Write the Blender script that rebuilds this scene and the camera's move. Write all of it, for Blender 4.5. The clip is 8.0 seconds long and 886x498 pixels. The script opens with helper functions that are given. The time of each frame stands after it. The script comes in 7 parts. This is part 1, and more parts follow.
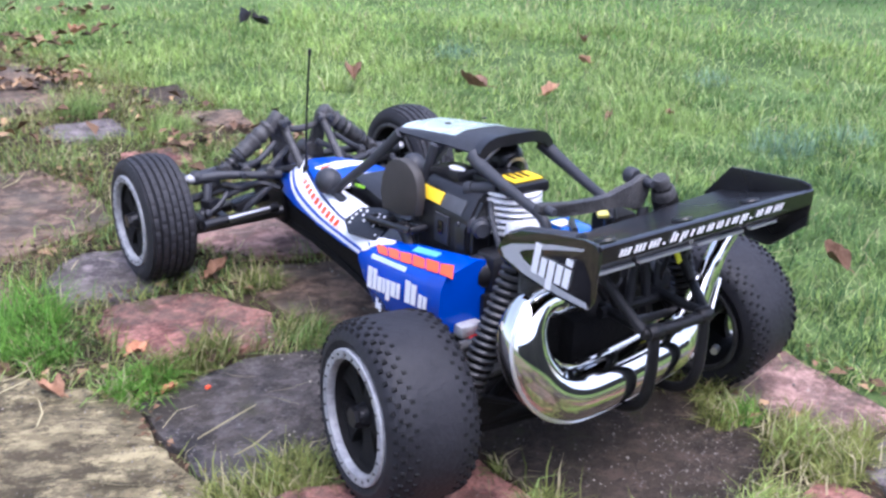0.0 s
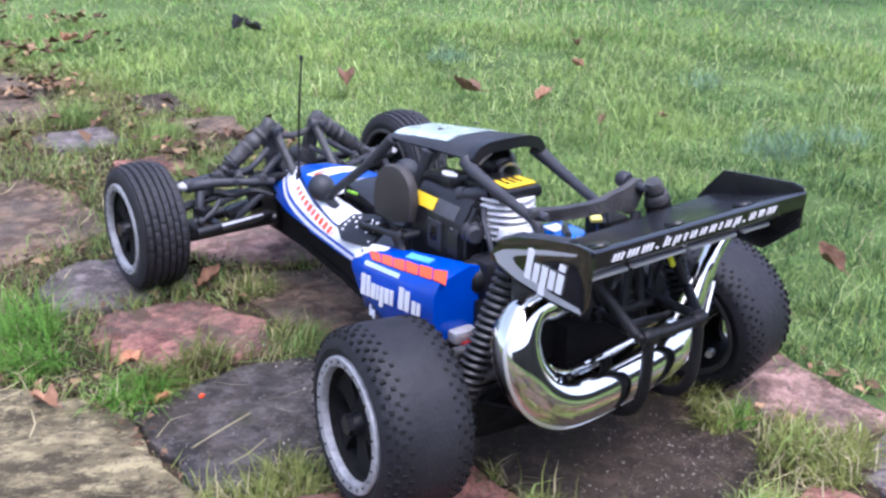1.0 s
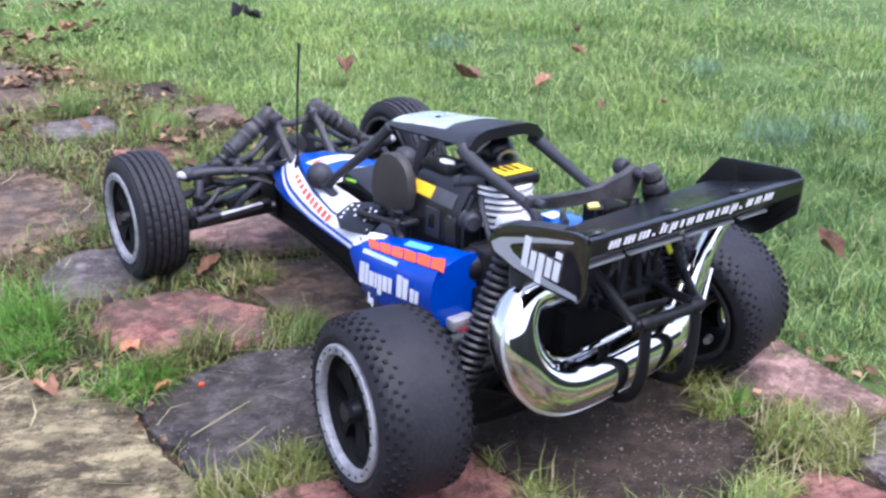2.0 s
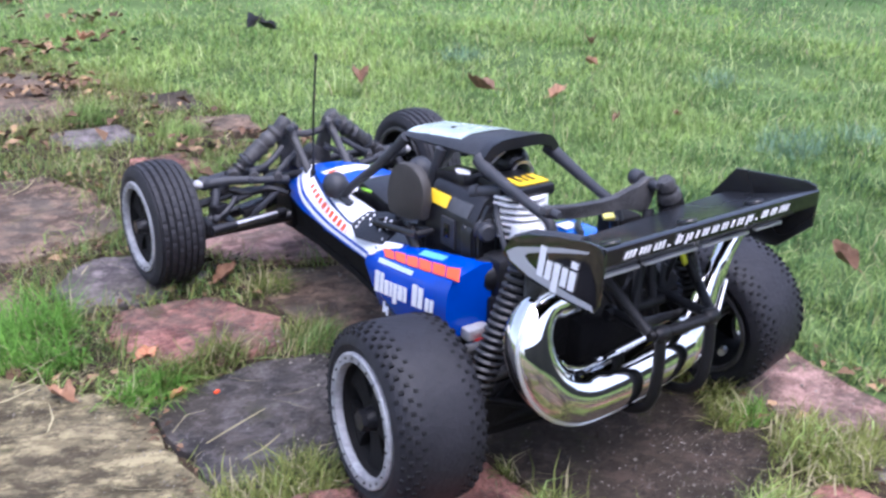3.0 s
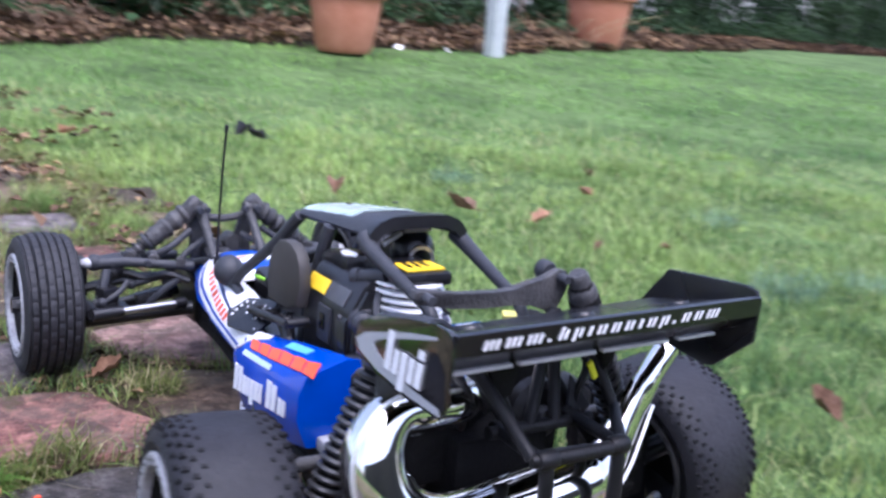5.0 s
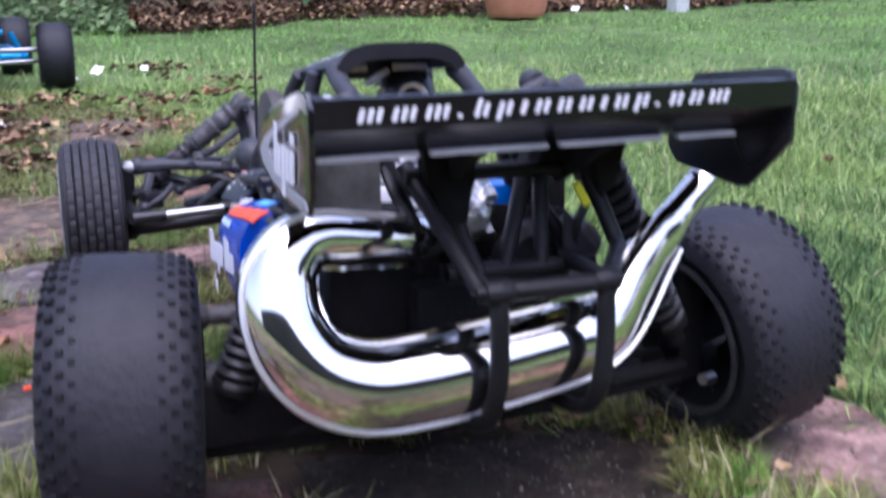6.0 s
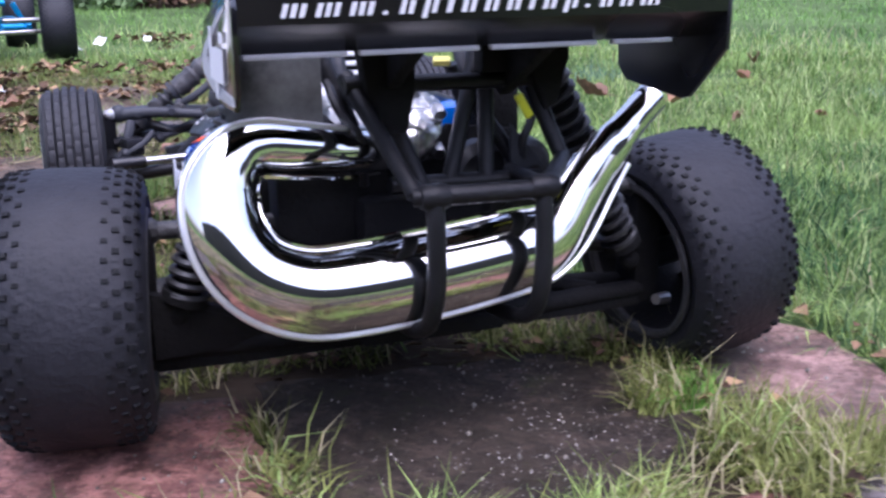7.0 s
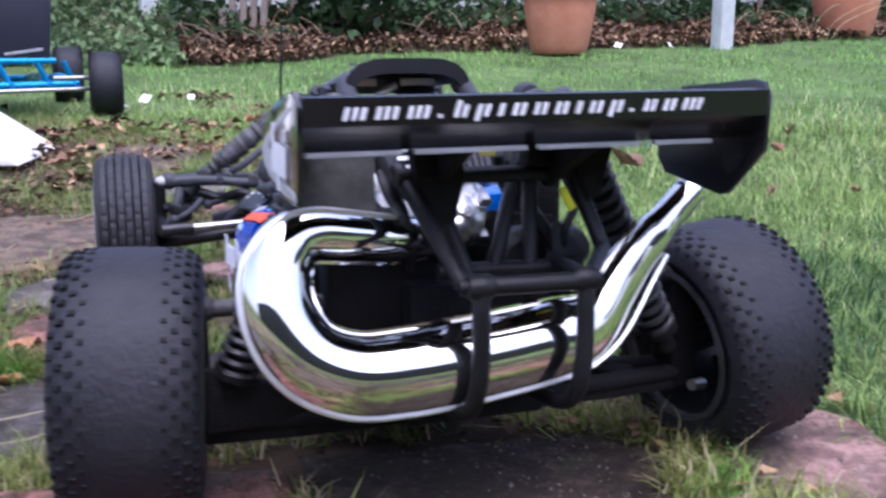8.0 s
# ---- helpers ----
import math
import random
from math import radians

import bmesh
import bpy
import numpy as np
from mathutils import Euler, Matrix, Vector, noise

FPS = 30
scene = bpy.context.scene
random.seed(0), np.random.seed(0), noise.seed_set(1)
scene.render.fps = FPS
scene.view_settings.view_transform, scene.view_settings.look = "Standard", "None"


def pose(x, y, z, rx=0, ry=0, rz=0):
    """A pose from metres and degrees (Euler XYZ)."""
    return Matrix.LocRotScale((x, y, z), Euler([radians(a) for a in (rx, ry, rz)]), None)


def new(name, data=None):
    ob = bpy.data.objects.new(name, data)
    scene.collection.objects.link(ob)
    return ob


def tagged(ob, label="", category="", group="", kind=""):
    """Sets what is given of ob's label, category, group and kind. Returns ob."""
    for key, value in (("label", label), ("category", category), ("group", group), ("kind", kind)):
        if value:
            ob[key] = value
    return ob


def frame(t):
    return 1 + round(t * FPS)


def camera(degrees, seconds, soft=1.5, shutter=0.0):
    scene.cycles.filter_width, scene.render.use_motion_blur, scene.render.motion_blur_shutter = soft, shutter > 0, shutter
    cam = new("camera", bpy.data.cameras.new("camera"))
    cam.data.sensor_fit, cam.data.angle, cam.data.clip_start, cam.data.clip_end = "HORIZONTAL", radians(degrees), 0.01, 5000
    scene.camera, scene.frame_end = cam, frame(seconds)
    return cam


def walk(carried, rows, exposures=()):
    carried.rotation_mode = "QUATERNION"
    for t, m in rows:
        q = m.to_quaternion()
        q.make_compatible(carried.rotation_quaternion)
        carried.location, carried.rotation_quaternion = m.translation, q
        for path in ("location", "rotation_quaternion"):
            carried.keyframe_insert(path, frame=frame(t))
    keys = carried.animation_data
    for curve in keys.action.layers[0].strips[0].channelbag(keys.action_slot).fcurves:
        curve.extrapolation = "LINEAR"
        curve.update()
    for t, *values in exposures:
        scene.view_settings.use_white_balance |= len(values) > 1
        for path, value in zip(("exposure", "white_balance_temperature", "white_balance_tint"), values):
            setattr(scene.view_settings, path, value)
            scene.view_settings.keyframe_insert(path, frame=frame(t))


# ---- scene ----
# camera: seconds, place, yaw, pitch, roll
PATH = [
    (0.0, -0.6254, -0.6244, 0.5270, -36.63, -21.50, 1.80),
    (0.5, -0.6271, -0.6224, 0.5320, -36.30, -21.86, 1.52),
    (1.0, -0.6214, -0.6235, 0.5280, -36.87, -21.27, 1.33),
    (1.5, -0.6180, -0.6262, 0.5292, -36.96, -21.68, 1.14),
    (1.7, -0.6180, -0.6265, 0.5292, -36.95, -21.90, 1.11),
    (2.8, -0.6240, -0.6285, 0.5296, -36.05, -22.02, 1.11),
    (3.0, -0.6243, -0.6287, 0.5296, -36.01, -21.39, 1.11),
    (3.5, -0.6126, -0.6313, 0.5247, -38.86, -21.86, 2.34),
    (4.0, -0.6121, -0.6301, 0.5246, -40.07, -22.15, 2.37),
    (4.5, -0.5711, -0.6016, 0.4931, -39.49, -19.87, 4.65),
    (4.7, -0.5237, -0.5970, 0.4752, -37.94, -15.34, 5.03),
    (5.8, -0.2400, -0.5640, 0.3210, -21.95, -13.45, -0.10),
    (6.0, -0.2299, -0.5737, 0.3037, -21.06, -13.94, -0.46),
    (6.5, -0.2168, -0.5904, 0.2807, -20.67, -14.36, -0.55),
    (7.0, -0.1969, -0.6047, 0.2659, -20.03, -14.99, -1.08),
    (7.5, -0.1896, -0.6166, 0.2776, -19.00, -12.56, -0.55),
    (8.0, -0.2112, -0.6177, 0.2894, -18.35, -11.85, -0.01),
]
cam = camera(47.80, 8.0, soft=2.6, shutter=0.9)
walk(cam, [(t, pose(x, y, z, 90 + pitch, 0, yaw) @ pose(0, 0, 0, 0, 0, roll)) for t, x, y, z, yaw, pitch, roll in PATH],
     exposures=[(0.0, 1.61, 5500, 22), (1.0, 1.55, 5500, 22), (4.5, 1.55, 5450, 22), (6.0, 1.33, 5400, 29), (8.0, 1.36, 5400, 29)])

# ---- light ----
world = bpy.data.worlds.new("overcast_sky")
scene.world = world
world.use_nodes = True
wn = world.node_tree.nodes
sky = wn.new("ShaderNodeTexSky")
sky.sky_type, sky.sun_disc = "NISHITA", False
sky.sun_elevation, sky.sun_rotation = radians(65), radians(180)
sky.air_density, sky.dust_density, sky.ozone_density = 1.0, 4.0, 1.0
pale = wn.new("ShaderNodeHueSaturation")
pale.inputs["Saturation"].default_value = 0.7
world.node_tree.links.new(sky.outputs[0], pale.inputs["Color"])
world.node_tree.links.new(pale.outputs[0], wn["Background"].inputs["Color"])
wn["Background"].inputs["Strength"].default_value = 0.15
sun = new("sun", bpy.data.lights.new("sun", "SUN"))
sun.data.energy, sun.data.angle, sun.data.color = 0.9, radians(55), (1.0, 0.97, 0.93)
sun.matrix_world = pose(0, 0, 5, 12, 0, -30)


# ---- materials ----
def material(name, color, rough=0.5, metal=0.0, var=0.15, scale=40.0, bump=0.0, bump_scale=200.0, spec=0.5, coat=0.0,
             color2=None, per_object=0.0, per_island=0.0):
    m = bpy.data.materials.new(name)
    m.use_nodes = True
    nt = m.node_tree
    nd, ln = nt.nodes, nt.links
    bsdf = nd["Principled BSDF"]
    bsdf.inputs["Roughness"].default_value = rough
    bsdf.inputs["Metallic"].default_value = metal
    bsdf.inputs["Specular IOR Level"].default_value = spec
    bsdf.inputs["Coat Weight"].default_value = coat
    bsdf.inputs["Coat Roughness"].default_value = 0.08
    tc = nd.new("ShaderNodeTexCoord")
    n1 = nd.new("ShaderNodeTexNoise")
    n1.inputs["Scale"].default_value, n1.inputs["Detail"].default_value = scale, 6
    n1.inputs["Roughness"].default_value = 0.65
    ln.new(tc.outputs["Object"], n1.inputs["Vector"])
    n2 = nd.new("ShaderNodeTexNoise")
    n2.inputs["Scale"].default_value, n2.inputs["Detail"].default_value = scale * 0.17, 3
    ln.new(tc.outputs["Object"], n2.inputs["Vector"])
    add = nd.new("ShaderNodeMath")
    add.operation = "ADD"
    ln.new(n1.outputs["Fac"], add.inputs[0])
    ln.new(n2.outputs["Fac"], add.inputs[1])
    ramp = nd.new("ShaderNodeMapRange")
    ramp.inputs["From Min"].default_value, ramp.inputs["From Max"].default_value = 0.7, 1.3
    ln.new(add.outputs[0], ramp.inputs["Value"])
    mix = nd.new("ShaderNodeMix")
    mix.data_type = "RGBA"
    c2 = color2 or tuple(min(1.0, c * (1 + var)) for c in color)
    c1 = color if color2 else tuple(c * (1 - var) for c in color)
    mix.inputs["A"].default_value, mix.inputs["B"].default_value = (*c1, 1), (*c2, 1)
    ln.new(ramp.outputs[0], mix.inputs["Factor"])
    out = mix.outputs["Result"]
    if per_object or per_island:
        if per_object:
            src = nd.new("ShaderNodeObjectInfo").outputs["Random"]
        else:
            src = nd.new("ShaderNodeNewGeometry").outputs["Random Per Island"]
        mr = nd.new("ShaderNodeMapRange")
        k = per_object or per_island
        mr.inputs["To Min"].default_value, mr.inputs["To Max"].default_value = 1 - k, 1 + k
        ln.new(src, mr.inputs["Value"])
        hs = nd.new("ShaderNodeHueSaturation")
        ln.new(mr.outputs[0], hs.inputs["Value"])
        ln.new(out, hs.inputs["Color"])
        out = hs.outputs["Color"]
    ln.new(out, bsdf.inputs["Base Color"])
    rr = nd.new("ShaderNodeMapRange")
    rr.inputs["To Min"].default_value, rr.inputs["To Max"].default_value = max(rough - 0.1 * min(1, rough * 3), 0.02), min(rough + 0.1 * min(1, rough * 3), 1)
    ln.new(n2.outputs["Fac"], rr.inputs["Value"])
    ln.new(rr.outputs[0], bsdf.inputs["Roughness"])
    if bump:
        nb = nd.new("ShaderNodeTexNoise")
        nb.inputs["Scale"].default_value, nb.inputs["Detail"].default_value = bump_scale, 8
        ln.new(tc.outputs["Object"], nb.inputs["Vector"])
        bp = nd.new("ShaderNodeBump")
        bp.inputs["Strength"].default_value, bp.inputs["Distance"].default_value = bump, 0.004
        ln.new(nb.outputs["Fac"], bp.inputs["Height"])
        ln.new(bp.outputs[0], bsdf.inputs["Normal"])
    return m


RUBBER = material("worn_rubber", (0.0085, 0.0085, 0.011), 0.60, scale=60, bump=0.3, bump_scale=260, color2=(0.0205, 0.0205, 0.025), spec=0.32)
RUBBER_RIB = material("ribbed_rubber", (0.009, 0.009, 0.011), 0.68, scale=80, bump=0.25, bump_scale=300, color2=(0.022, 0.022, 0.026), spec=0.45)
# same rubber, darkened: the shade around the side knobs is in this colour
RUBBER_DARK = material("shaded_knob_rubber", (0.0035, 0.0035, 0.0042), 0.75, scale=80, bump=0.25, bump_scale=300, color2=(0.008, 0.008, 0.009), spec=0.25)
PLASTIC = material("black_plastic", (0.005, 0.005, 0.006), 0.30, scale=60, bump=0.12, bump_scale=500, color2=(0.016, 0.016, 0.018), spec=0.42)
FRAME_BLACK = material("frame_black", (0.004, 0.004, 0.0048), 0.45, scale=60, bump=0.2, bump_scale=400, color2=(0.011, 0.011, 0.012), spec=0.28)
MATTE = material("matte_black", (0.004, 0.004, 0.0045), 0.8, scale=60, bump=0.3, bump_scale=300, color2=(0.012, 0.0115, 0.011), spec=0.2)
CAGE = material("grey_nylon", (0.020, 0.021, 0.025), 0.5, scale=50, bump=0.15, bump_scale=500, color2=(0.040, 0.042, 0.048), spec=0.35)
DUSTY = material("dusty_nylon", (0.014, 0.014, 0.016), 0.5, scale=60, bump=0.4, bump_scale=300, color2=(0.072, 0.069, 0.067), spec=0.45)
CHAMFER_LIGHT = material("shroud_highlight", (0.030, 0.031, 0.034), 0.4, scale=60, color2=(0.075, 0.077, 0.082), spec=0.5)
CLIP = material("pale_clip", (0.80, 0.70, 0.16), 0.4, var=0.1, scale=60)
TIE = material("lime_plastic", (0.72, 0.74, 0.02), 0.4, var=0.1, scale=60)
GUARD = material("guard_grey", (0.034, 0.031, 0.028), 0.6, scale=30, color2=(0.056, 0.051, 0.046), spec=0.4)
PLATE = material("plate_black", (0.003, 0.003, 0.004), 0.12, scale=30, color2=(0.005, 0.005, 0.006), spec=0.6, coat=1.0)
WING = material("wing_black", (0.004, 0.004, 0.005), 0.28, scale=30, color2=(0.009, 0.009, 0.010), spec=0.62)
GLOSS = material("gloss_black", (0.003, 0.003, 0.004), 0.14, scale=30, color2=(0.005, 0.005, 0.006), spec=0.4, coat=0.4)
CHROME = material("polished_chrome", (0.84, 0.83, 0.79), 0.065, 1.0, var=0.06, scale=25)
STEEL = material("dull_steel", (0.42, 0.42, 0.42), 0.32, 1.0, var=0.25, scale=80)
LIP = material("dull_lip", (0.46, 0.46, 0.47), 0.4, 0.2, var=0.15, scale=40)
ALLOY = material("cast_alloy", (0.84, 0.84, 0.83), 0.30, 0.25, var=0.2, scale=90, bump=0.2, bump_scale=400)
RING = material("bead_ring", (0.22, 0.22, 0.23), 0.6, 0.35, scale=160, color2=(0.50, 0.50, 0.50), bump=0.4, bump_scale=500)
ROOF = material("silver_roof_sheet", (0.50, 0.60, 0.56), 0.28, 0.25, var=0.1, scale=30, coat=0.3)
BLUE = material("blue_paint", (0.001, 0.052, 0.40), 0.26, var=0.15, scale=25, spec=0.35, coat=0.12)
CAST = material("polished_casting", (0.86, 0.85, 0.82), 0.16, 1.0, var=0.15, scale=60, bump=0.8, bump_scale=110)
SEAM = material("bright_seam", (0.92, 0.92, 0.91), 0.45, 1.0, var=0.06, scale=60)
CYAN_ANO = material("cyan_anodised", (0.012, 0.27, 0.56), 0.28, 0.45, var=0.2, scale=50)
BLUE_ANO = material("blue_anodised", (0.008, 0.16, 0.66), 0.25, 0.25, var=0.2, scale=50, coat=0.5)
WHITE = material("white_paint", (0.78, 0.78, 0.80), 0.3, var=0.05, scale=30, coat=0.4)
ORANGE = material("orange_decal", (0.80, 0.085, 0.02), 0.35, var=0.15, scale=60)
SKYBLUE = material("light_blue_decal", (0.12, 0.40, 0.75), 0.35, var=0.15, scale=60)
PALE_STRIPE = material("pale_stripe", (0.30, 0.48, 0.72), 0.4, scale=260, color2=(0.62, 0.72, 0.86))
YELLOW = material("yellow_label", (0.82, 0.55, 0.015), 0.4, var=0.12, scale=60)
GREEN_TAG = material("lime_tag", (0.35, 0.75, 0.04), 0.4, var=0.1, scale=60)
RED = material("red_anodised", (0.42, 0.01, 0.012), 0.35, 0.4, var=0.2, scale=60)
GREY_DECAL = material("silver_decal", (0.42, 0.43, 0.45), 0.35, 0.15, var=0.1, scale=40)
LETTER = material("white_lettering", (0.82, 0.82, 0.83), 0.4, var=0.05, scale=60)
SPRING = material("spring_wire", (0.050, 0.049, 0.050), 0.4, 0.4, var=0.3, scale=90)
SOIL = material("soil", (0.022, 0.016, 0.010), 0.95, scale=30, bump=0.8, bump_scale=90, color2=(0.065, 0.046, 0.029), spec=0.15)


def stone(name, dark, light, speck=0.5, moss=0.25, riven=0.0, dirt=0.8, patchy=0.0):
    """Worn paving: two-tone mottling, stains, pale grains, dark pits and a little moss."""
    m = material(name, dark, 0.75, scale=26, color2=light, spec=0.25)
    nt = m.node_tree
    nd, ln = nt.nodes, nt.links
    bsdf = nd["Principled BSDF"]
    tc = nd["Texture Coordinate"].outputs["Object"]
    col = bsdf.inputs["Base Color"].links[0].from_socket

    def tex(scale, detail=6, rough=0.6, vec=tc):
        n = nd.new("ShaderNodeTexNoise")
        n.inputs["Scale"].default_value, n.inputs["Detail"].default_value, n.inputs["Roughness"].default_value = scale, detail, rough
        ln.new(vec, n.inputs["Vector"])
        return n.outputs["Fac"]

    def window(src, lo, hi, top=1.0):
        n = nd.new("ShaderNodeMapRange")
        n.inputs["From Min"].default_value, n.inputs["From Max"].default_value, n.inputs["To Max"].default_value = lo, hi, top
        ln.new(src, n.inputs["Value"])
        return n.outputs[0]

    def over(fac, a, b):
        n = nd.new("ShaderNodeMix")
        n.data_type = "RGBA"
        ln.new(fac, n.inputs["Factor"])
        ln.new(a, n.inputs["A"])
        n.inputs["B"].default_value = (*b, 1)
        return n.outputs["Result"]
    streak = nd.new("ShaderNodeMapping")
    streak.vector_type = "TEXTURE"
    streak.inputs["Scale"].default_value = (2.1 if riven else 1.3, 1.0, 1.0)
    streak.inputs["Rotation"].default_value = (0, 0, -0.45)
    ln.new(tc, streak.inputs["Vector"])
    col = over(window(tex(58 if riven else 48, 8, 0.75, streak.outputs[0]), 0.47, 0.55 if riven else 0.57, 0.95 if riven else 0.8), col, tuple(min(0.75, c * 1.35) for c in light))
    col = over(window(tex(40 if riven else 30, 8, 0.8, streak.outputs[0]), 0.50, 0.58 if riven else 0.66, 0.9 if riven else 0.7), col, tuple(c * 0.6 for c in dark))
    if patchy:
        col = over(window(tex(17, 6, 0.65), 0.50, 0.57, 0.8 * patchy), col, tuple(min(0.7, c * 1.28) for c in light))
        col = over(window(tex(21, 6, 0.65), 0.53, 0.59, 0.8 * patchy), col, tuple(c * 0.55 for c in dark))
    grain = nd.new("ShaderNodeTexVoronoi")
    grain.inputs["Scale"].default_value = 170
    ln.new(tc, grain.inputs["Vector"])
    stain = window(tex(13, 8, 0.78), 0.48, 0.57, 0.8)
    col = over(stain, col, tuple(c * 0.45 for c in dark))
    col = over(window(tex(140, 3), 0.58, 0.70, 0.7), col, tuple(c * 0.35 for c in dark))
    specks = nd.new("ShaderNodeMath")
    specks.operation = "MULTIPLY"
    ln.new(window(grain.outputs["Distance"], 0.26, 0.12, speck), specks.inputs[0])
    ln.new(window(tex(60, 2), 0.52, 0.60), specks.inputs[1])
    col = over(specks.outputs[0], col, tuple(min(0.7, c * 1.5 + 0.12) for c in light))
    col = over(window(tex(7, 9, 0.75), 0.46, 0.58, 0.8 * dirt), col, tuple(0.05 + 0.45 * c for c in (0.13, 0.10, 0.055)) if dirt > 0.7 else (0.075, 0.058, 0.036))
    col = over(window(tex(17, 8, 0.7), 0.57, 0.68, moss), col, (0.07, 0.08, 0.02))
    ln.new(col, bsdf.inputs["Base Color"])
    h = nd.new("ShaderNodeMath")
    h.operation = "ADD"
    ln.new(tex(95, 9, 0.7), h.inputs[0])
    vec = nd.new("ShaderNodeMapping")
    vec.vector_type = "TEXTURE"
    vec.inputs["Scale"].default_value = (2.4 if riven else 1.0, 1.0, 1.0)
    vec.inputs["Rotation"].default_value = (0, 0, -0.45)
    ln.new(tc, vec.inputs["Vector"])
    ln.new(tex(60 if riven else 24, 4, 0.6, vec.outputs[0]), h.inputs[1])
    bp = nd.new("ShaderNodeBump")
    bp.inputs["Strength"].default_value, bp.inputs["Distance"].default_value = 1.0, 0.010
    ln.new(h.outputs[0], bp.inputs["Height"])
    ln.new(bp.outputs[0], bsdf.inputs["Normal"])
    return m


SLAB_RED = stone("red_slab", (0.170, 0.072, 0.056), (0.40, 0.190, 0.150), 0.4, 0.6, patchy=1.0)
SLAB_PINK = stone("pink_slab", (0.26, 0.145, 0.112), (0.46, 0.290, 0.24), 0.3, 0.3, patchy=0.6)
SLAB_DARK = stone("dark_slab", (0.021, 0.0152, 0.0108), (0.081, 0.059, 0.043), 0.95, 0.5, 0.0, 0.5)
SLAB_SLATE = stone("slate_slab", (0.030, 0.027, 0.026), (0.118, 0.105, 0.098), 0.7, 0.4, 0.0, 0.45)
SLAB_BROWN = stone("brown_slab", (0.095, 0.064, 0.042), (0.25, 0.168, 0.115), 0.4, 0.45, patchy=0.8)
SLAB_PALE = stone("pale_slab", (0.108, 0.086, 0.044), (0.37, 0.31, 0.170), 0.3, 0.35, 1.0, 0.6)
SLAB_GREY = stone("grey_slab", (0.105, 0.086, 0.084), (0.24, 0.204, 0.196), 0.4, 0.3, patchy=0.7)


def blade_material(name, a, b, island, scale):
    """Thin leaves: some of the light passes through."""
    m = material(name, a, 0.6, scale=scale, color2=b, per_island=island, spec=0.18)
    nt = m.node_tree
    nd, ln = nt.nodes, nt.links
    bsdf = nd["Principled BSDF"]
    tl = nd.new("ShaderNodeBsdfTranslucent")
    ln.new(bsdf.inputs["Base Color"].links[0].from_socket, tl.inputs["Color"])
    mx = nd.new("ShaderNodeMixShader")
    mx.inputs["Fac"].default_value = 0.4
    ln.new(bsdf.outputs[0], mx.inputs[1])
    ln.new(tl.outputs[0], mx.inputs[2])
    ln.new(mx.outputs[0], nd["Material Output"].inputs["Surface"])
    return m


SMOKED = blade_material("smoked_plastic", (0.045, 0.047, 0.046), (0.19, 0.195, 0.19), 0.0, 60)
SMOKED.node_tree.nodes["Principled BSDF"].inputs["Roughness"].default_value = 0.3
PEBBLE = material("grit", (0.10, 0.088, 0.07), 0.9, scale=200, color2=(0.34, 0.31, 0.26), per_island=0.6, spec=0.2)
CRUMB = material("pale_crumbs", (0.20, 0.18, 0.15), 0.9, scale=200, color2=(0.50, 0.47, 0.42), per_island=0.6, spec=0.2)
WEED = blade_material("weed_leaves", (0.075, 0.12, 0.05), (0.19, 0.27, 0.12), 0.55, 4)
TURF = material("turf", (0.035, 0.060, 0.018), 0.9, scale=14, bump=0.8, bump_scale=120, color2=(0.12, 0.18, 0.06), spec=0.1)
GRASS = blade_material("grass_blades", (0.058, 0.138, 0.040), (0.39, 0.50, 0.145), 0.6, 3.2)
GRASS_LUSH = blade_material("lush_grass", (0.070, 0.165, 0.024), (0.22, 0.42, 0.070), 0.5, 5.0)
GRASS_OLIVE = blade_material("olive_grass", (0.095, 0.122, 0.030), (0.27, 0.29, 0.085), 0.6, 5.0)
GRASS_FAR = blade_material("deep_grass", (0.055, 0.150, 0.037), (0.30, 0.48, 0.125), 0.55, 1.6)
GRASS_LIME = blade_material("lime_grass", (0.17, 0.27, 0.060), (0.42, 0.54, 0.155), 0.5, 5.0)
GRASS_DEEP = blade_material("dark_grass", (0.026, 0.075, 0.026), (0.125, 0.215, 0.075), 0.6, 5.0)
GRASS_PALE = blade_material("pale_grass", (0.31, 0.40, 0.14), (0.57, 0.63, 0.29), 0.4, 4.0)
STRAW = blade_material("dry_grass", (0.30, 0.26, 0.13), (0.52, 0.46, 0.28), 0.35, 6.0)
LEAF_BROWN = material("dead_leaf", (0.135, 0.064, 0.033), 0.7, scale=90, bump=0.5, bump_scale=200, color2=(0.37, 0.21, 0.115), per_object=0.35)
LEAF_ORANGE = material("orange_leaf", (0.26, 0.090, 0.038), 0.7, scale=90, bump=0.5, bump_scale=200, color2=(0.46, 0.22, 0.11), per_object=0.2)
LEAF_BLACK = material("wet_leaf", (0.004, 0.004, 0.004), 0.6, scale=60, bump=0.3, bump_scale=200, color2=(0.012, 0.010, 0.009))
GRASS_BLUE = blade_material("blue_grass", (0.09, 0.17, 0.10), (0.30, 0.43, 0.28), 0.4, 5.0)
LITTER = material("leaf_litter", (0.028, 0.018, 0.011), 0.8, scale=4, color2=(0.165, 0.098, 0.055), per_island=0.85, spec=0.2)
LITTER_PALE = material("pale_litter", (0.13, 0.080, 0.038), 0.75, scale=6, color2=(0.36, 0.225, 0.11), per_island=0.5)
SHRUB = blade_material("shrub_leaves", (0.014, 0.034, 0.013), (0.06, 0.105, 0.042), 0.5, 4)
BARK = material("bark", (0.11, 0.085, 0.065), 0.85, scale=20, bump=0.8, bump_scale=60, color2=(0.22, 0.18, 0.14))
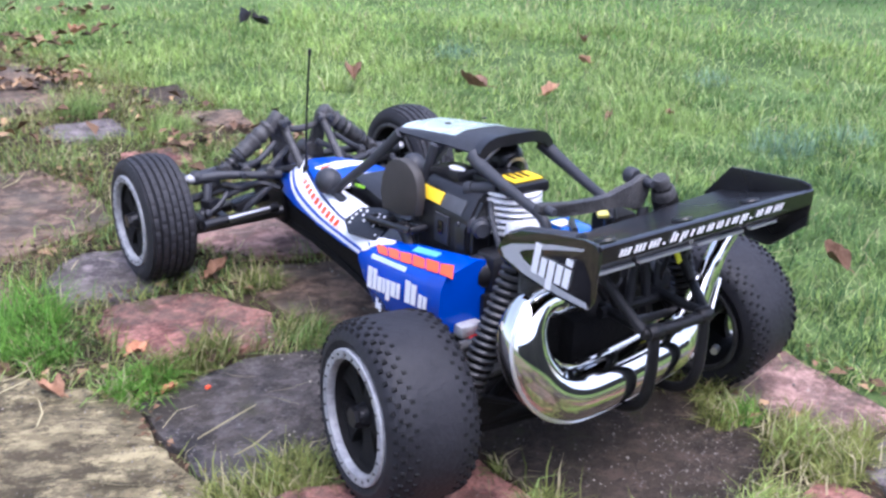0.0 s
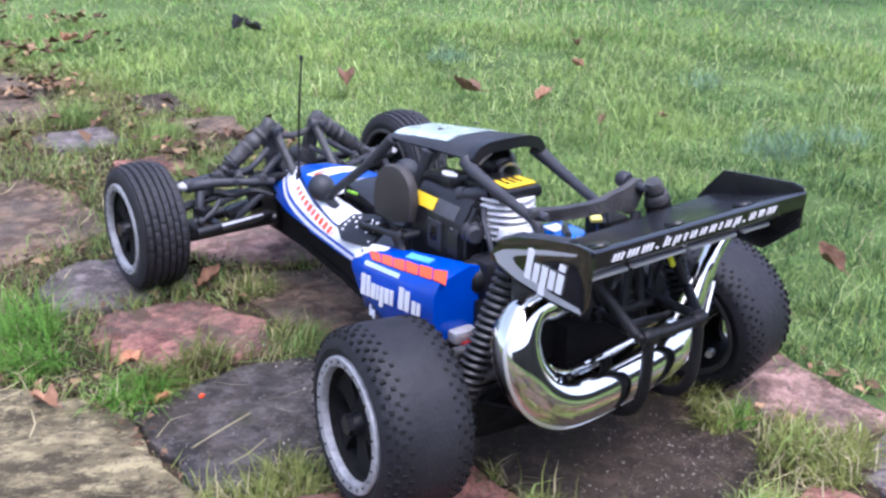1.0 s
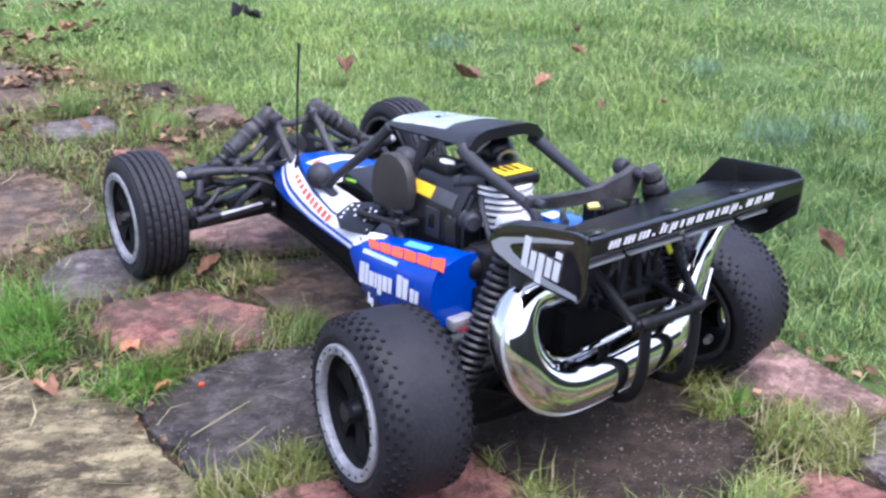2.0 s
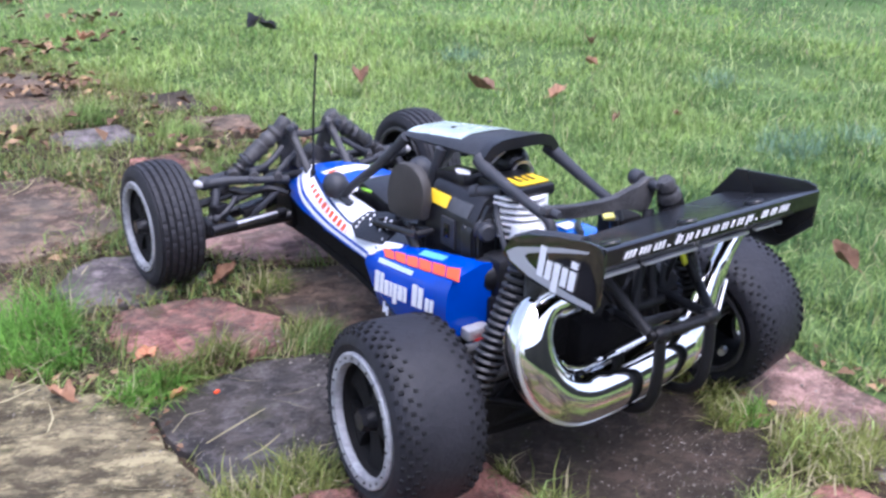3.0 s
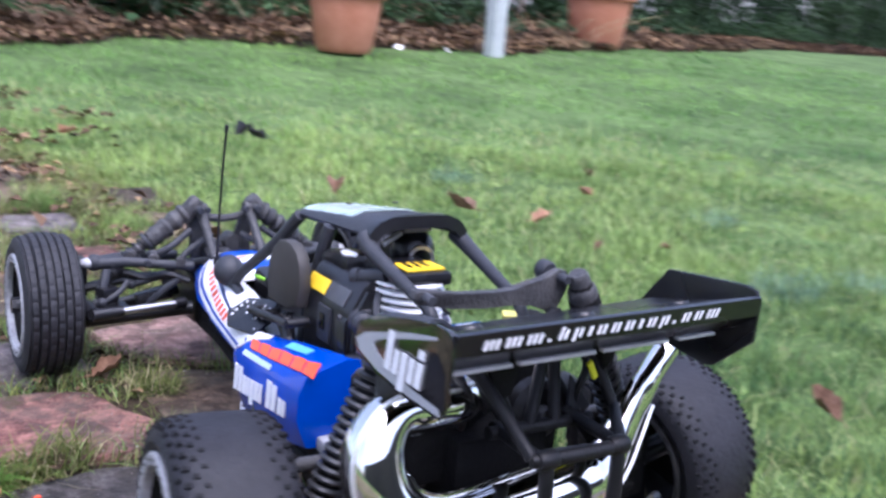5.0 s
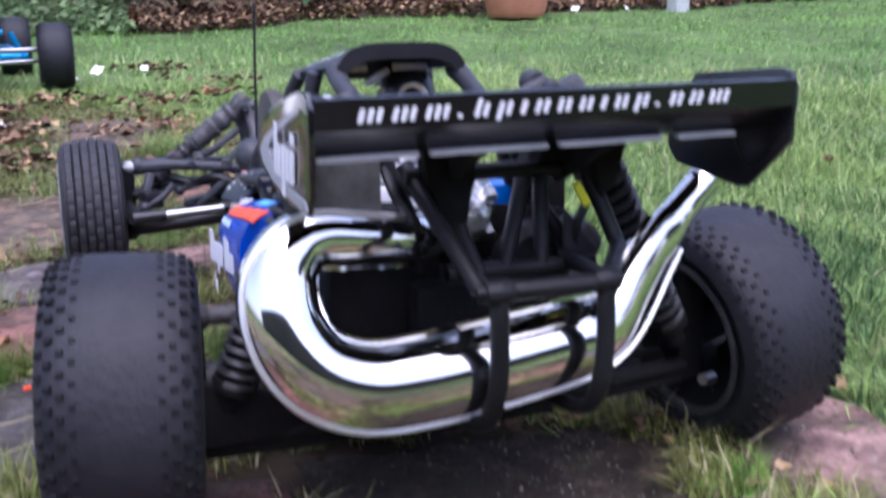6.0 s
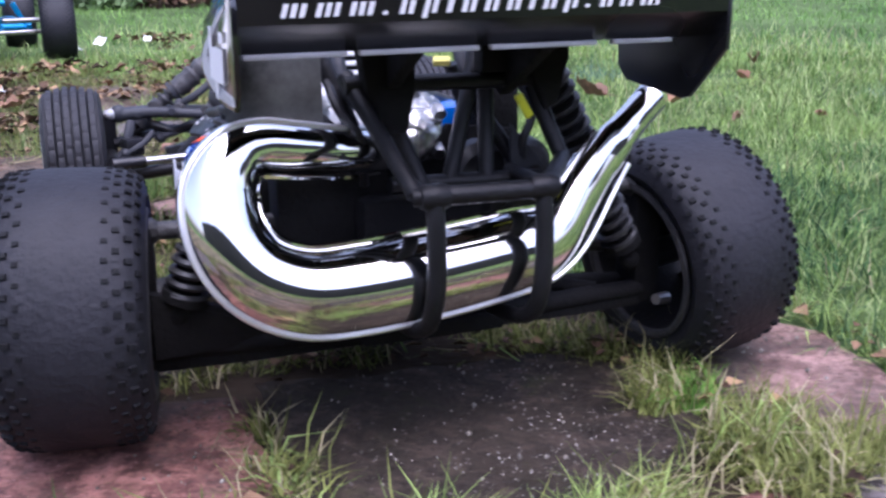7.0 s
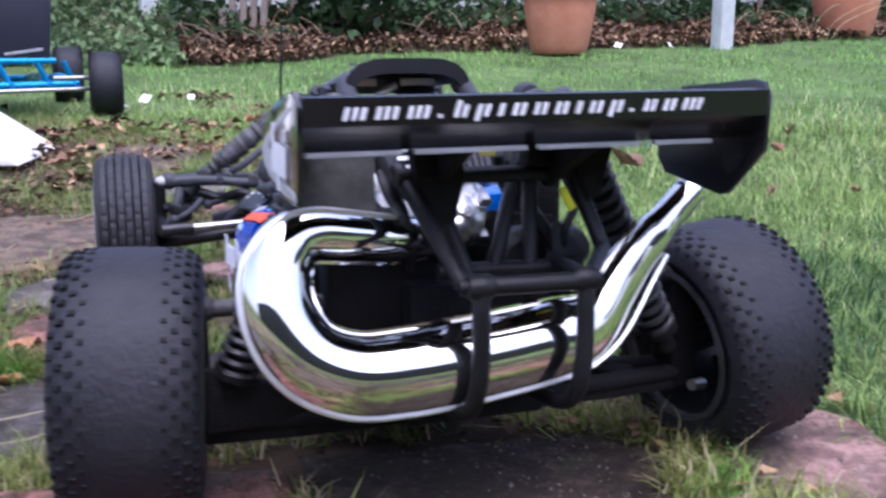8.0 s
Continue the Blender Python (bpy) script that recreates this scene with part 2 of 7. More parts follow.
TWIG = material("twig_bark", (0.10, 0.062, 0.036), 0.8, scale=30, color2=(0.27, 0.185, 0.115), per_island=0.5)
TERRACOTTA = material("terracotta", (0.42, 0.15, 0.075), 0.8, scale=14, bump=0.2, bump_scale=90, color2=(0.58, 0.25, 0.15))
POST_PAINT = material("weathered_post", (0.42, 0.44, 0.43), 0.75, scale=20, bump=0.3, bump_scale=70, color2=(0.62, 0.64, 0.62))
BOARD = material("white_board", (0.74, 0.72, 0.66), 0.6, var=0.06, scale=20)
CLOTH = material("navy_cover", (0.008, 0.010, 0.022), 0.6, var=0.3, scale=20)
# for the unseen wall only; dark tone chosen for the chrome's reflection
BACKDROP = material("dark_backdrop", (0.035, 0.030, 0.026), 0.85, scale=3, bump=0.4, bump_scale=30, color2=(0.075, 0.062, 0.052))
SATIN = material("satin_black", (0.006, 0.006, 0.007), 0.36, scale=40, color2=(0.014, 0.014, 0.016), spec=0.4, coat=0.15)


def livery():
    """Blue, white and orange stripes that follow the panel's lower edge."""
    m = material("striped_livery", (0.001, 0.036, 0.42), 0.3, var=0.15, scale=25, spec=0.35, coat=0.15)
    nt = m.node_tree
    nd, ln = nt.nodes, nt.links
    sep = nd.new("ShaderNodeSeparateXYZ")
    ln.new(nd["Texture Coordinate"].outputs["Object"], sep.inputs[0])

    def calc(op, a, b=None):
        n = nd.new("ShaderNodeMath")
        n.operation = op
        for i, v in enumerate((a, b)):
            if v is None:
                continue
            if isinstance(v, (int, float)):
                n.inputs[i].default_value = v
            else:
                ln.new(v, n.inputs[i])
        return n.outputs[0]
    x, y, z = sep.outputs["X"], sep.outputs["Y"], sep.outputs["Z"]

    def line(slope, at, value):
        return calc("ADD", calc("MULTIPLY", calc("SUBTRACT", y, at), slope), value)

    def band(v, lo, hi):
        return calc("MULTIPLY", calc("GREATER_THAN", v, lo), calc("LESS_THAN", v, hi))
    half = calc("MINIMUM", line(-0.19, 0.225, 0.106), line(-0.32, 0.44, 0.068))
    inward = calc("ADD", calc("SUBTRACT", z, line(-0.083, 0.225, 0.128)), calc("SUBTRACT", half, calc("ABSOLUTE", x)))
    sweep = calc("ADD", calc("MULTIPLY", calc("POWER", calc("MAXIMUM", line(4.95, 0.307, 0.0), 0.0), 2.6), 0.034), 0.002)
    widen = calc("ADD", calc("MULTIPLY", calc("MINIMUM", calc("MAXIMUM", line(1.0, 0.30, 0.0), 0.0), 0.14), 4.5), 1.0)
    d = calc("DIVIDE", calc("SUBTRACT", inward, sweep), widen)
    ramp = nd.new("ShaderNodeValToRGB")
    ramp.color_ramp.interpolation = "CONSTANT"
    el = ramp.color_ramp.elements
    blue, navy, white = (0.001, 0.062, 0.42, 1), (0.004, 0.022, 0.11, 1), (0.80, 0.80, 0.82, 1)
    el[0].position, el[0].color = 0.0, blue
    el[1].position, el[1].color = 0.078, white
    for p, c in ((0.122, blue), (0.162, white), (0.345, navy), (0.39, white)):
        e = el.new(p)
        e.color = c
    ln.new(calc("ADD", calc("MULTIPLY", d, 10.0), 0.1), ramp.inputs[0])
    front = nd.new("ShaderNodeMix")
    front.data_type = "RGBA"
    centre = calc("MULTIPLY", calc("GREATER_THAN", d, 0.029), calc("GREATER_THAN", y, 0.385))
    patch = calc("MULTIPLY", band(y, 0.420, 0.452), calc("GREATER_THAN", x, -0.034))
    ln.new(calc("MULTIPLY", centre, calc("SUBTRACT", 1.0, patch)), front.inputs["Factor"])
    ln.new(ramp.outputs[0], front.inputs["A"])
    front.inputs["B"].default_value = blue
    flash = nd.new("ShaderNodeMix")
    flash.data_type = "RGBA"
    hatch = calc("GREATER_THAN", calc("SINE", calc("ADD", calc("MULTIPLY", y, 400.0), calc("MULTIPLY", d, 60.0))), -0.45)
    zone = calc("MULTIPLY", calc("GREATER_THAN", d, line(0.05, 0.30, 0.0085)), calc("LESS_THAN", d, 0.0215))
    mark = calc("MULTIPLY", calc("MULTIPLY", centre, band(y, 0.437, 0.445)), band(x, -0.030, -0.012))
    ln.new(calc("MAXIMUM", mark, calc("MULTIPLY", calc("MULTIPLY", hatch, zone), band(y, 0.288, 0.455))), flash.inputs["Factor"])
    ln.new(front.outputs["Result"], flash.inputs["A"])
    flash.inputs["B"].default_value = (0.75, 0.09, 0.02, 1)
    ln.new(flash.outputs["Result"], nd["Principled BSDF"].inputs["Base Color"])
    return m


LIVERY = livery()


# ---- mesh helpers ----
def link(name, bm, mat, smooth=True):
    me = bpy.data.meshes.new(name)
    bmesh.ops.recalc_face_normals(bm, faces=bm.faces[:])
    bm.to_mesh(me)
    bm.free()
    for m in (mat if isinstance(mat, (list, tuple)) else [mat]):
        me.materials.append(m)
    if smooth:
        me.shade_smooth()
        me.set_sharp_from_angle(angle=radians(38))
    return new(name, me)


def part(name, bm, mat, parent, label="", at=None):
    """One mesh object under a thing or a part; at: its pose in the parent."""
    ob = link(name, bm, mat)
    ob.parent = parent
    if at is not None:
        ob.matrix_basis = at
    if label:
        ob["label"] = label
    return ob


def spline(points, n=8):
    """Catmull-Rom through points (tuples of any length)."""
    pts = [np.array(p, float) for p in points]
    pts = [2 * pts[0] - pts[1]] + pts + [2 * pts[-1] - pts[-2]]
    out = []
    for i in range(1, len(pts) - 2):
        a, b, c, d = pts[i - 1:i + 3]
        for k in range(n):
            t = k / n
            out.append(0.5 * (2 * b + (c - a) * t + (2 * a - 5 * b + 4 * c - d) * t * t + (3 * b - a - 3 * c + d) * t ** 3))
    out.append(pts[-2])
    return out


def tube(bm, points, segs=12, smooth=8, caps=True):
    """Sweeps a circle along rows of x, y, z, radius."""
    pts = spline(points, smooth) if smooth > 1 and len(points) > 2 else [np.array(p, float) for p in points]
    pos = [Vector(p[:3]) for p in pts]
    up = None
    rings = []
    for i, p in enumerate(pts):
        d = (pos[min(i + 1, len(pos) - 1)] - pos[max(i - 1, 0)]).normalized()
        if up is None:
            up = d.orthogonal().normalized()
        up = (up - d * up.dot(d)).normalized()
        side = d.cross(up)
        r = p[3]
        rings.append([bm.verts.new(pos[i] + (up * math.cos(a) + side * math.sin(a)) * r)
                      for a in (2 * math.pi * k / segs for k in range(segs))])
    for a, b in zip(rings, rings[1:]):
        for k in range(segs):
            bm.faces.new((a[k], a[(k + 1) % segs], b[(k + 1) % segs], b[k]))
    if caps:
        bm.faces.new(rings[0][::-1])
        bm.faces.new(rings[-1])
    return bm


def rod(bm, a, b, r, r2=None, segs=10):
    return tube(bm, [(*a, r), (*b, r if r2 is None else r2)], segs, 1)


def box(bm, size, m=Matrix(), bevel=0.0, taper=1.0):
    geo = bmesh.ops.create_cube(bm, size=1.0)
    vs = geo["verts"]
    for v in vs:
        k = taper if v.co.z > 0 else 1.0
        v.co = Vector((v.co.x * size[0] * k, v.co.y * size[1] * k, v.co.z * size[2]))
    if bevel:
        es = list({e for v in vs for e in v.link_edges})
        done = bmesh.ops.bevel(bm, geom=es, offset=bevel, segments=2, affect="EDGES", profile=0.6)
        vs = list({v for f in done["faces"] for v in f.verts} | {v for v in vs if v.is_valid})
    bmesh.ops.transform(bm, matrix=m, verts=[v for v in vs if v.is_valid])
    return bm


def prism(bm, outline, depth, m=Matrix(), bevel=0.0):
    """Extrudes an outline in the local xy plane by depth along local z, centred."""
    lo = [bm.verts.new((x, y, -depth / 2)) for x, y in outline]
    hi = [bm.verts.new((x, y, depth / 2)) for x, y in outline]
    n = len(lo)
    fs = [bm.faces.new(lo[::-1]), bm.faces.new(hi)]
    fs += [bm.faces.new((lo[i], lo[(i + 1) % n], hi[(i + 1) % n], hi[i])) for i in range(n)]
    vs = lo + hi
    if bevel:
        es = [e for f in fs[:2] for e in f.edges]
        done = bmesh.ops.bevel(bm, geom=es, offset=bevel, segments=2, affect="EDGES", profile=0.6)
        vs = list({v for f in done["faces"] for v in f.verts} | {v for v in vs if v.is_valid})
    bmesh.ops.transform(bm, matrix=m, verts=[v for v in vs if v.is_valid])
    return bm


def lathe(bm, profile, segs=48, m=Matrix(), notch=None):
    """Turns rows of (radius, x) about the x axis. notch(i, k, r) may change a radius."""
    rings = []
    for i, (r, x) in enumerate(profile):
        ring = []
        for k in range(segs):
            a = 2 * math.pi * k / segs
            q = notch(i, k, r) if notch else r
            ring.append(bm.verts.new(m @ Vector((x, q * math.cos(a), q * math.sin(a)))))
        rings.append(ring)
    for a, b in zip(rings, rings[1:]):
        for k in range(segs):
            bm.faces.new((a[k], a[(k + 1) % segs], b[(k + 1) % segs], b[k]))
    return bm


def ball(bm, centre, r, segs=12, squash=(1, 1, 1)):
    bmesh.ops.create_uvsphere(bm, u_segments=segs, v_segments=max(6, segs // 2), radius=r,
                              matrix=Matrix.Translation(centre) @ Matrix.Diagonal((*squash, 1)))
    return bm


def coil(bm, a, b, r, wire, turns, segs=6):
    """A helical spring from a to b."""
    a, b = Vector(a), Vector(b)
    d = (b - a).normalized()
    u = d.orthogonal().normalized()
    w = d.cross(u)
    n = int(turns * 14)
    pts = []
    for i in range(n + 1):
        t = i / n
        ang = 2 * math.pi * turns * t
        p = a.lerp(b, t) + (u * math.cos(ang) + w * math.sin(ang)) * r
        pts.append((*p, wire))
    return tube(bm, pts, segs, 1)


def loft(bm, sections, close=False):
    """Skins rows of equally many points."""
    rows = [[bm.verts.new(p) for p in s] for s in sections]
    for a, b in zip(rows, rows[1:]):
        for i in range(len(a) - 1 + close):
            bm.faces.new((a[i], a[(i + 1) % len(a)], b[(i + 1) % len(a)], b[i]))
    return rows


def thicken(bm, t):
    bmesh.ops.recalc_face_normals(bm, faces=bm.faces[:])
    bmesh.ops.solidify(bm, geom=bm.faces[:], thickness=t)
    return bm


def sticker(bm, rows, way, t=0.0005):
    """A thin sheet over rows of points, raised by t along way."""
    way = way.normalized() * t
    top = loft(bm, [[Vector(p) + way for p in r] for r in rows])
    low = loft(bm, [[Vector(p) - way * 0.6 for p in r] for r in rows])
    for a, b in ((top[0], low[0]), (top[-1], low[-1]), ([r[0] for r in top], [r[0] for r in low]), ([r[-1] for r in top], [r[-1] for r in low])):
        for i in range(len(a) - 1):
            bm.faces.new((a[i], a[i + 1], b[i + 1], b[i]))
    return bm


def between(a, b):
    """The pose at a whose z axis points to b."""
    a, b = Vector(a), Vector(b)
    return Matrix.Translation(a) @ (b - a).to_track_quat("Z", "Y").to_matrix().to_4x4()


def rise(x, y):
    """The height of the ground."""
    u = max(y - 0.7, 0.0)
    h = 0.06 * u * u / (u + 0.3)
    if y > 6.5:
        h = 0.3273 + (y - 6.5) * 0.004
    return h + 0.02 * min(max(x - 0.1, 0.0), 3.0)


def rise_np(x, y):
    u = np.maximum(y - 0.7, 0.0)
    h = 0.06 * u * u / (u + 0.3)
    h = np.where(y > 6.5, 0.3273 + (y - 6.5) * 0.004, h)
    return h + 0.02 * np.clip(x - 0.1, 0, 3)


# ---- ground ----
def steps(lo, hi, fine_lo, fine_hi, fine, grow=1.35):
    out = list(np.arange(fine_lo, fine_hi + fine / 2, fine))
    s, v = fine, out[-1]
    while v < hi:
        s *= grow
        v = min(v + s, hi)
        out.append(v)
    s, v = fine, out[0]
    while v > lo:
        s *= grow
        v = max(v - s, lo)
        out.insert(0, v)
    return out


def build_ground():
    xs, ys = steps(-400, 400, -1.0, 2.4, 0.05), steps(-400, 400, -0.8, 5.0, 0.05)
    bm = bmesh.new()
    rows = []
    for y in ys:
        row = []
        for x in xs:
            n = noise.noise((x * 2.2, y * 2.2, 0)) * 0.006 + noise.noise((x * 9, y * 9, 3)) * 0.004
            path = 0.010 if (-0.55 if y > 1.3 else -2.2) < x < 0.34 and y < 2.0 else 0.0
            row.append(bm.verts.new((x, y, rise(x, y) - 0.008 - path + n)))
        rows.append(row)
    for a, b in zip(rows, rows[1:]):
        for i in range(len(a) - 1):
            bm.faces.new((a[i], a[i + 1], b[i + 1], b[i]))
    ob = link("ground", bm, TURF)
    return tagged(ob, "uneven garden lawn with bare soil between blades", "ground", kind="structure")


ground = build_ground()

# paving
SLABS = []


def lay(mat, top, *outline):
    """One slab: its stone, the height of its top and its corners in plan."""
    SLABS.append((list(outline), top, mat))


lay(SLAB_PALE, 0.004, (-0.64, 0.44), (-0.455, 0.425), (-0.353, 0.268), (-0.349, 0.06), (-0.64, 0.04))
lay(SLAB_SLATE, 0, (-0.347, 0.268), (-0.21, 0.3), (-0.105, 0.268), (-0.1, 0.12), (-0.17, 0.075), (-0.342, 0.075))
lay(SLAB_RED, 0, (-0.33, 0.045), (-0.2, 0.05), (-0.115, 0.03), (-0.115, -0.13), (-0.33, -0.13))
lay(SLAB_DARK, -0.006, (-0.1, 0.06), (0.13, 0.03), (0.165, -0.03), (0.15, -0.15), (0.02, -0.2), (-0.1, -0.17))
lay(SLAB_PINK, -0.006, (0.178, 0.07), (0.27, 0.06), (0.325, -0.01), (0.305, -0.185), (0.215, -0.178), (0.188, -0.08))
lay(SLAB_GREY, -0.004, (0.18, -0.21), (0.27, -0.195), (0.4, -0.2), (0.4, -0.38), (0.22, -0.38), (0.165, -0.27))
lay(SLAB_RED, -0.006, (0.02, -0.225), (0.14, -0.195), (0.165, -0.27), (0.1, -0.36), (-0.02, -0.33))
lay(SLAB_RED, 0, (-0.33, 0.45), (-0.29, 0.515), (-0.18, 0.5), (-0.13, 0.39), (-0.16, 0.32), (-0.3, 0.335))
lay(SLAB_GREY, -0.001, (-0.35, 0.62), (-0.26, 0.71), (-0.17, 0.67), (-0.15, 0.56), (-0.26, 0.525), (-0.33, 0.55))
lay(SLAB_BROWN, 0, (-0.42, 1.1), (-0.22, 1.09), (-0.165, 0.95), (-0.18, 0.8), (-0.33, 0.735), (-0.5, 0.78))
lay(SLAB_PINK, 0, (-0.12, 0.69), (0, 0.735), (0.075, 0.7), (0.055, 0.51), (-0.05, 0.56), (-0.11, 0.6))
lay(SLAB_BROWN, -0.004, (-0.11, 0.55), (0.05, 0.495), (0.03, 0.33), (-0.08, 0.29), (-0.115, 0.37))
lay(SLAB_BROWN, -0.006, (0.06, 0.46), (0.17, 0.44), (0.19, 0.28), (0.05, 0.26))
lay(SLAB_GREY, 0, (-0.15, 1.31), (-0.01, 1.32), (0, 1.2), (-0.14, 1.2))
lay(SLAB_BROWN, -0.004, (-0.25, 1.85), (-0.05, 1.83), (-0.02, 1.67), (-0.06, 1.42), (-0.25, 1.4))
lay(SLAB_DARK, 0, (0.1, 1.49), (0.2, 1.5), (0.19, 1.34), (0.1, 1.36))
lay(SLAB_BROWN, 0, (0.11, 1.31), (0.24, 1.27), (0.22, 1.14), (0.12, 1.2))
lay(SLAB_RED, 0, (-0.07, 1.11), (0.04, 1.1), (0.05, 1), (-0.06, 1))
lay(SLAB_GREY, -0.004, (-0.62, -0.02), (-0.4, 0), (-0.37, -0.2), (-0.6, -0.24))
lay(SLAB_BROWN, -0.004, (-0.56, -0.29), (-0.36, -0.26), (-0.33, -0.5), (-0.55, -0.52))
lay(SLAB_BROWN, -0.006, (-0.3, -0.18), (-0.09, -0.22), (-0.06, -0.44), (-0.28, -0.48))
lay(SLAB_DARK, -0.006, (-0.01, -0.4), (0.2, -0.42), (0.22, -0.66), (0, -0.64))
lay(SLAB_DARK, -0.006, (-0.5, -0.58), (-0.28, -0.55), (-0.24, -0.78), (-0.52, -0.82))
lay(SLAB_BROWN, -0.006, (-0.2, -0.56), (-0.05, -0.52), (-0.02, -0.8), (-0.2, -0.84))
lay(SLAB_BROWN, -0.006, (-0.46, -0.9), (-0.16, -0.92), (-0.14, -1.16), (-0.44, -1.14))
lay(SLAB_DARK, -0.006, (-0.08, -0.9), (0.2, -0.74), (0.24, -1.06), (-0.04, -1.12))
lay(SLAB_RED, -0.006, (-0.4, -1.22), (-0.1, -1.24), (-0.06, -1.52), (-0.38, -1.5))
lay(SLAB_BROWN, -0.006, (-0.42, 0.68), (-0.37, 0.7), (-0.36, 0.5), (-0.46, 0.46), (-0.6, 0.5), (-0.6, 0.68))


# unseen paving added left of the path for the exhaust to reflect
for i in range(3):
    for j in range(7):
        x0, y0 = -1.16 - 0.54 * i, -2.0 + 0.47 * j + 0.16 * (i % 2)
        lay(SLAB_PALE, -0.002, (x0 - 0.01, y0), (x0 + 0.5, y0 + 0.01), (x0 + 0.49, y0 + 0.44), (x0, y0 + 0.43))


def build_slab(outline, top, mat, seed):
    rng = random.Random(seed)
    c = np.mean(outline, 0)
    pts = []
    n = len(outline)
    for i in range(n):
        a, b = np.array(outline[i]), np.array(outline[(i + 1) % n])
        k = max(2, int(np.linalg.norm(b - a) / 0.014))
        for j in range(k):
            t = j / k
            p = a + (b - a) * t
            near = min(t, 1 - t)
            if near < 0.06:
                p = p + (c - p) * 0.02 * (1 - near / 0.06)
            w = noise.noise((p[0] * 22, p[1] * 22, seed)) * 0.012 + noise.noise((p[0] * 75, p[1] * 75, seed)) * 0.007
            d = (p - c) / np.linalg.norm(p - c)
            pts.append(p + d * w)
    bm = bmesh.new()
    rings = []
    for scale, dz in ((1.0, -0.04), (1.0, -0.0035), (0.992, -0.0006), (0.965, 0.0), (0.86, 0.0), (0.74, 0), (0.6, 0), (0.45, 0), (0.3, 0), (0.15, 0)):
        ring = []
        for p in pts:
            q = c + (p - c) * scale
            rough = noise.noise((q[0] * 14, q[1] * 14, seed)) * 0.0025 + noise.noise((q[0] * 50, q[1] * 50, seed + 4)) * 0.0011
            ring.append(bm.verts.new((q[0], q[1], rise(*q) + top + dz + (rough if dz > -0.03 else 0))))
        rings.append(ring)
    m = len(pts)
    for a, b in zip(rings, rings[1:]):
        for k in range(m):
            bm.faces.new((a[k], a[(k + 1) % m], b[(k + 1) % m], b[k]))
    bm.faces.new(rings[-1])
    return bm


def build_path_bed():
    """Bare soil under and between the slabs."""
    bm = bmesh.new()
    ys = np.arange(-1.9, 2.05, 0.05)
    rows = []
    for y in ys:
        edge = float(np.interp(y, [-0.6, -0.2, 0.0, 0.1, 0.5, 0.82, 1.17, 1.53, 1.9, 2.4], [0.45, 0.33, 0.32, 0.26, 0.26, 0.24, 0.21, 0.16, -0.02, -0.4]))
        row = []
        for k in range(40):
            left = (-2.3 if y < 1.32 else -0.74) + 0.07 * noise.noise((1.0, y * 2.5, 4)) + 0.03 * noise.noise((5.0, y * 9, 4))
            x = left + (edge + 0.04 * noise.noise((3.0, y * 5, 4)) - left) * k / 39
            n = noise.noise((x * 12, y * 12, 7)) * 0.004 + noise.noise((x * 40, y * 40, 2)) * 0.002
            row.append((x, y, rise(x, y) - 0.009 + n - (0.02 if k in (0, 39) else 0)))
        rows.append(row)
    loft(bm, rows)
    return tagged(link("path_soil", bm, SOIL), "bare trodden soil between the slabs", "soil", kind="structure")


build_path_bed()
pavement = new("pavement")
tagged(pavement, "old garden path of worn slabs with grassy joints", "pavement", kind="structure")
for i, (outline, top, mat) in enumerate(SLABS):
    part("paving_slab", build_slab(outline, top, mat, i), mat, pavement)


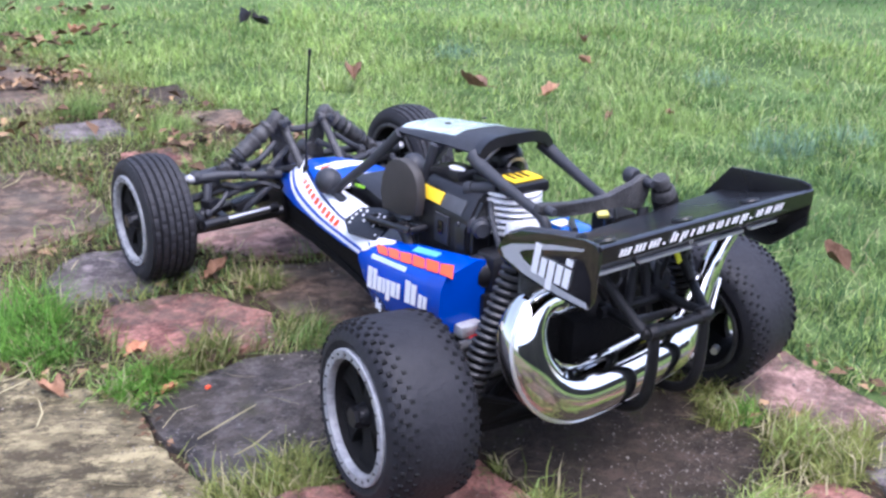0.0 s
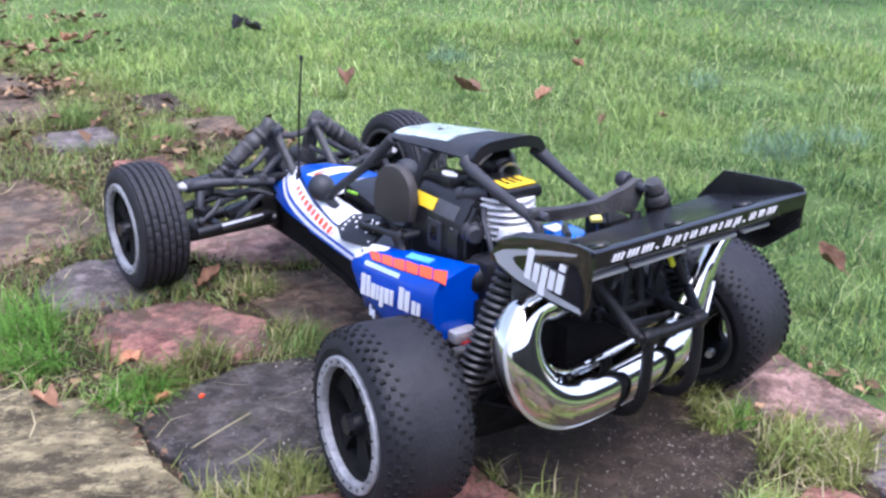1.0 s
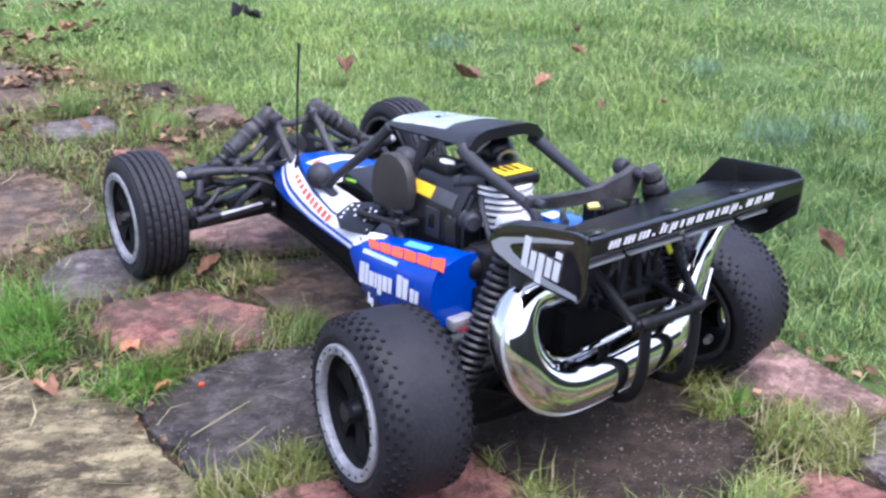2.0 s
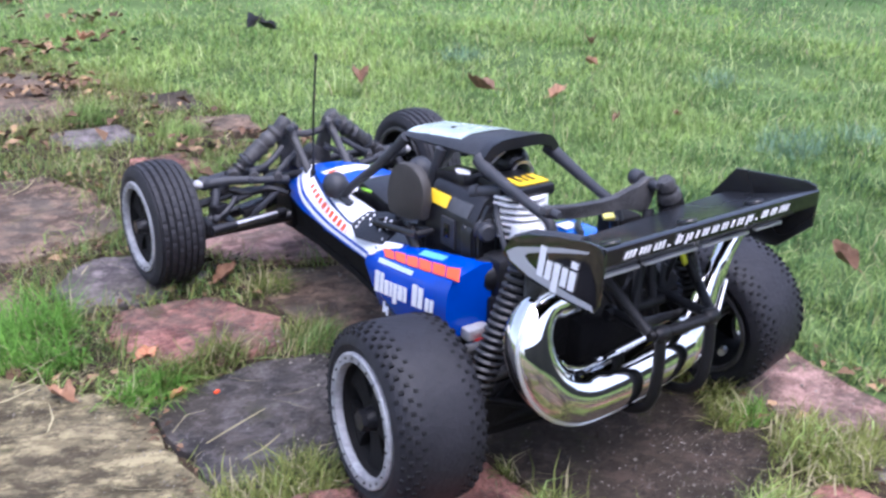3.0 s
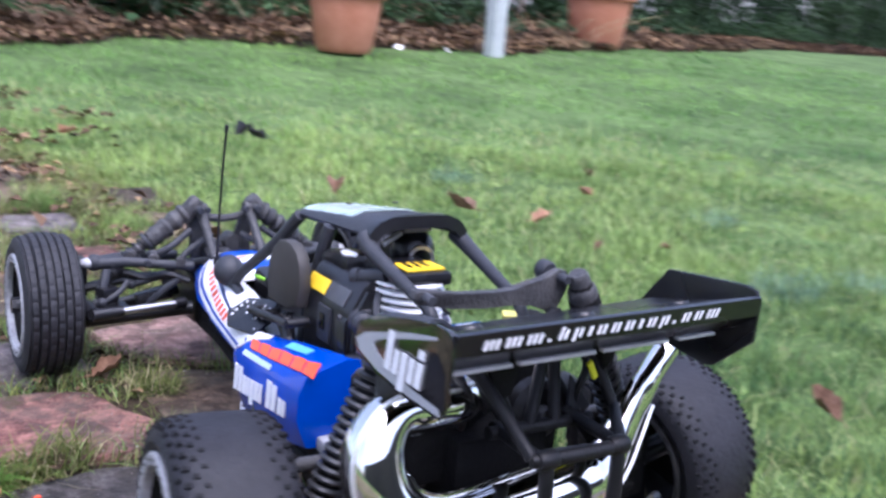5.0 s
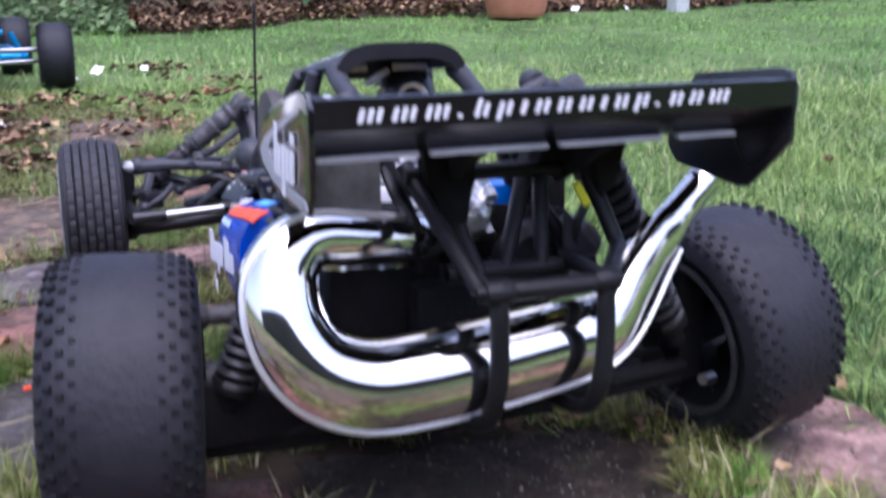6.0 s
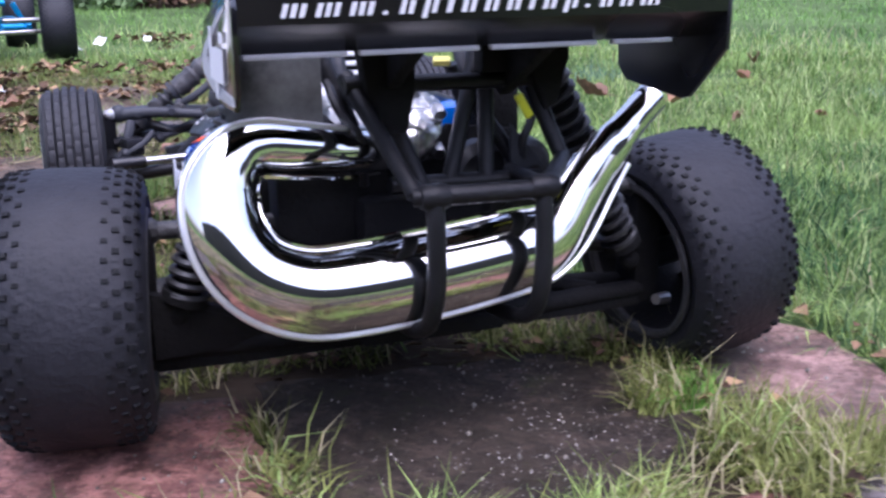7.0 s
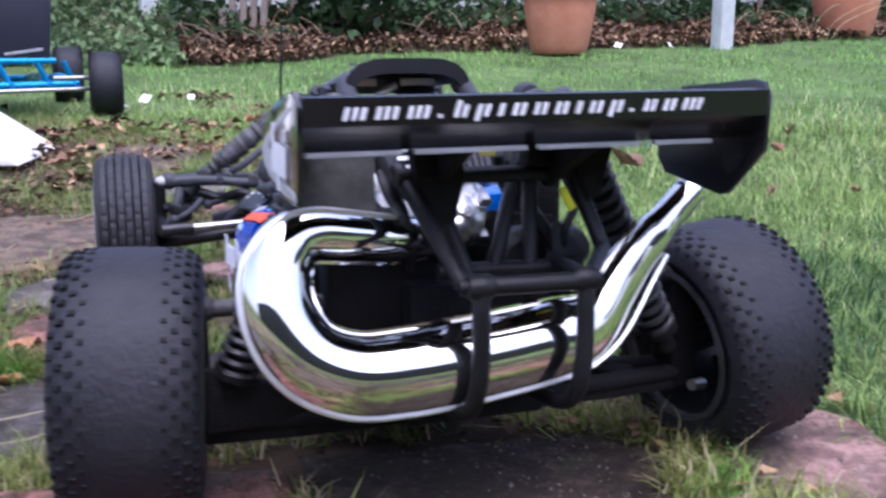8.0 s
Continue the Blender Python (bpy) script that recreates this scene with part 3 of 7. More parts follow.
# ---- the model buggy ----
def wheel_set(front):
    """Rim, tyre and ring meshes of one wheel; its outer side faces -x."""
    w = 0.062 if front else 0.082
    R, rr = 0.0829, 0.0570
    h = w / 2
    meshes = {}
    bm = bmesh.new()
    if front:
        prof = [(rr - 0.001, -h + 0.004), (rr + 0.004, -h), (R - 0.014, -h - 0.001), (R - 0.006, -h + 0.003)]
        ribs = 6
        span = w - 0.010
        for i in range(ribs):
            a = -h + 0.005 + span * i / ribs
            b = a + span / ribs
            crown = R - 0.0035 * abs((i - 2.5) / 2.5) ** 2
            prof += [(crown - 0.0035, a + 0.0006), (crown, a + 0.0014), (crown, b - 0.0014), (crown - 0.0035, b - 0.0006)]
        prof += [(R - 0.006, h - 0.003), (R - 0.014, h + 0.001), (rr + 0.004, h), (rr - 0.001, h - 0.004)]

        def notch(i, k, r):
            if r > R - 0.0044 and i > 3 and (k + (i // 4) * 3) % 6 == 0:
                return r - 0.0011
            return r
        lathe(bm, prof, 180, notch=notch)
    else:
        prof = [(rr - 0.001, -h + 0.004), (rr + 0.004, -h + 0.001), (R - 0.017, -h - 0.001), (R - 0.010, -h + 0.001),
                (R - 0.0055, -h + 0.005), (R - 0.0022, -h + 0.012), (R - 0.0004, -h + 0.022), (R, -0.008), (R, 0.008),
                (R - 0.0004, h - 0.022), (R - 0.0018, h - 0.012), (R - 0.0045, h - 0.005), (R - 0.010, h - 0.001),
                (R - 0.017, h + 0.001), (rr + 0.004, h - 0.001), (rr - 0.001, h - 0.004)]
        lathe(bm, prof, 72)
        meshes["tyre"] = bm
        bm = bmesh.new()
        for side in (-1, 1):
            for row, (x, r, size, tall, tip) in enumerate(((h - 0.0030, R - 0.0072, 0.0046, 0.0036, 0.85), (h - 0.0075, R - 0.0036, 0.0050, 0.0036, 0.45),
                                                           (h - 0.0133, R - 0.0019, 0.0048, 0.0027, 0.2), (h - 0.0192, R - 0.0008, 0.0042, 0.0016, 0.1))):
                count = 42
                for k in range(count):
                    a = 2 * math.pi * (k + 0.5 * (row % 2)) / count + 0.015 * math.sin(k * 7.3 + row)
                    m = Matrix.Rotation(a, 4, "X") @ Matrix.Translation((x * side, 0, r)) @ Matrix.Rotation(side * tip, 4, "Y")
                    box(bm, (size, size * 0.86, tall), m, taper=0.72)
    meshes["tyre" if front else "side_tread"] = bm
    bm = bmesh.new()
    lathe(bm, [(rr - 0.0005, -h + 0.003), (rr - 0.007, -h + 0.004), (rr - 0.009, -h + 0.010), (rr - 0.010, 0.0), (rr - 0.006, h - 0.010),
               (rr - 0.004, h - 0.002), (rr + 0.0012, h - 0.001), (rr + 0.0012, h - 0.004), (rr - 0.001, h - 0.012), (rr - 0.001, -h + 0.006)], 60)
    dish = -h + (0.013 if front else 0.016)
    meshes["wheel"] = bm
    for k in range(5):
        bm = bmesh.new()
        a = 2 * math.pi * k / 5 + 0.35
        m = Matrix.Rotation(a, 4, "X") @ Matrix(((0, 0, 1, dish), (1, 0, 0, 0), (0, 1, 0, 0), (0, 0, 0, 1)))
        prism(bm, [(-0.010, 0.008), (0.010, 0.008), (0.0085, 0.024), (0.0125, 0.036), (0.024, 0.0465), (-0.024, 0.0465), (-0.0125, 0.036), (-0.0085, 0.024)], 0.008, m, 0.0016)
        meshes["spoke%d" % k] = bm
    bm = bmesh.new()
    lathe(bm, [(0.0005, dish - 0.012), (0.009, dish - 0.012), (0.011, dish - 0.004), (0.017, dish - 0.003), (0.017, dish + 0.006),
               (0.010, dish + 0.012), (0.010, h - 0.006), (0.0005, h - 0.006)], 24)
    meshes["hub"] = bm
    bm = bmesh.new()
    lathe(bm, [(rr - 0.0075, -h + 0.006), (rr - 0.0075, -h + 0.0004), (rr - 0.0062, -h - 0.0014), (rr + 0.0008, -h - 0.0020), (rr + 0.0022, -h - 0.0005), (rr + 0.0022, -h + 0.003)], 72)
    meshes["bead_ring"] = bm
    bm = bmesh.new()
    lathe(bm, [(rr - 0.0045, h - 0.004), (rr - 0.0042, h + 0.0004), (rr - 0.0015, h + 0.0016), (rr + 0.0012, h + 0.0006), (rr + 0.0012, h - 0.004)], 60)
    meshes["inner_lip"] = bm
    bm = bmesh.new()
    for k in range(24):
        a = 2 * math.pi * k / 24
        m = Matrix.Rotation(a, 4, "X") @ Matrix.Translation((-h - 0.0020, 0, rr - 0.0026)) @ Matrix.Rotation(-math.pi / 2, 4, "Y")
        bmesh.ops.create_cone(bm, cap_ends=True, segments=8, radius1=0.0014, radius2=0.0012, depth=0.0014, matrix=m)
    meshes["ring_screws"] = bm
    bm = bmesh.new()
    m = Matrix.Translation((dish - 0.013, 0, 0)) @ Matrix.Rotation(-math.pi / 2, 4, "Y")
    bmesh.ops.create_cone(bm, cap_ends=True, segments=6, radius1=0.010, radius2=0.009, depth=0.008, matrix=m)
    meshes["wheel_nut"] = bm
    return meshes


def add_wheel(car, front, m, label=""):
    ms = wheel_set(front)
    w = part("wheel", ms["wheel"], MATTE, car, label, m)
    part("tyre", ms["tyre"], RUBBER_RIB if front else RUBBER, w, "ribbed black front tyre" if front else "worn bald rear tyre with small side knobs")
    part("bead_ring", ms["bead_ring"], RING, w, "scuffed silver bead ring")
    part("inner_lip", ms["inner_lip"], DUSTY, w)
    part("ring_screws", ms["ring_screws"], PLASTIC, w)
    part("wheel_nut", ms["wheel_nut"], PLASTIC, w)
    part("hub", ms["hub"], PLASTIC, w)
    for k in range(5):
        part("spoke", ms["spoke%d" % k], MATTE, w)
    if not front:
        tagged(part("side_tread", ms["side_tread"], RUBBER_DARK, w, "small rubber side knobs"), kind="stuff")
    return w


def shock(car, top, low, r, turns, body=DUSTY, wire=SPRING):
    top, low = Vector(top), Vector(low)
    d = low - top
    bm = bmesh.new()
    rod(bm, top, top + d * 0.55, r * 0.72, segs=14)
    rod(bm, top + d * 0.5, top + d * 0.9, r * 0.66, r * 0.60, segs=14)
    rod(bm, top + d * 0.05, top + d * 0.12, r * 0.92, segs=14)
    rod(bm, top + d * 0.50, low, r * 0.22, segs=8)
    rod(bm, top + d * 0.90, top + d * 0.94, r * 1.0, segs=14)
    ball(bm, top, r * 0.7)
    ball(bm, low, r * 0.55)
    s = part("shock_absorber", bm, body, car)
    bm = bmesh.new()
    coil(bm, top + d * 0.12, top + d * 0.91, r * 0.86, r * 0.17, turns)
    part("spring", bm, wire, s, "coil spring")
    return s


def bars(bm, origin, u, v, spec, height, lift, gap=0.2):
    """Plain upright bars in the plane of u and v: spec holds (width, low, high) in units of height."""
    n = u.cross(v).normalized()
    x = 0.0
    for width, lo, hi in spec:
        if width > 0:
            a = origin + u * (x * height)
            q = [a + v * (lo * height), a + u * (width * height) + v * (lo * height), a + u * (width * height) + v * (hi * height), a + v * (hi * height)]
            b = [bm.verts.new(p + n * lift) for p in q]
            t = [bm.verts.new(p + n * (lift + 0.0006)) for p in q]
            bm.faces.new(t)
            bm.faces.new(b[::-1])
            for i in range(4):
                bm.faces.new((b[i], b[(i + 1) % 4], t[(i + 1) % 4], t[i]))
        x += abs(width) + gap
    return bm


def build_buggy():
    car = new("model_buggy")
    tagged(car, "blue and white petrol model buggy with black wing, on the path", "model car")
    # wheels
    c = math.degrees(0.0336)
    add_wheel(car, False, pose(-0.2065, 0, 0.0829, 0, c, -6.5), "dark spoked wheel with silver ring")
    add_wheel(car, False, pose(0.2081, 0, 0.0760, 0, -8.0, 6.5) @ pose(0, 0, 0, 0, 0, 180), "dark spoked wheel with silver ring")
    add_wheel(car, True, pose(-0.2004, 0.5803, 0.0785, 0, 0, -1.0), "dark spoked wheel with silver ring")
    add_wheel(car, True, pose(0.2004, 0.5803, 0.0970, 0, 0, 1.0) @ pose(0, 0, 0, 0, 0, 180), "dark spoked wheel with silver ring")

    # chassis pan
    out = [(-0.045, -0.05), (-0.055, 0.02), (-0.075, 0.06), (-0.080, 0.18), (-0.050, 0.34), (-0.036, 0.46), (-0.032, 0.62)]
    out = out + [(-x, y) for x, y in out[::-1]]
    bm = bmesh.new()
    prism(bm, out, 0.010, Matrix.Translation((0, 0, 0.056)), 0.002)
    part("chassis", bm, MATTE, car, "black chassis pan")
    bm = bmesh.new()
    low = [(x * 0.96, y) for x, y in out[1:-1]]
    high = [(x * (1.32 if y < 0.5 else 1.1), y) for x, y in out[1:-1]]
    r = loft(bm, [[(x, y, 0.061) for x, y in low], [(x, y, 0.112) for x, y in high]], close=True)
    bm.faces.new(r[0])
    bm.faces.new(r[1])
    part("side_guard", bm, MATTE, car, "black flared side guard")

    # front body shell, left to right sections
    def section(y, hw, zb, mw, zm, tw, zt):
        left = [(-hw, y, zb), (-(hw + mw) / 2 - 0.002, y, (zb + zm) / 2 + 0.004), (-mw, y, zm), (-tw, y, zt)]
        return left + [(-tw * 0.5, y, zt + 0.003), (0, y, zt + 0.004), (tw * 0.5, y, zt + 0.003)] + [(-x, b, z) for x, b, z in left[::-1]]
    bm = bmesh.new()
    loft(bm, [section(0.575, 0.026, 0.098, 0.020, 0.110, 0.012, 0.118), section(0.53, 0.040, 0.102, 0.034, 0.122, 0.022, 0.136),
              section(0.49, 0.052, 0.106, 0.045, 0.130, 0.030, 0.148), section(0.44, 0.068, 0.112, 0.056, 0.138, 0.036, 0.154),
              section(0.39, 0.076, 0.114, 0.066, 0.140, 0.044, 0.155), section(0.36, 0.081, 0.115, 0.071, 0.140, 0.048, 0.153)])
    thicken(bm, 0.0015)
    part("hood", bm, LIVERY, car, "blue and white striped nose panel")
    for s in (-1, 1):
        bm = bmesh.new()
        loft(bm, [[(s * a, y, za), (s * (a + b) / 2 + s * 0.004, y, (za + zb) / 2), (s * b, y, zb), (s * c2, y, zc)]
                  for y, a, za, b, zb, c2, zc in ((0.36, 0.081, 0.115, 0.071, 0.140, 0.048, 0.153), (0.31, 0.090, 0.119, 0.080, 0.143, 0.056, 0.156),
                                                  (0.27, 0.098, 0.123, 0.088, 0.146, 0.064, 0.158), (0.225, 0.106, 0.128, 0.097, 0.150, 0.072, 0.158), (0.20, 0.110, 0.132, 0.100, 0.155, 0.080, 0.162))])
        thicken(bm, 0.0015 * s)
        part("cockpit_side", bm, LIVERY, car, "white side panel with stripes")

    # side pods
    for s in (-1, 1):
        drop, cut = (0.0, 0.0) if s < 0 else (0.040, 0.090)
        rows = []
        shape = ((0.214, 0.113, 0.139, 0.133, 0.122, 0.090), (0.186, 0.121, 0.146, 0.137, 0.090, 0.086), (0.12, 0.127, 0.157, 0.146, 0.092, 0.082), (0.045 + cut, 0.129, 0.169, 0.156, 0.112, 0.077))

        def top_line(y, f):
            ys = [q[0] for q in shape][::-1]
            g = [float(np.interp(y, ys, [q[k] for q in shape][::-1])) for k in range(6)]
            a, c = np.array((g[5] + 0.012, g[2] + 0.010)), np.array((g[1] - 0.006, g[2]))
            e = np.array((g[1], g[3]))
            p = a + (c - a) * f if f <= 1 else c + (e - c) * (f - 1)
            return (s * (p[0] + 0.0006), y, p[1] - drop + 0.0011)
        for y, xo, zt, zk, zb, xi in shape:
            zt, zk, zb = zt - drop, zk - drop, zb - drop * 0.6
            rows.append([(s * xi, y, zt + 0.008), (s * (xi + 0.012), y, zt + 0.010), (s * (xo - 0.006), y, zt), (s * xo, y, zk), (s * (xo + 0.001), y, (zk + zb) / 2), (s * (xo - 0.008), y, zb), (s * xi, y, zb - 0.006)])
        bm = bmesh.new()
        r = loft(bm, rows)
        bm.faces.new(r[-1])
        bm.faces.new(r[0][::-1])
        pod = part("side_pod", bm, BLUE, car, "glossy blue side pod with orange flash")
        for name, mat, f0, f1, y0, y1, words in (("flash", ORANGE, 0.46, 0.96, 0.190, 0.054 + cut, "orange flame decal"), ("pale_flash", SKYBLUE, 0.04, 0.34, 0.128, 0.090 + cut, "light blue decal"), ("thin_stripe", PALE_STRIPE, 1.20, 1.62, 0.178, 0.108 + cut * 0.5, "pale lettering stripe")):
            count = 6 if name == "flash" else 1
            for k in range(count):
                a, c = y0 + (y1 - y0) * k / count, y0 + (y1 - y0) * (k + (0.88 if count > 1 else 1.0)) / count
                lead, trail = f0 + (f1 - f0) * 0.18 * abs(math.sin(k * 2.2)), f0 + (f1 - f0) * 0.18 * abs(math.sin(k * 2.2 + 1.4))
                skew = 0.020 / (f1 - f0) if count > 1 else 0.0
                bm = bmesh.new()
                sticker(bm, [[top_line(a + (c - a) * g - skew * (f - f0), f) for f in (lead + (trail - lead) * g, f0 + 0.45 * (f1 - f0), f0 + 0.75 * (f1 - f0), f1)] for g in (0.0, 0.33, 0.67, 1.0)], Vector((s * 0.3, 0, 1)))
                part(name, bm, mat, pod, words)
        bm = bmesh.new()
        sticker(bm, [[top_line(y, 0.02 + f * reach) for f in (0.0, 0.2, 0.45, 0.65, 1.0)] for y, reach in ((0.2125, 1.48), (0.205, 1.42), (0.197, 1.10), (0.188, 0.62), (0.176, 0.40), (0.164, 0.24))], Vector((s * 0.3, 0, 1)))
        part("white_crest", bm, WHITE, pod, "white front crest")
        u = Vector((0, -1, 0.13)).normalized() if s < 0 else Vector((0, 1, -0.13)).normalized()
        v = Vector((0, 0.10 * s, 1)).normalized()
        o = Vector((-0.1297, 0.1675, 0.1172)) if s < 0 else Vector((0.1297, 0.085, 0.105))
        bm = bmesh.new()
        bars(bm, o, u, v, [(0.34, 0, 1.02), (0.28, 0, 1.0), (0.34, 0, 0.70), (0.20, 0, 0.70), (0.28, -0.26, 0.70), (0.34, 0, 0.70), (0.24, 0, 0.70), (-0.24, 0, 0), (0.36, 0, 1.02), (0.34, 0, 0.95), (-0.02, 0, 0), (0.26, 0, 0.60), (0.24, 0, 0.58)], 0.0230, 0.0010, 0.085)
        part("lettering", bm, LETTER, pod, "white bars of a model name")
        bm = bmesh.new()
        bars(bm, o - v * 0.020 + u * 0.018, u, v, [(0.3, 0, 1.3), (0.25, 0, 0.8), (0.25, -0.3, 0.8)], 0.009, 0.0010, 0.12)
        part("small_mark", bm, LETTER, pod)
    dress_frame(car)
    dress_engine(car)
    dress_exhaust(car)
    dress_wing(car)
    dress_suspension(car)
    return car


def dress_frame(car):
    # roof frame and pillars
    def crown(y, inset=0.0, lift=0.0):
        t = (0.258 - y) / 0.158
        w = 0.038 + 0.0085 * t - inset
        ze, zc = 0.2470 + 0.0135 * t, 0.2530 + 0.0225 * t
        return [(w * k, y, ze + (zc - ze) * (1 - abs(k) ** 5.5) + lift) for k in (-1, -0.92, -0.8, -0.55, -0.25, 0, 0.25, 0.55, 0.8, 0.92, 1)]
    bm = bmesh.new()
    loft(bm, [crown(y) for y in (0.258, 0.24, 0.21, 0.18, 0.15, 0.12, 0.104)])
    thicken(bm, 0.005)
    roof = part("roof", bm, CAGE, car, "dark grey roof frame")
    bm = bmesh.new()
    r = crown(0.104)
    loft(bm, [[(x, 0.112, z) for x, _, z in r], [(x * 1.02, 0.099, z + 0.001) for x, _, z in r], [(x * 0.95, 0.098, z - 0.010) for x, _, z in r], [(x * 0.93, 0.110, z - 0.009) for x, _, z in r]])
    part("roof_arch", bm, SATIN, roof)
    for x, y, z, w in ((-0.025, 0.127, 0.2575, 0.015), (0.015, 0.127, 0.2575, 0.027)):
        bm = bmesh.new()
        box(bm, (w, 0.004, 0.0055), Matrix.Translation((x, y, z)), 0.001)
        part("stay", bm, LIP, roof, "pale grey stay")
    bm = bmesh.new()
    rod(bm, (-0.019, 0.126, 0.2460), (-0.002, 0.126, 0.2555), 0.0028)
    part("stay", bm, LIP, roof)
    # dark panel added behind the stays, darkens the opening under the roof
    bm = bmesh.new()
    box(bm, (0.074, 0.004, 0.017), Matrix.Translation((0, 0.152, 0.2560)), 0.002)
    part("dark_panel", bm, SATIN, roof)
    bm = bmesh.new()
    loft(bm, [crown(y, 0.004, 0.0020) for y in (0.255, 0.235, 0.215, 0.195, 0.175, 0.157)])
    thicken(bm, 0.0012)
    part("roof_sheet", bm, ROOF, roof, "pale silver roof sheet")
    for x, y in ((-0.022, 0.185), (0.024, 0.183)):
        bm = bmesh.new()
        bmesh.ops.create_cone(bm, cap_ends=True, segments=14, radius1=0.0030, radius2=0.0026, depth=0.0016,
                              matrix=Matrix.Translation((x, y, 0.2695)) @ Matrix.Rotation(radians(-9), 4, "X"))
        part("roof_screw", bm, PLASTIC, roof)
    for s in (-1, 1):
        bm = bmesh.new()
        tube(bm, [(s * 0.038, 0.250, 0.246, 0.0062), (s * 0.048, 0.285, 0.210, 0.0055), (s * 0.060, 0.330, 0.172, 0.0050), (s * 0.062, 0.350, 0.152, 0.0050)], 10, 4)
        part("front_pillar", bm, CAGE, car)
        bm = bmesh.new()
        tube(bm, [(s * 0.044, 0.175, 0.252, 0.0065), (s * 0.049, 0.182, 0.222, 0.0055), (s * 0.054, 0.190, 0.185, 0.0055), (s * 0.058, 0.192, 0.140, 0.0055)], 10, 4)
        part("middle_pillar", bm, CAGE, car)
        bm = bmesh.new()
        tube(bm, [(s * 0.0445, 0.112, 0.2565, 0.0080), (s * 0.0460, 0.094, 0.2485, 0.0066), (s * 0.0430, 0.040, 0.2320, 0.0051), (s * 0.0415, 0.012, 0.2235, 0.0051), (s * 0.0410, 0.002, 0.2080, 0.0051)], 10, 4)
        part("rear_pillar", bm, CAGE, car)
        bm = bmesh.new()
        ball(bm, (s * 0.061, 0.366, 0.1635), 0.0175, 18, (0.9, 1.0, 0.95))
        rod(bm, (s * 0.062, 0.355, 0.156), (s * 0.062, 0.325, 0.148), 0.005)
        part("pillar_foot", bm, CAGE, car)
    # cockpit tub and seat plates
    bm = bmesh.new()
    prism(bm, [(-0.046, 0.385), (-0.064, 0.30), (-0.082, 0.205), (-0.082, 0.04), (0.082, 0.04), (0.082, 0.205), (0.064, 0.30), (0.046, 0.385)], 0.050, Matrix.Translation((0, 0, 0.118)), 0.004)
    part("cockpit_tub", bm, PLASTIC, car, "black cockpit tub")
    for s in (-1,):  # on the left side only
        bm = bmesh.new()
        out = [(y + 0.005, z) for y, z in ((0.152, 0.186), (0.147, 0.206), (0.149, 0.221), (0.156, 0.232), (0.168, 0.2385), (0.182, 0.2395), (0.196, 0.2360), (0.207, 0.2270), (0.214, 0.2130), (0.217, 0.1950), (0.212, 0.1760), (0.172, 0.1810))]
        m = Matrix(((0, 0, 1, s * 0.076), (1, 0, 0, 0), (0, 1, 0, 0), (0, 0, 0, 1)))
        prism(bm, [(a, b) for a, b in out], 0.012, m, 0.004)
        part("guard_plate", bm, GUARD, car, "rounded dusty grey guard plate")
        bm = bmesh.new()
        for dx in (0.076, 0.094):
            rod(bm, (s * dx, 0.146, 0.1765), (s * dx, 0.226, 0.1660), 0.0036)
        for y in (0.147, 0.173, 0.199, 0.225):
            rod(bm, (s * 0.075, y, 0.1765 - (y - 0.147) * 0.13), (s * 0.095, y, 0.1765 - (y - 0.147) * 0.13), 0.0040)
        tube(bm, [(s * 0.086, 0.168, 0.172, 0.0080), (s * 0.087, 0.158, 0.160, 0.0065), (s * 0.090, 0.150, 0.146, 0.0085)], 12, 4)
        part("guard_bracket", bm, PLASTIC, car)
    for s in (-1, 1):
        bm = bmesh.new()
        m = Matrix.Translation((s * 0.0910, 0.228, 0.1605)) @ Matrix.Rotation(radians(s * 34), 4, "Y") @ Matrix.Rotation(radians(-s * 12), 4, "Z")
        prism(bm, [(s * -x, y) for x, y in ((-0.022, -0.030), (0.012, -0.036), (0.021, -0.008), (0.016, 0.026), (-0.005, 0.036), (-0.020, 0.016))][::-s], 0.003, m, 0.0008)
        tag = part("number_plate", bm, PLASTIC, car, "black plate with white marks")
        bm = bmesh.new()
        for k, (x, y) in enumerate(((0.011, 0.022), (0.005, 0.024), (-0.001, 0.025), (-0.007, 0.024), (0.012, 0.012), (0.006, 0.013), (-0.001, 0.006), (0.001, 0.001), (0.011, -0.008), (0.006, -0.010), (0.001, -0.011), (-0.005, -0.012), (0.009, -0.018), (0.004, -0.020), (-0.002, -0.021))):
            box(bm, (0.0028, 0.0024, 0.0008), m @ Matrix.Translation((s * -x, y, 0.0018)))
        part("marks", bm, LETTER, tag)
    bm = bmesh.new()
    prism(bm, [(-0.006, -0.005), (0.003, -0.006), (0.007, 0.0), (0.004, 0.006), (-0.005, 0.005)], 0.003, Matrix.Translation((-0.047, 0.318, 0.168)) @ Matrix.Rotation(radians(24), 4, "Y"), 0.0008)
    part("tag", bm, GREEN_TAG, car, "lime green tag")
    # dashboard hump
    bm = bmesh.new()
    box(bm, (0.075, 0.07, 0.030), Matrix.Translation((0, 0.325, 0.150)) @ Matrix.Rotation(radians(10), 4, "X"), 0.008)
    part("dashboard", bm, PLASTIC, car)
    # aerial
    bm = bmesh.new()
    tube(bm, [(-0.036, 0.468, 0.140, 0.0020), (-0.036, 0.466, 0.18, 0.0016), (-0.0355, 0.462, 0.24, 0.0014), (-0.034, 0.456, 0.300, 0.0014)], 8, 3)
    rod(bm, (-0.036, 0.468, 0.136), (-0.036, 0.468, 0.152), 0.0040)
    rod(bm, (-0.0341, 0.4561, 0.296), (-0.034, 0.456, 0.303), 0.0022)
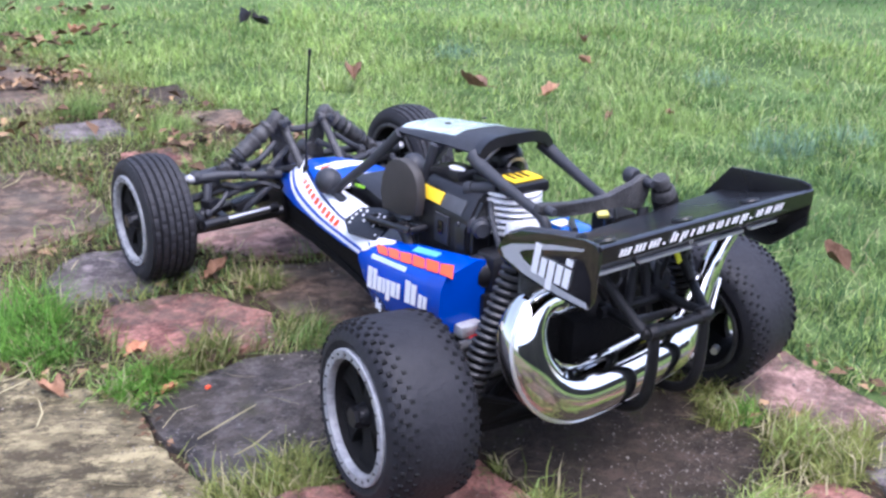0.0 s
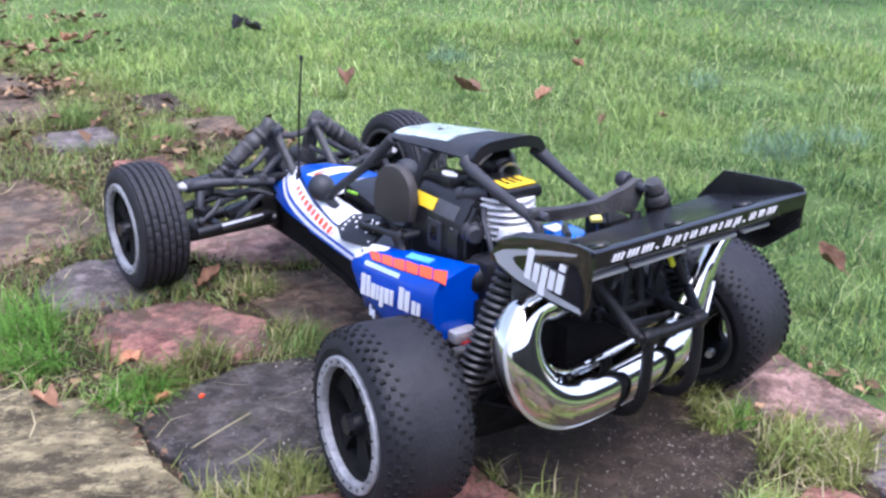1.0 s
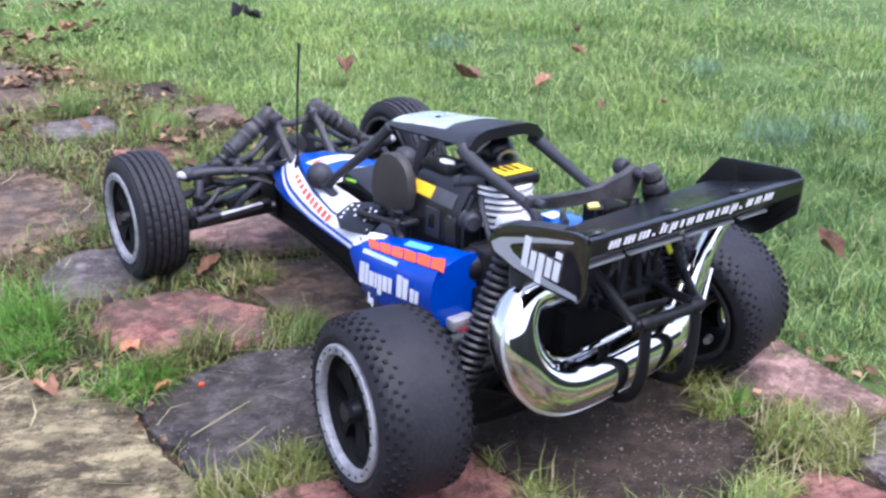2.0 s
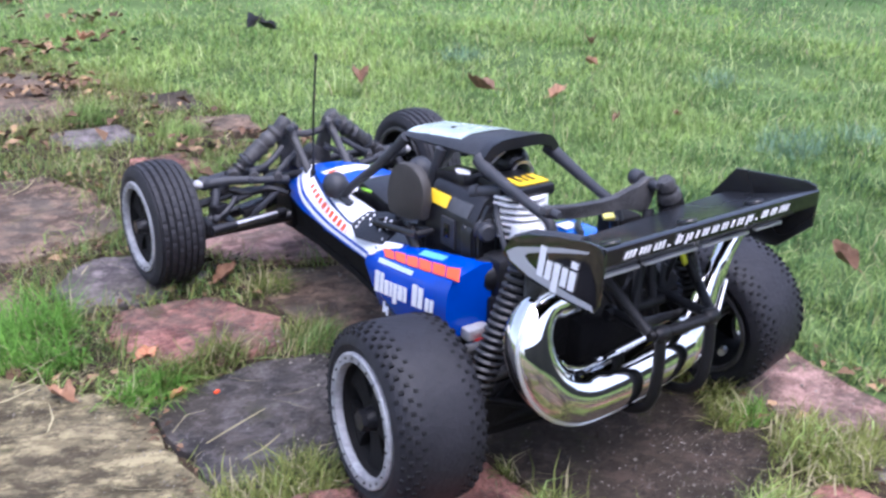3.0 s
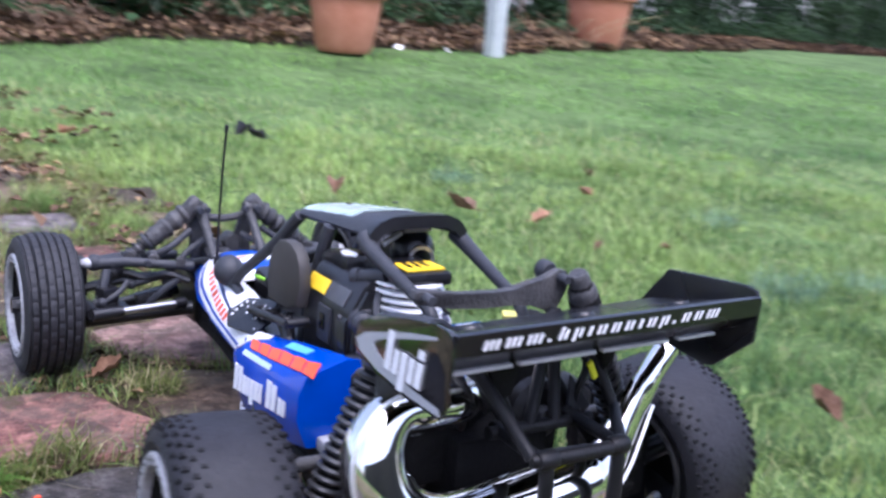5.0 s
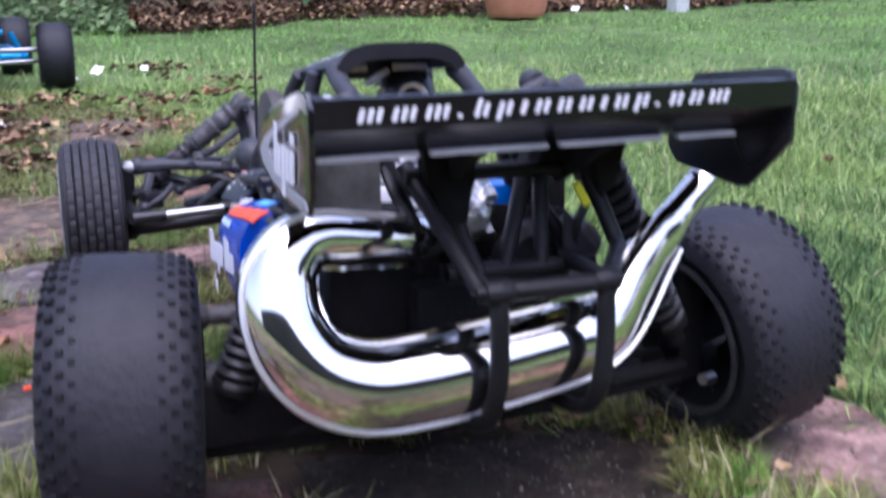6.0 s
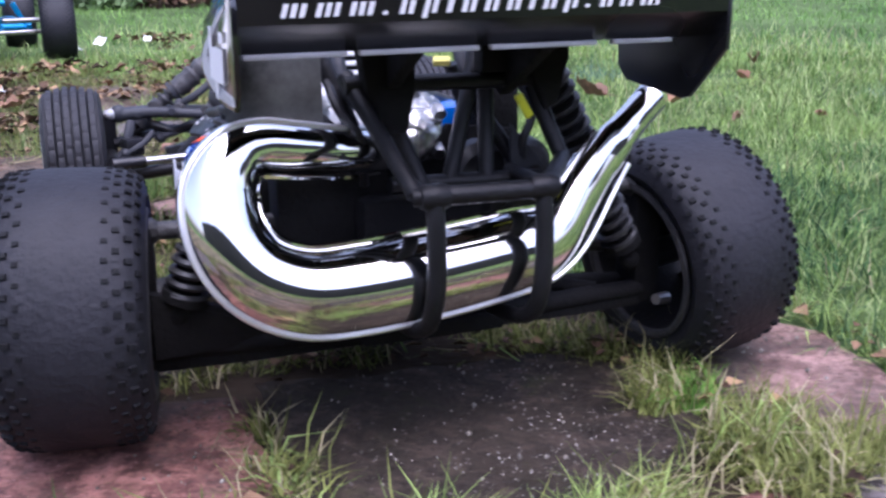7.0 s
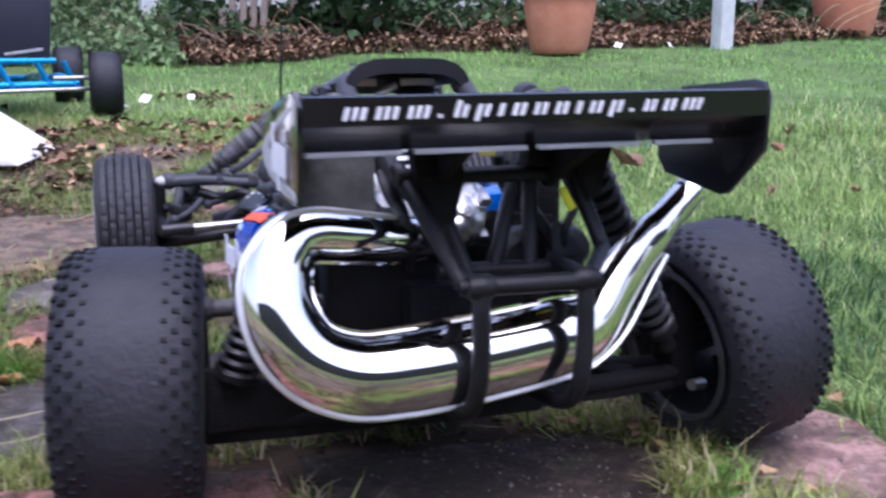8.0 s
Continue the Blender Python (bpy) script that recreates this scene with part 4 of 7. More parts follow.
    part("aerial", bm, PLASTIC, car, "thin black aerial")


def dress_engine(car):
    up = Matrix(((1, 0, 0, 0), (0, 0, -1, 0.126), (0, 1, 0, 0), (0, 0, 0, 1)))
    bm = bmesh.new()
    prism(bm, [(-0.069, 0.132), (-0.070, 0.198), (-0.068, 0.204), (-0.058, 0.222), (-0.052, 0.226), (-0.046, 0.226), (-0.042, 0.222), (-0.042, 0.132)], 0.084, up, 0.004)
    eng = part("engine_shroud", bm, PLASTIC, car, "black engine shroud")
    bm = bmesh.new()
    box(bm, (0.034, 0.050, 0.018), Matrix.Translation((-0.036, 0.150, 0.226)) @ Matrix.Rotation(radians(-7), 4, "X"), 0.006)
    part("shroud_top", bm, PLASTIC, eng)
    bm = bmesh.new()
    prism(bm, [(-0.0705, 0.150), (-0.0730, 0.192), (-0.0685, 0.199), (-0.0685, 0.150)], 0.016, Matrix(((1, 0, 0, 0), (0, 0, -1, 0.094), (0, 1, 0, 0), (0, 0, 0, 1))), 0.0012)
    part("cover_rib", bm, SATIN, eng)
    bm = bmesh.new()
    box(bm, (0.0030, 0.022, 0.030), Matrix.Translation((-0.0712, 0.124, 0.182)), 0.0010)
    part("switch_plate", bm, CAGE, eng, "grey switch plate")
    bm = bmesh.new()
    box(bm, (0.0040, 0.008, 0.014), Matrix.Translation((-0.0726, 0.124, 0.184)), 0.0012)
    part("switch", bm, GLOSS, eng)
    bm = bmesh.new()
    box(bm, (0.058, 0.030, 0.052), Matrix.Translation((-0.046, 0.052, 0.155)), 0.008)
    part("starter_housing", bm, PLASTIC, eng)
    bm = bmesh.new()
    lathe(bm, [(0.0, -0.012), (0.014, -0.012), (0.017, -0.006), (0.017, 0.010), (0.0, 0.012)], 20, Matrix.Translation((-0.074, 0.058, 0.160)))
    part("starter_drum", bm, SATIN, eng)
    bm = bmesh.new()
    box(bm, (0.0016, 0.034, 0.0130), Matrix.Translation((-0.0655, 0.149, 0.2098)) @ Matrix.Rotation(radians(29), 4, "Y"), 0.0004)
    part("warning_label", bm, YELLOW, eng, "yellow warning label")
    # highlight along the shroud's chamfer, painted as a lighter grey panel
    bm = bmesh.new()
    box(bm, (0.0014, 0.034, 0.0150), Matrix.Translation((-0.0655, 0.113, 0.2098)) @ Matrix.Rotation(radians(29), 4, "Y"), 0.0004)
    part("chamfer_highlight", bm, CHAMFER_LIGHT, eng, "grey panel painting the highlight on the shroud's edge")
    bm = bmesh.new()
    prism(bm, [(-0.067, 0.134), (-0.0685, 0.198), (-0.057, 0.2195), (-0.050, 0.2195), (-0.050, 0.134)], 0.006, Matrix(((1, 0, 0, 0), (0, 0, -1, 0.081), (0, 1, 0, 0), (0, 0, 0, 1))), 0.0016)
    part("shroud_end", bm, SATIN, eng)
    bm = bmesh.new()
    lathe(bm, [(0.0, -0.007), (0.007, -0.007), (0.0095, -0.004), (0.0095, 0.004), (0.012, 0.006), (0.0, 0.007)], 18, Matrix.Translation((-0.062, 0.074, 0.196)) @ Matrix.Rotation(radians(70), 4, "Z"))
    part("throttle_knob", bm, CAGE, eng)
    for y, z in ((0.100, 0.150), (0.160, 0.150), (0.160, 0.192), (0.098, 0.194)):
        bm = bmesh.new()
        lathe(bm, [(0.0, -0.0016), (0.0030, -0.0016), (0.0034, 0.001), (0.0, 0.001)], 10, Matrix.Translation((-0.0712, y, z)))
        part("shroud_screw", bm, CAGE, eng)
    bm = bmesh.new()
    bmesh.ops.create_cone(bm, cap_ends=True, segments=20, radius1=0.010, radius2=0.0095, depth=0.0014, matrix=Matrix.Translation((-0.044, 0.138, 0.2368)) @ Matrix.Diagonal((0.6, 1.1, 1, 1)))
    part("badge", bm, LETTER, eng, "white oval badge")
    bm = bmesh.new()
    rod(bm, (-0.051, 0.106, 0.2250), (-0.040, 0.078, 0.2330), 0.0062, 0.0070)
    rod(bm, (-0.0525, 0.110, 0.2240), (-0.050, 0.103, 0.2260), 0.0078, 0.0078)
    tube(bm, [(-0.046, 0.080, 0.218, 0.0030), (-0.056, 0.066, 0.210, 0.0028), (-0.060, 0.050, 0.190, 0.0028), (-0.058, 0.044, 0.170, 0.0028)], 8, 4)
    part("ignition_lead", bm, CAGE, eng)
    bm = bmesh.new()
    box(bm, (0.032, 0.014, 0.016), Matrix.Translation((-0.032, 0.050, 0.1960)) @ Matrix.Rotation(radians(8), 4, "Y"), 0.003)
    ball(bm, (-0.042, 0.046, 0.1930), 0.0075, 10)
    ball(bm, (-0.022, 0.044, 0.1945), 0.0075, 10)
    box(bm, (0.040, 0.024, 0.016), Matrix.Translation((-0.020, 0.050, 0.178)), 0.003)
    part("exhaust_flange", bm, ALLOY, eng, "bright alloy exhaust flange")
    # core coloured black so the gaps between the alloy fins read as shade
    bm = bmesh.new()
    rod(bm, (-0.018, 0.082, 0.16), (-0.018, 0.082, 0.226), 0.022, segs=20)
    cyl = part("cylinder", bm, PLASTIC, car, "finned alloy engine cylinder, core blackened as shade between the fins")
    for k in range(7):
        bm = bmesh.new()
        prism(bm, [(0.0285 * math.cos(a) * (1.0 if abs(math.cos(a)) < 0.8 else 1.05), 0.030 * math.sin(a)) for a in (2 * math.pi * i / 20 for i in range(20))], 0.0026, Matrix.Translation((-0.018, 0.082, 0.1885 + 0.0064 * k)), 0.0005)
        part("cooling_fin", bm, ALLOY, cyl)
    bm = bmesh.new()
    box(bm, (0.052, 0.060, 0.012), Matrix.Translation((-0.016, 0.088, 0.2315)), 0.005)
    cover = part("cylinder_cover", bm, PLASTIC, cyl)
    bm = bmesh.new()
    box(bm, (0.036, 0.025, 0.0014), Matrix.Translation((-0.012, 0.078, 0.2385)), 0.0004)
    part("cover_label", bm, YELLOW, car, "yellow engine label with dark marks")
    bm = bmesh.new()
    for k in range(3):
        box(bm, (0.004, 0.016, 0.0008), Matrix.Translation((-0.021 + 0.008 * k, 0.081, 0.2392)))
    part("label_marks", bm, PLASTIC, car)
    bm = bmesh.new()
    ball(bm, (0.018, 0.138, 0.236), 0.020, 18, (1, 1, 1.05))
    lathe(bm, [(0.0, -0.018), (0.019, -0.018), (0.021, 0.0), (0.019, 0.018), (0.0, 0.018)], 20, Matrix.Translation((0.018, 0.148, 0.222)))
    part("air_filter", bm, PLASTIC, car, "round black air filter")
    bm = bmesh.new()
    lathe(bm, [(0.008, -0.004), (0.011, -0.004), (0.011, 0.004), (0.008, 0.004)], 18, Matrix.Translation((0.012, 0.112, 0.236)) @ Matrix.Rotation(radians(60), 4, "Z"))
    part("filter_clamp", bm, STEEL, car)
    # tank, servo box
    bm = bmesh.new()
    box(bm, (0.040, 0.058, 0.034), Matrix.Translation((0.044, 0.058, 0.168)), 0.009)
    tank = part("fuel_tank", bm, BLUE_ANO, car, "blue fuel tank")
    # white glint on the tank's top, painted as a thin pale patch
    bm = bmesh.new()
    box(bm, (0.018, 0.016, 0.0014), Matrix.Translation((0.036, 0.066, 0.1856)), 0.0004)
    part("tank_glint", bm, LETTER, tank, "pale patch painting a glint on the tank")
    bm = bmesh.new()
    tube(bm, [(0.020, 0.030, 0.192, 0.0034), (0.036, 0.052, 0.1900, 0.0034), (0.058, 0.074, 0.182, 0.0034)], 8, 4)
    part("fuel_line", bm, PLASTIC, tank)
    bm = bmesh.new()
    box(bm, (0.011, 0.007, 0.004), Matrix.Translation((0.0250, 0.000, 0.2170)) @ Matrix.Rotation(radians(-25), 4, "Z") @ Matrix.Rotation(radians(25), 4, "X"), 0.001)
    part("strap_clip", bm, CLIP, car, "pale yellow strap clip")
    bm = bmesh.new()
    rod(bm, (0.030, -0.002, 0.2150), (0.040, 0.004, 0.1900), 0.0045)
    part("clip_stem", bm, PLASTIC, car)
    bm = bmesh.new()
    box(bm, (0.0050, 0.003, 0.0155), Matrix.Translation((0.0475, -0.0755, 0.1955)) @ Matrix.Rotation(radians(-30), 4, "Y"), 0.001)
    part("cable_tie", bm, TIE, car, "yellow cable tie")
    bm = bmesh.new()
    box(bm, (0.020, 0.016, 0.018), Matrix.Translation((-0.096, 0.028, 0.102)), 0.002)
    part("link_clamp", bm, RED, car, "red anodised clamp")
    bm = bmesh.new()
    box(bm, (0.026, 0.014, 0.012), Matrix.Translation((-0.100, 0.038, 0.115)), 0.003)
    part("clamp_cap", bm, RING, car)
    # plain dark mass, added to black out the grass under the rear tower
    bm = bmesh.new()
    box(bm, (0.032, 0.034, 0.050), Matrix.Translation((0.068, 0.026, 0.181)), 0.006)
    part("dark_mass", bm, MATTE, car, "matt black mass added to darken the gap under the tower")
    # gearbox and engine block
    bm = bmesh.new()
    box(bm, (0.085, 0.075, 0.085), Matrix.Translation((0, -0.005, 0.098)), 0.008)
    part("gearbox", bm, MATTE, car, "black gearbox")
    bm = bmesh.new()
    box(bm, (0.10, 0.06, 0.05), Matrix.Translation((0, 0.05, 0.13)), 0.006)
    part("engine_block", bm, MATTE, car)
    bm = bmesh.new()
    box(bm, (0.070, 0.030, 0.055), Matrix.Translation((-0.055, -0.01, 0.128)), 0.004)
    part("receiver_box", bm, MATTE, car)


def dress_exhaust(car):
    line = [(0.004, 0.010, 0.1650, 0.0128), (-0.025, -0.026, 0.1685, 0.0136), (-0.055, -0.048, 0.1725, 0.0146), (-0.085, -0.059, 0.1780, 0.0155), (-0.106, -0.063, 0.1808, 0.0162), (-0.1200, -0.066, 0.1755, 0.0185),
            (-0.1300, -0.071, 0.1595, 0.0212), (-0.1285, -0.079, 0.1360, 0.0220), (-0.1145, -0.085, 0.1150, 0.0230), (-0.0900, -0.087, 0.1032, 0.0245), (-0.0600, -0.086, 0.1015, 0.0254),
            (-0.0180, -0.084, 0.1042, 0.0256), (0.0350, -0.082, 0.1105, 0.0248), (0.0560, -0.081, 0.1145, 0.0224), (0.0720, -0.079, 0.1240, 0.0190), (0.0920, -0.072, 0.1450, 0.0165),
            (0.1120, -0.063, 0.1645, 0.0145), (0.1220, -0.059, 0.1725, 0.0122), (0.132, -0.055, 0.1800, 0.0108), (0.149, -0.0500, 0.1925, 0.0106)]
    bm = bmesh.new()
    tube(bm, line, 32, 7)
    # the tail is pressed flat
    xs, ys = [q[0] for q in line[11:]], [q[1] for q in line[11:]]
    for v in bm.verts:
        if v.co.x > 0.045 and v.co.y < 0.0:
            yc = float(np.interp(v.co.x, xs, ys))
            v.co.y = yc + (v.co.y - yc) * (1.0 - 0.42 * min(1.0, (v.co.x - 0.045) / 0.045) * max(0.0, min(1.0, (0.140 - v.co.x) / 0.03)))
    pipe = part("exhaust_pipe", bm, CHROME, car, "polished chrome tuned exhaust pipe")
    # seam flanges along the outer and the inner side
    pts = spline(line[1:17], 7)
    for way in (1, -1):
        rim = []
        for i, p in enumerate(pts):
            d = pts[min(i + 1, len(pts) - 1)] - pts[max(i - 1, 0)]
            n = Vector((-d[2], 0, d[0])).normalized() * way
            away = (p[3] + 0.0010) * (0.90 if way < 0 else 1.0)
            rim.append((p[0] + n.x * away, p[1] - (0.44 * p[3] if way < 0 else 0.0), p[2] + n.z * away, 0.0015 if way < 0 else 0.0016))
        bm = bmesh.new()
        tube(bm, rim, 8, 1)
        part("seam", bm, SEAM if way < 0 else CHROME, pipe)
    # cast elbow at the engine: block, flange, bolts and a short throat
    bm = bmesh.new()
    box(bm, (0.032, 0.026, 0.030), Matrix.Translation((0.004, 0.004, 0.168)) @ Matrix.Rotation(radians(30), 4, "Z"), 0.009)
    elbow = part("manifold", bm, CAST, car, "shiny cast exhaust manifold")
    bm = bmesh.new()
    tube(bm, [(-0.010, -0.012, 0.166, 0.0135), (0.006, -0.004, 0.172, 0.0150), (0.014, 0.010, 0.184, 0.0135)], 14, 5)
    part("elbow", bm, CAST, elbow)
    bm = bmesh.new()
    prism(bm, [(-0.016, -0.010), (0.0, -0.019), (0.016, -0.010), (0.018, 0.006), (0.0, 0.016), (-0.018, 0.006)], 0.005, Matrix.Translation((0.004, -0.008, 0.190)) @ Matrix.Rotation(radians(48), 4, "X") @ Matrix.Rotation(radians(12), 4, "Y"), 0.0012)
    part("flange", bm, CAST, elbow, "bright alloy flange")
    for bx, by, bz in ((-0.010, -0.016, 0.188), (0.018, -0.012, 0.186), (0.004, -0.003, 0.198), (0.020, -0.004, 0.160), (-0.004, -0.018, 0.156)):
        bm = bmesh.new()
        lathe(bm, [(0.0, -0.003), (0.0042, -0.003), (0.0050, -0.001), (0.0050, 0.004), (0.0, 0.004)], 6, Matrix.Translation((bx, by, bz)) @ Matrix.Rotation(radians(90), 4, "Z") @ Matrix.Rotation(radians(-30), 4, "Y"))
        part("bolt", bm, STEEL, elbow)
    # bumper bar with two hoops hanging behind and under the pipe
    for x in (-0.0240, 0.0395):
        bm = bmesh.new()
        tube(bm, [(x, -0.1190, 0.1570, 0.0050), (x, -0.1205, 0.1400, 0.0052), (x, -0.1205, 0.1150, 0.0054), (x - 0.001, -0.1190, 0.0980, 0.0054), (x - 0.002, -0.1120, 0.0840, 0.0052), (x - 0.004, -0.1000, 0.0765, 0.0048), (x - 0.005, -0.0840, 0.0730, 0.0046), (x - 0.006, -0.0560, 0.0700, 0.0046)], 12, 5)
        part("bumper_hoop", bm, FRAME_BLACK, car, "black bumper hoop under the exhaust")
        bm = bmesh.new()
        lathe(bm, [(0.0, -0.008), (0.0060, -0.008), (0.0073, -0.005), (0.0073, 0.005), (0.0060, 0.008), (0.0, 0.008)], 14, Matrix.Translation((x, -0.1185, 0.1562)))
        part("hoop_joint", bm, FRAME_BLACK, car)
    bm = bmesh.new()
    tube(bm, [(-0.0350, -0.1160, 0.1562, 0.0050), (-0.0240, -0.1185, 0.1566, 0.0054), (0.005, -0.1200, 0.1562, 0.0054), (0.0400, -0.1185, 0.1556, 0.0054), (0.0480, -0.1140, 0.1560, 0.0050)], 12, 4)
    part("bumper_bar", bm, FRAME_BLACK, car, "black rear bumper bar")
    for a, c in (((-0.052, -0.052, 0.215), (-0.033, -0.114, 0.157)), ((-0.034, -0.048, 0.214), (-0.014, -0.07, 0.152)), ((-0.062, -0.035, 0.225), (-0.040, -0.05, 0.165)), ((-0.028, -0.116, 0.156), (-0.018, -0.050, 0.152)), ((0.042, -0.118, 0.156), (0.050, -0.050, 0.153)), ((0.044, -0.116, 0.157), (0.0724, -0.0764, 0.1640)),
                 ((0.034, -0.04, 0.232), (0.006, -0.060, 0.150)), ((0.040, -0.035, 0.232), (0.030, -0.06, 0.150)), ((0.054, -0.045, 0.232), (0.0724, -0.0764, 0.1626)), ((0.03, -0.03, 0.20), (0.075, -0.05, 0.13)),
                 ((-0.055, -0.060, 0.2105), (0.062, -0.060, 0.2095)), ((-0.030, -0.060, 0.152), (0.065, -0.060, 0.150))):
        bm = bmesh.new()
        rod(bm, a, c, 0.0052, 0.0048)
        part("cage_tube", bm, FRAME_BLACK, car)
    bm = bmesh.new()
    prism(bm, [(-0.050, 0.236), (-0.016, 0.236), (-0.018, 0.206), (-0.022, 0.184), (-0.034, 0.182), (-0.046, 0.208)], 0.014, Matrix.Translation((0, -0.066, 0)) @ Matrix.Rotation(radians(90), 4, "X"), 0.003)
    part("mount_block", bm, MATTE, car)
    bm = bmesh.new()
    prism(bm, [(0.053, 0.236), (0.080, 0.236), (0.079, 0.221), (0.0735, 0.197), (0.064, 0.190), (0.057, 0.212)], 0.012, Matrix.Translation((0, -0.064, 0)) @ Matrix.Rotation(radians(90), 4, "X"), 0.003)
    part("mount_block", bm, MATTE, car)
    bm = bmesh.new()
    lathe(bm, [(0.0, -0.016), (0.010, -0.015), (0.0130, -0.010), (0.014, 0.0), (0.014, 0.016), (0.0, 0.016)], 24, Matrix.Translation((0.070, -0.030, 0.156)) @ Matrix.Rotation(radians(80), 4, "Z"))
    part("clutch_bell", bm, DUSTY, car, "dusty black clutch bell")
    # sheet added to black out the rear gap, gear cover and loose leads behind the cage
    bm = bmesh.new()
    prism(bm, [(-0.098, 0.074), (0.088, 0.066), (0.092, 0.128), (0.078, 0.170), (0.030, 0.176), (0.012, 0.150), (-0.096, 0.150)], 0.006, Matrix.Translation((0, 0.008, 0)) @ Matrix.Rotation(radians(90), 4, "X"), 0.0015)
    part("rear_blackout", bm, MATTE, car, "black sheet added to keep the rear interior dark")
    bm = bmesh.new()
    lathe(bm, [(0.0, -0.008), (0.020, -0.008), (0.026, -0.003), (0.027, 0.006), (0.0, 0.006)], 28, Matrix.Translation((0.046, -0.018, 0.142)) @ Matrix.Rotation(radians(90), 4, "Z"))
    cover = part("gear_cover", bm, SATIN, car, "round black gear cover")
    bm = bmesh.new()
    lathe(bm, [(0.0, -0.004), (0.006, -0.004), (0.008, 0.004), (0.0, 0.004)], 14, Matrix.Translation((0.046, -0.029, 0.142)) @ Matrix.Rotation(radians(90), 4, "Z"))
    part("cover_boss", bm, CAGE, cover)
    for k, pts in enumerate(([(-0.052, -0.040, 0.212), (-0.048, -0.050, 0.200), (-0.030, -0.052, 0.182), (-0.020, -0.040, 0.160)],
                             [(-0.060, -0.040, 0.212), (-0.056, -0.050, 0.196), (-0.046, -0.056, 0.180), (-0.040, -0.040, 0.150)],
                             [(-0.040, -0.044, 0.212), (-0.030, -0.056, 0.202), (-0.036, -0.054, 0.186), (-0.014, -0.050, 0.158)],
                             [(0.058, -0.030, 0.215), (0.066, -0.048, 0.190), (0.058, -0.050, 0.168), (0.066, -0.040, 0.140)])):
        bm = bmesh.new()
        tube(bm, [(*p, 0.0026 + 0.0004 * (k % 2)) for p in pts], 8, 5)
        part("lead", bm, PLASTIC if k % 2 else CAGE, car)
    bm = bmesh.new()
    prism(bm, [(0.0505, 0.1525), (0.0735, 0.1545), (0.0505, 0.1820)], 0.003, Matrix.Translation((0, -0.049, 0)) @ Matrix.Rotation(radians(90), 4, "X"), 0.0006)
    part("stay_plate", bm, CAGE, car)


def dress_wing(car):
    bm = bmesh.new()
    prof = [(-0.042, 0.2340), (-0.070, 0.2400), (-0.100, 0.2485), (-0.125, 0.2570), (-0.141, 0.2630), (-0.1437, 0.2622), (-0.1430, 0.2585), (-0.1415, 0.2480), (-0.1235, 0.2345), (-0.1205, 0.2340), (-0.1225, 0.2392),
            (-0.1375, 0.2500), (-0.1385, 0.2560), (-0.120, 0.2490), (-0.095, 0.2440), (-0.070, 0.2362), (-0.044, 0.2310)]
    prism(bm, prof, 0.262, Matrix(((0, 0, 1, 0.006), (1, 0, 0, 0), (0, 1, 0, 0), (0, 0, 0, 1))), 0.0)
    # the front edge runs askew
    for v in bm.verts:
        if v.co.x < 0.0 and v.co.y > -0.11:
            d = 0.046 * (v.co.y + 0.11) / 0.068
            v.co.y -= d
            v.co.z += d * 0.26
        elif v.co.x < 0.0:
            v.co.y -= 0.0055 if v.co.z < 0.245 else 0.0030
    wing = part("wing", bm, WING, car, "glossy black rear wing")
    bm = bmesh.new()
    for a, b in ((-0.1215, -0.0710), (-0.0650, -0.0020), (0.0045, 0.0655), (0.0750, 0.1120)):
        box(bm, (b - a, 0.0050, 0.0026), Matrix.Translation(((a + b) / 2, -0.1278 + 0.021 * (a + b) / 2, 0.2332)) @ Matrix.Rotation(0.021, 4, "Z"), 0.0008)
    part("wing_lip", bm, LIP, wing, "bright lower lip")
    left = [(-0.030, 0.224), (-0.040, 0.240), (-0.060, 0.250), (-0.095, 0.258), (-0.130, 0.2645), (-0.144, 0.2650), (-0.1475, 0.258), (-0.1450, 0.218), (-0.138, 0.209), (-0.105, 0.2085), (-0.065, 0.212), (-0.038, 0.217)]
    right = [(-0.026, 0.228), (-0.052, 0.260), (-0.128, 0.2675), (-0.138, 0.266), (-0.1420, 0.258), (-0.1410, 0.228), (-0.108, 0.199), (-0.100, 0.197), (-0.036, 0.203), (-0.026, 0.212)]
    m = Matrix(((0, 0, 1, 0), (1, 0, 0, 0), (0, 1, 0, 0), (0, 0, 0, 1)))
    bm = bmesh.new()
    prism(bm, left, 0.0030, Matrix.Translation((-0.1265, 0, 0)) @ m, 0.0010)
    lp = part("end_plate", bm, PLATE, wing, "black wing end plate with grey outline")
    bm = bmesh.new()
    prism(bm, right, 0.0030, Matrix.Translation((0.1385, 0, 0)) @ m, 0.0010)
    part("end_plate", bm, WING, wing, "black wing end plate")
    bm = bmesh.new()
    crest = ((-0.030, 0.224), (-0.040, 0.240), (-0.060, 0.250), (-0.095, 0.258), (-0.118, 0.2625))
    loft(bm, [[(-0.1262, y, z - 0.0006), (-0.1215, y + 0.002, z + 0.0008), (-0.1130, y + 0.005, z - 0.0010), (-0.1040, y + 0.008, z - 0.0065)] for y, z in crest])
    thicken(bm, 0.0022)
    part("top_flange", bm, CAGE, lp, "matt black inward flange")
    # grey outline band on the left plate
    bm = bmesh.new()
    band = [(-0.140, 0.2115), (-0.105, 0.2112), (-0.066, 0.2145), (-0.041, 0.2205), (-0.036, 0.2270), (-0.048, 0.2345), (-0.066, 0.2402), (-0.100, 0.2505), (-0.132, 0.2575)]
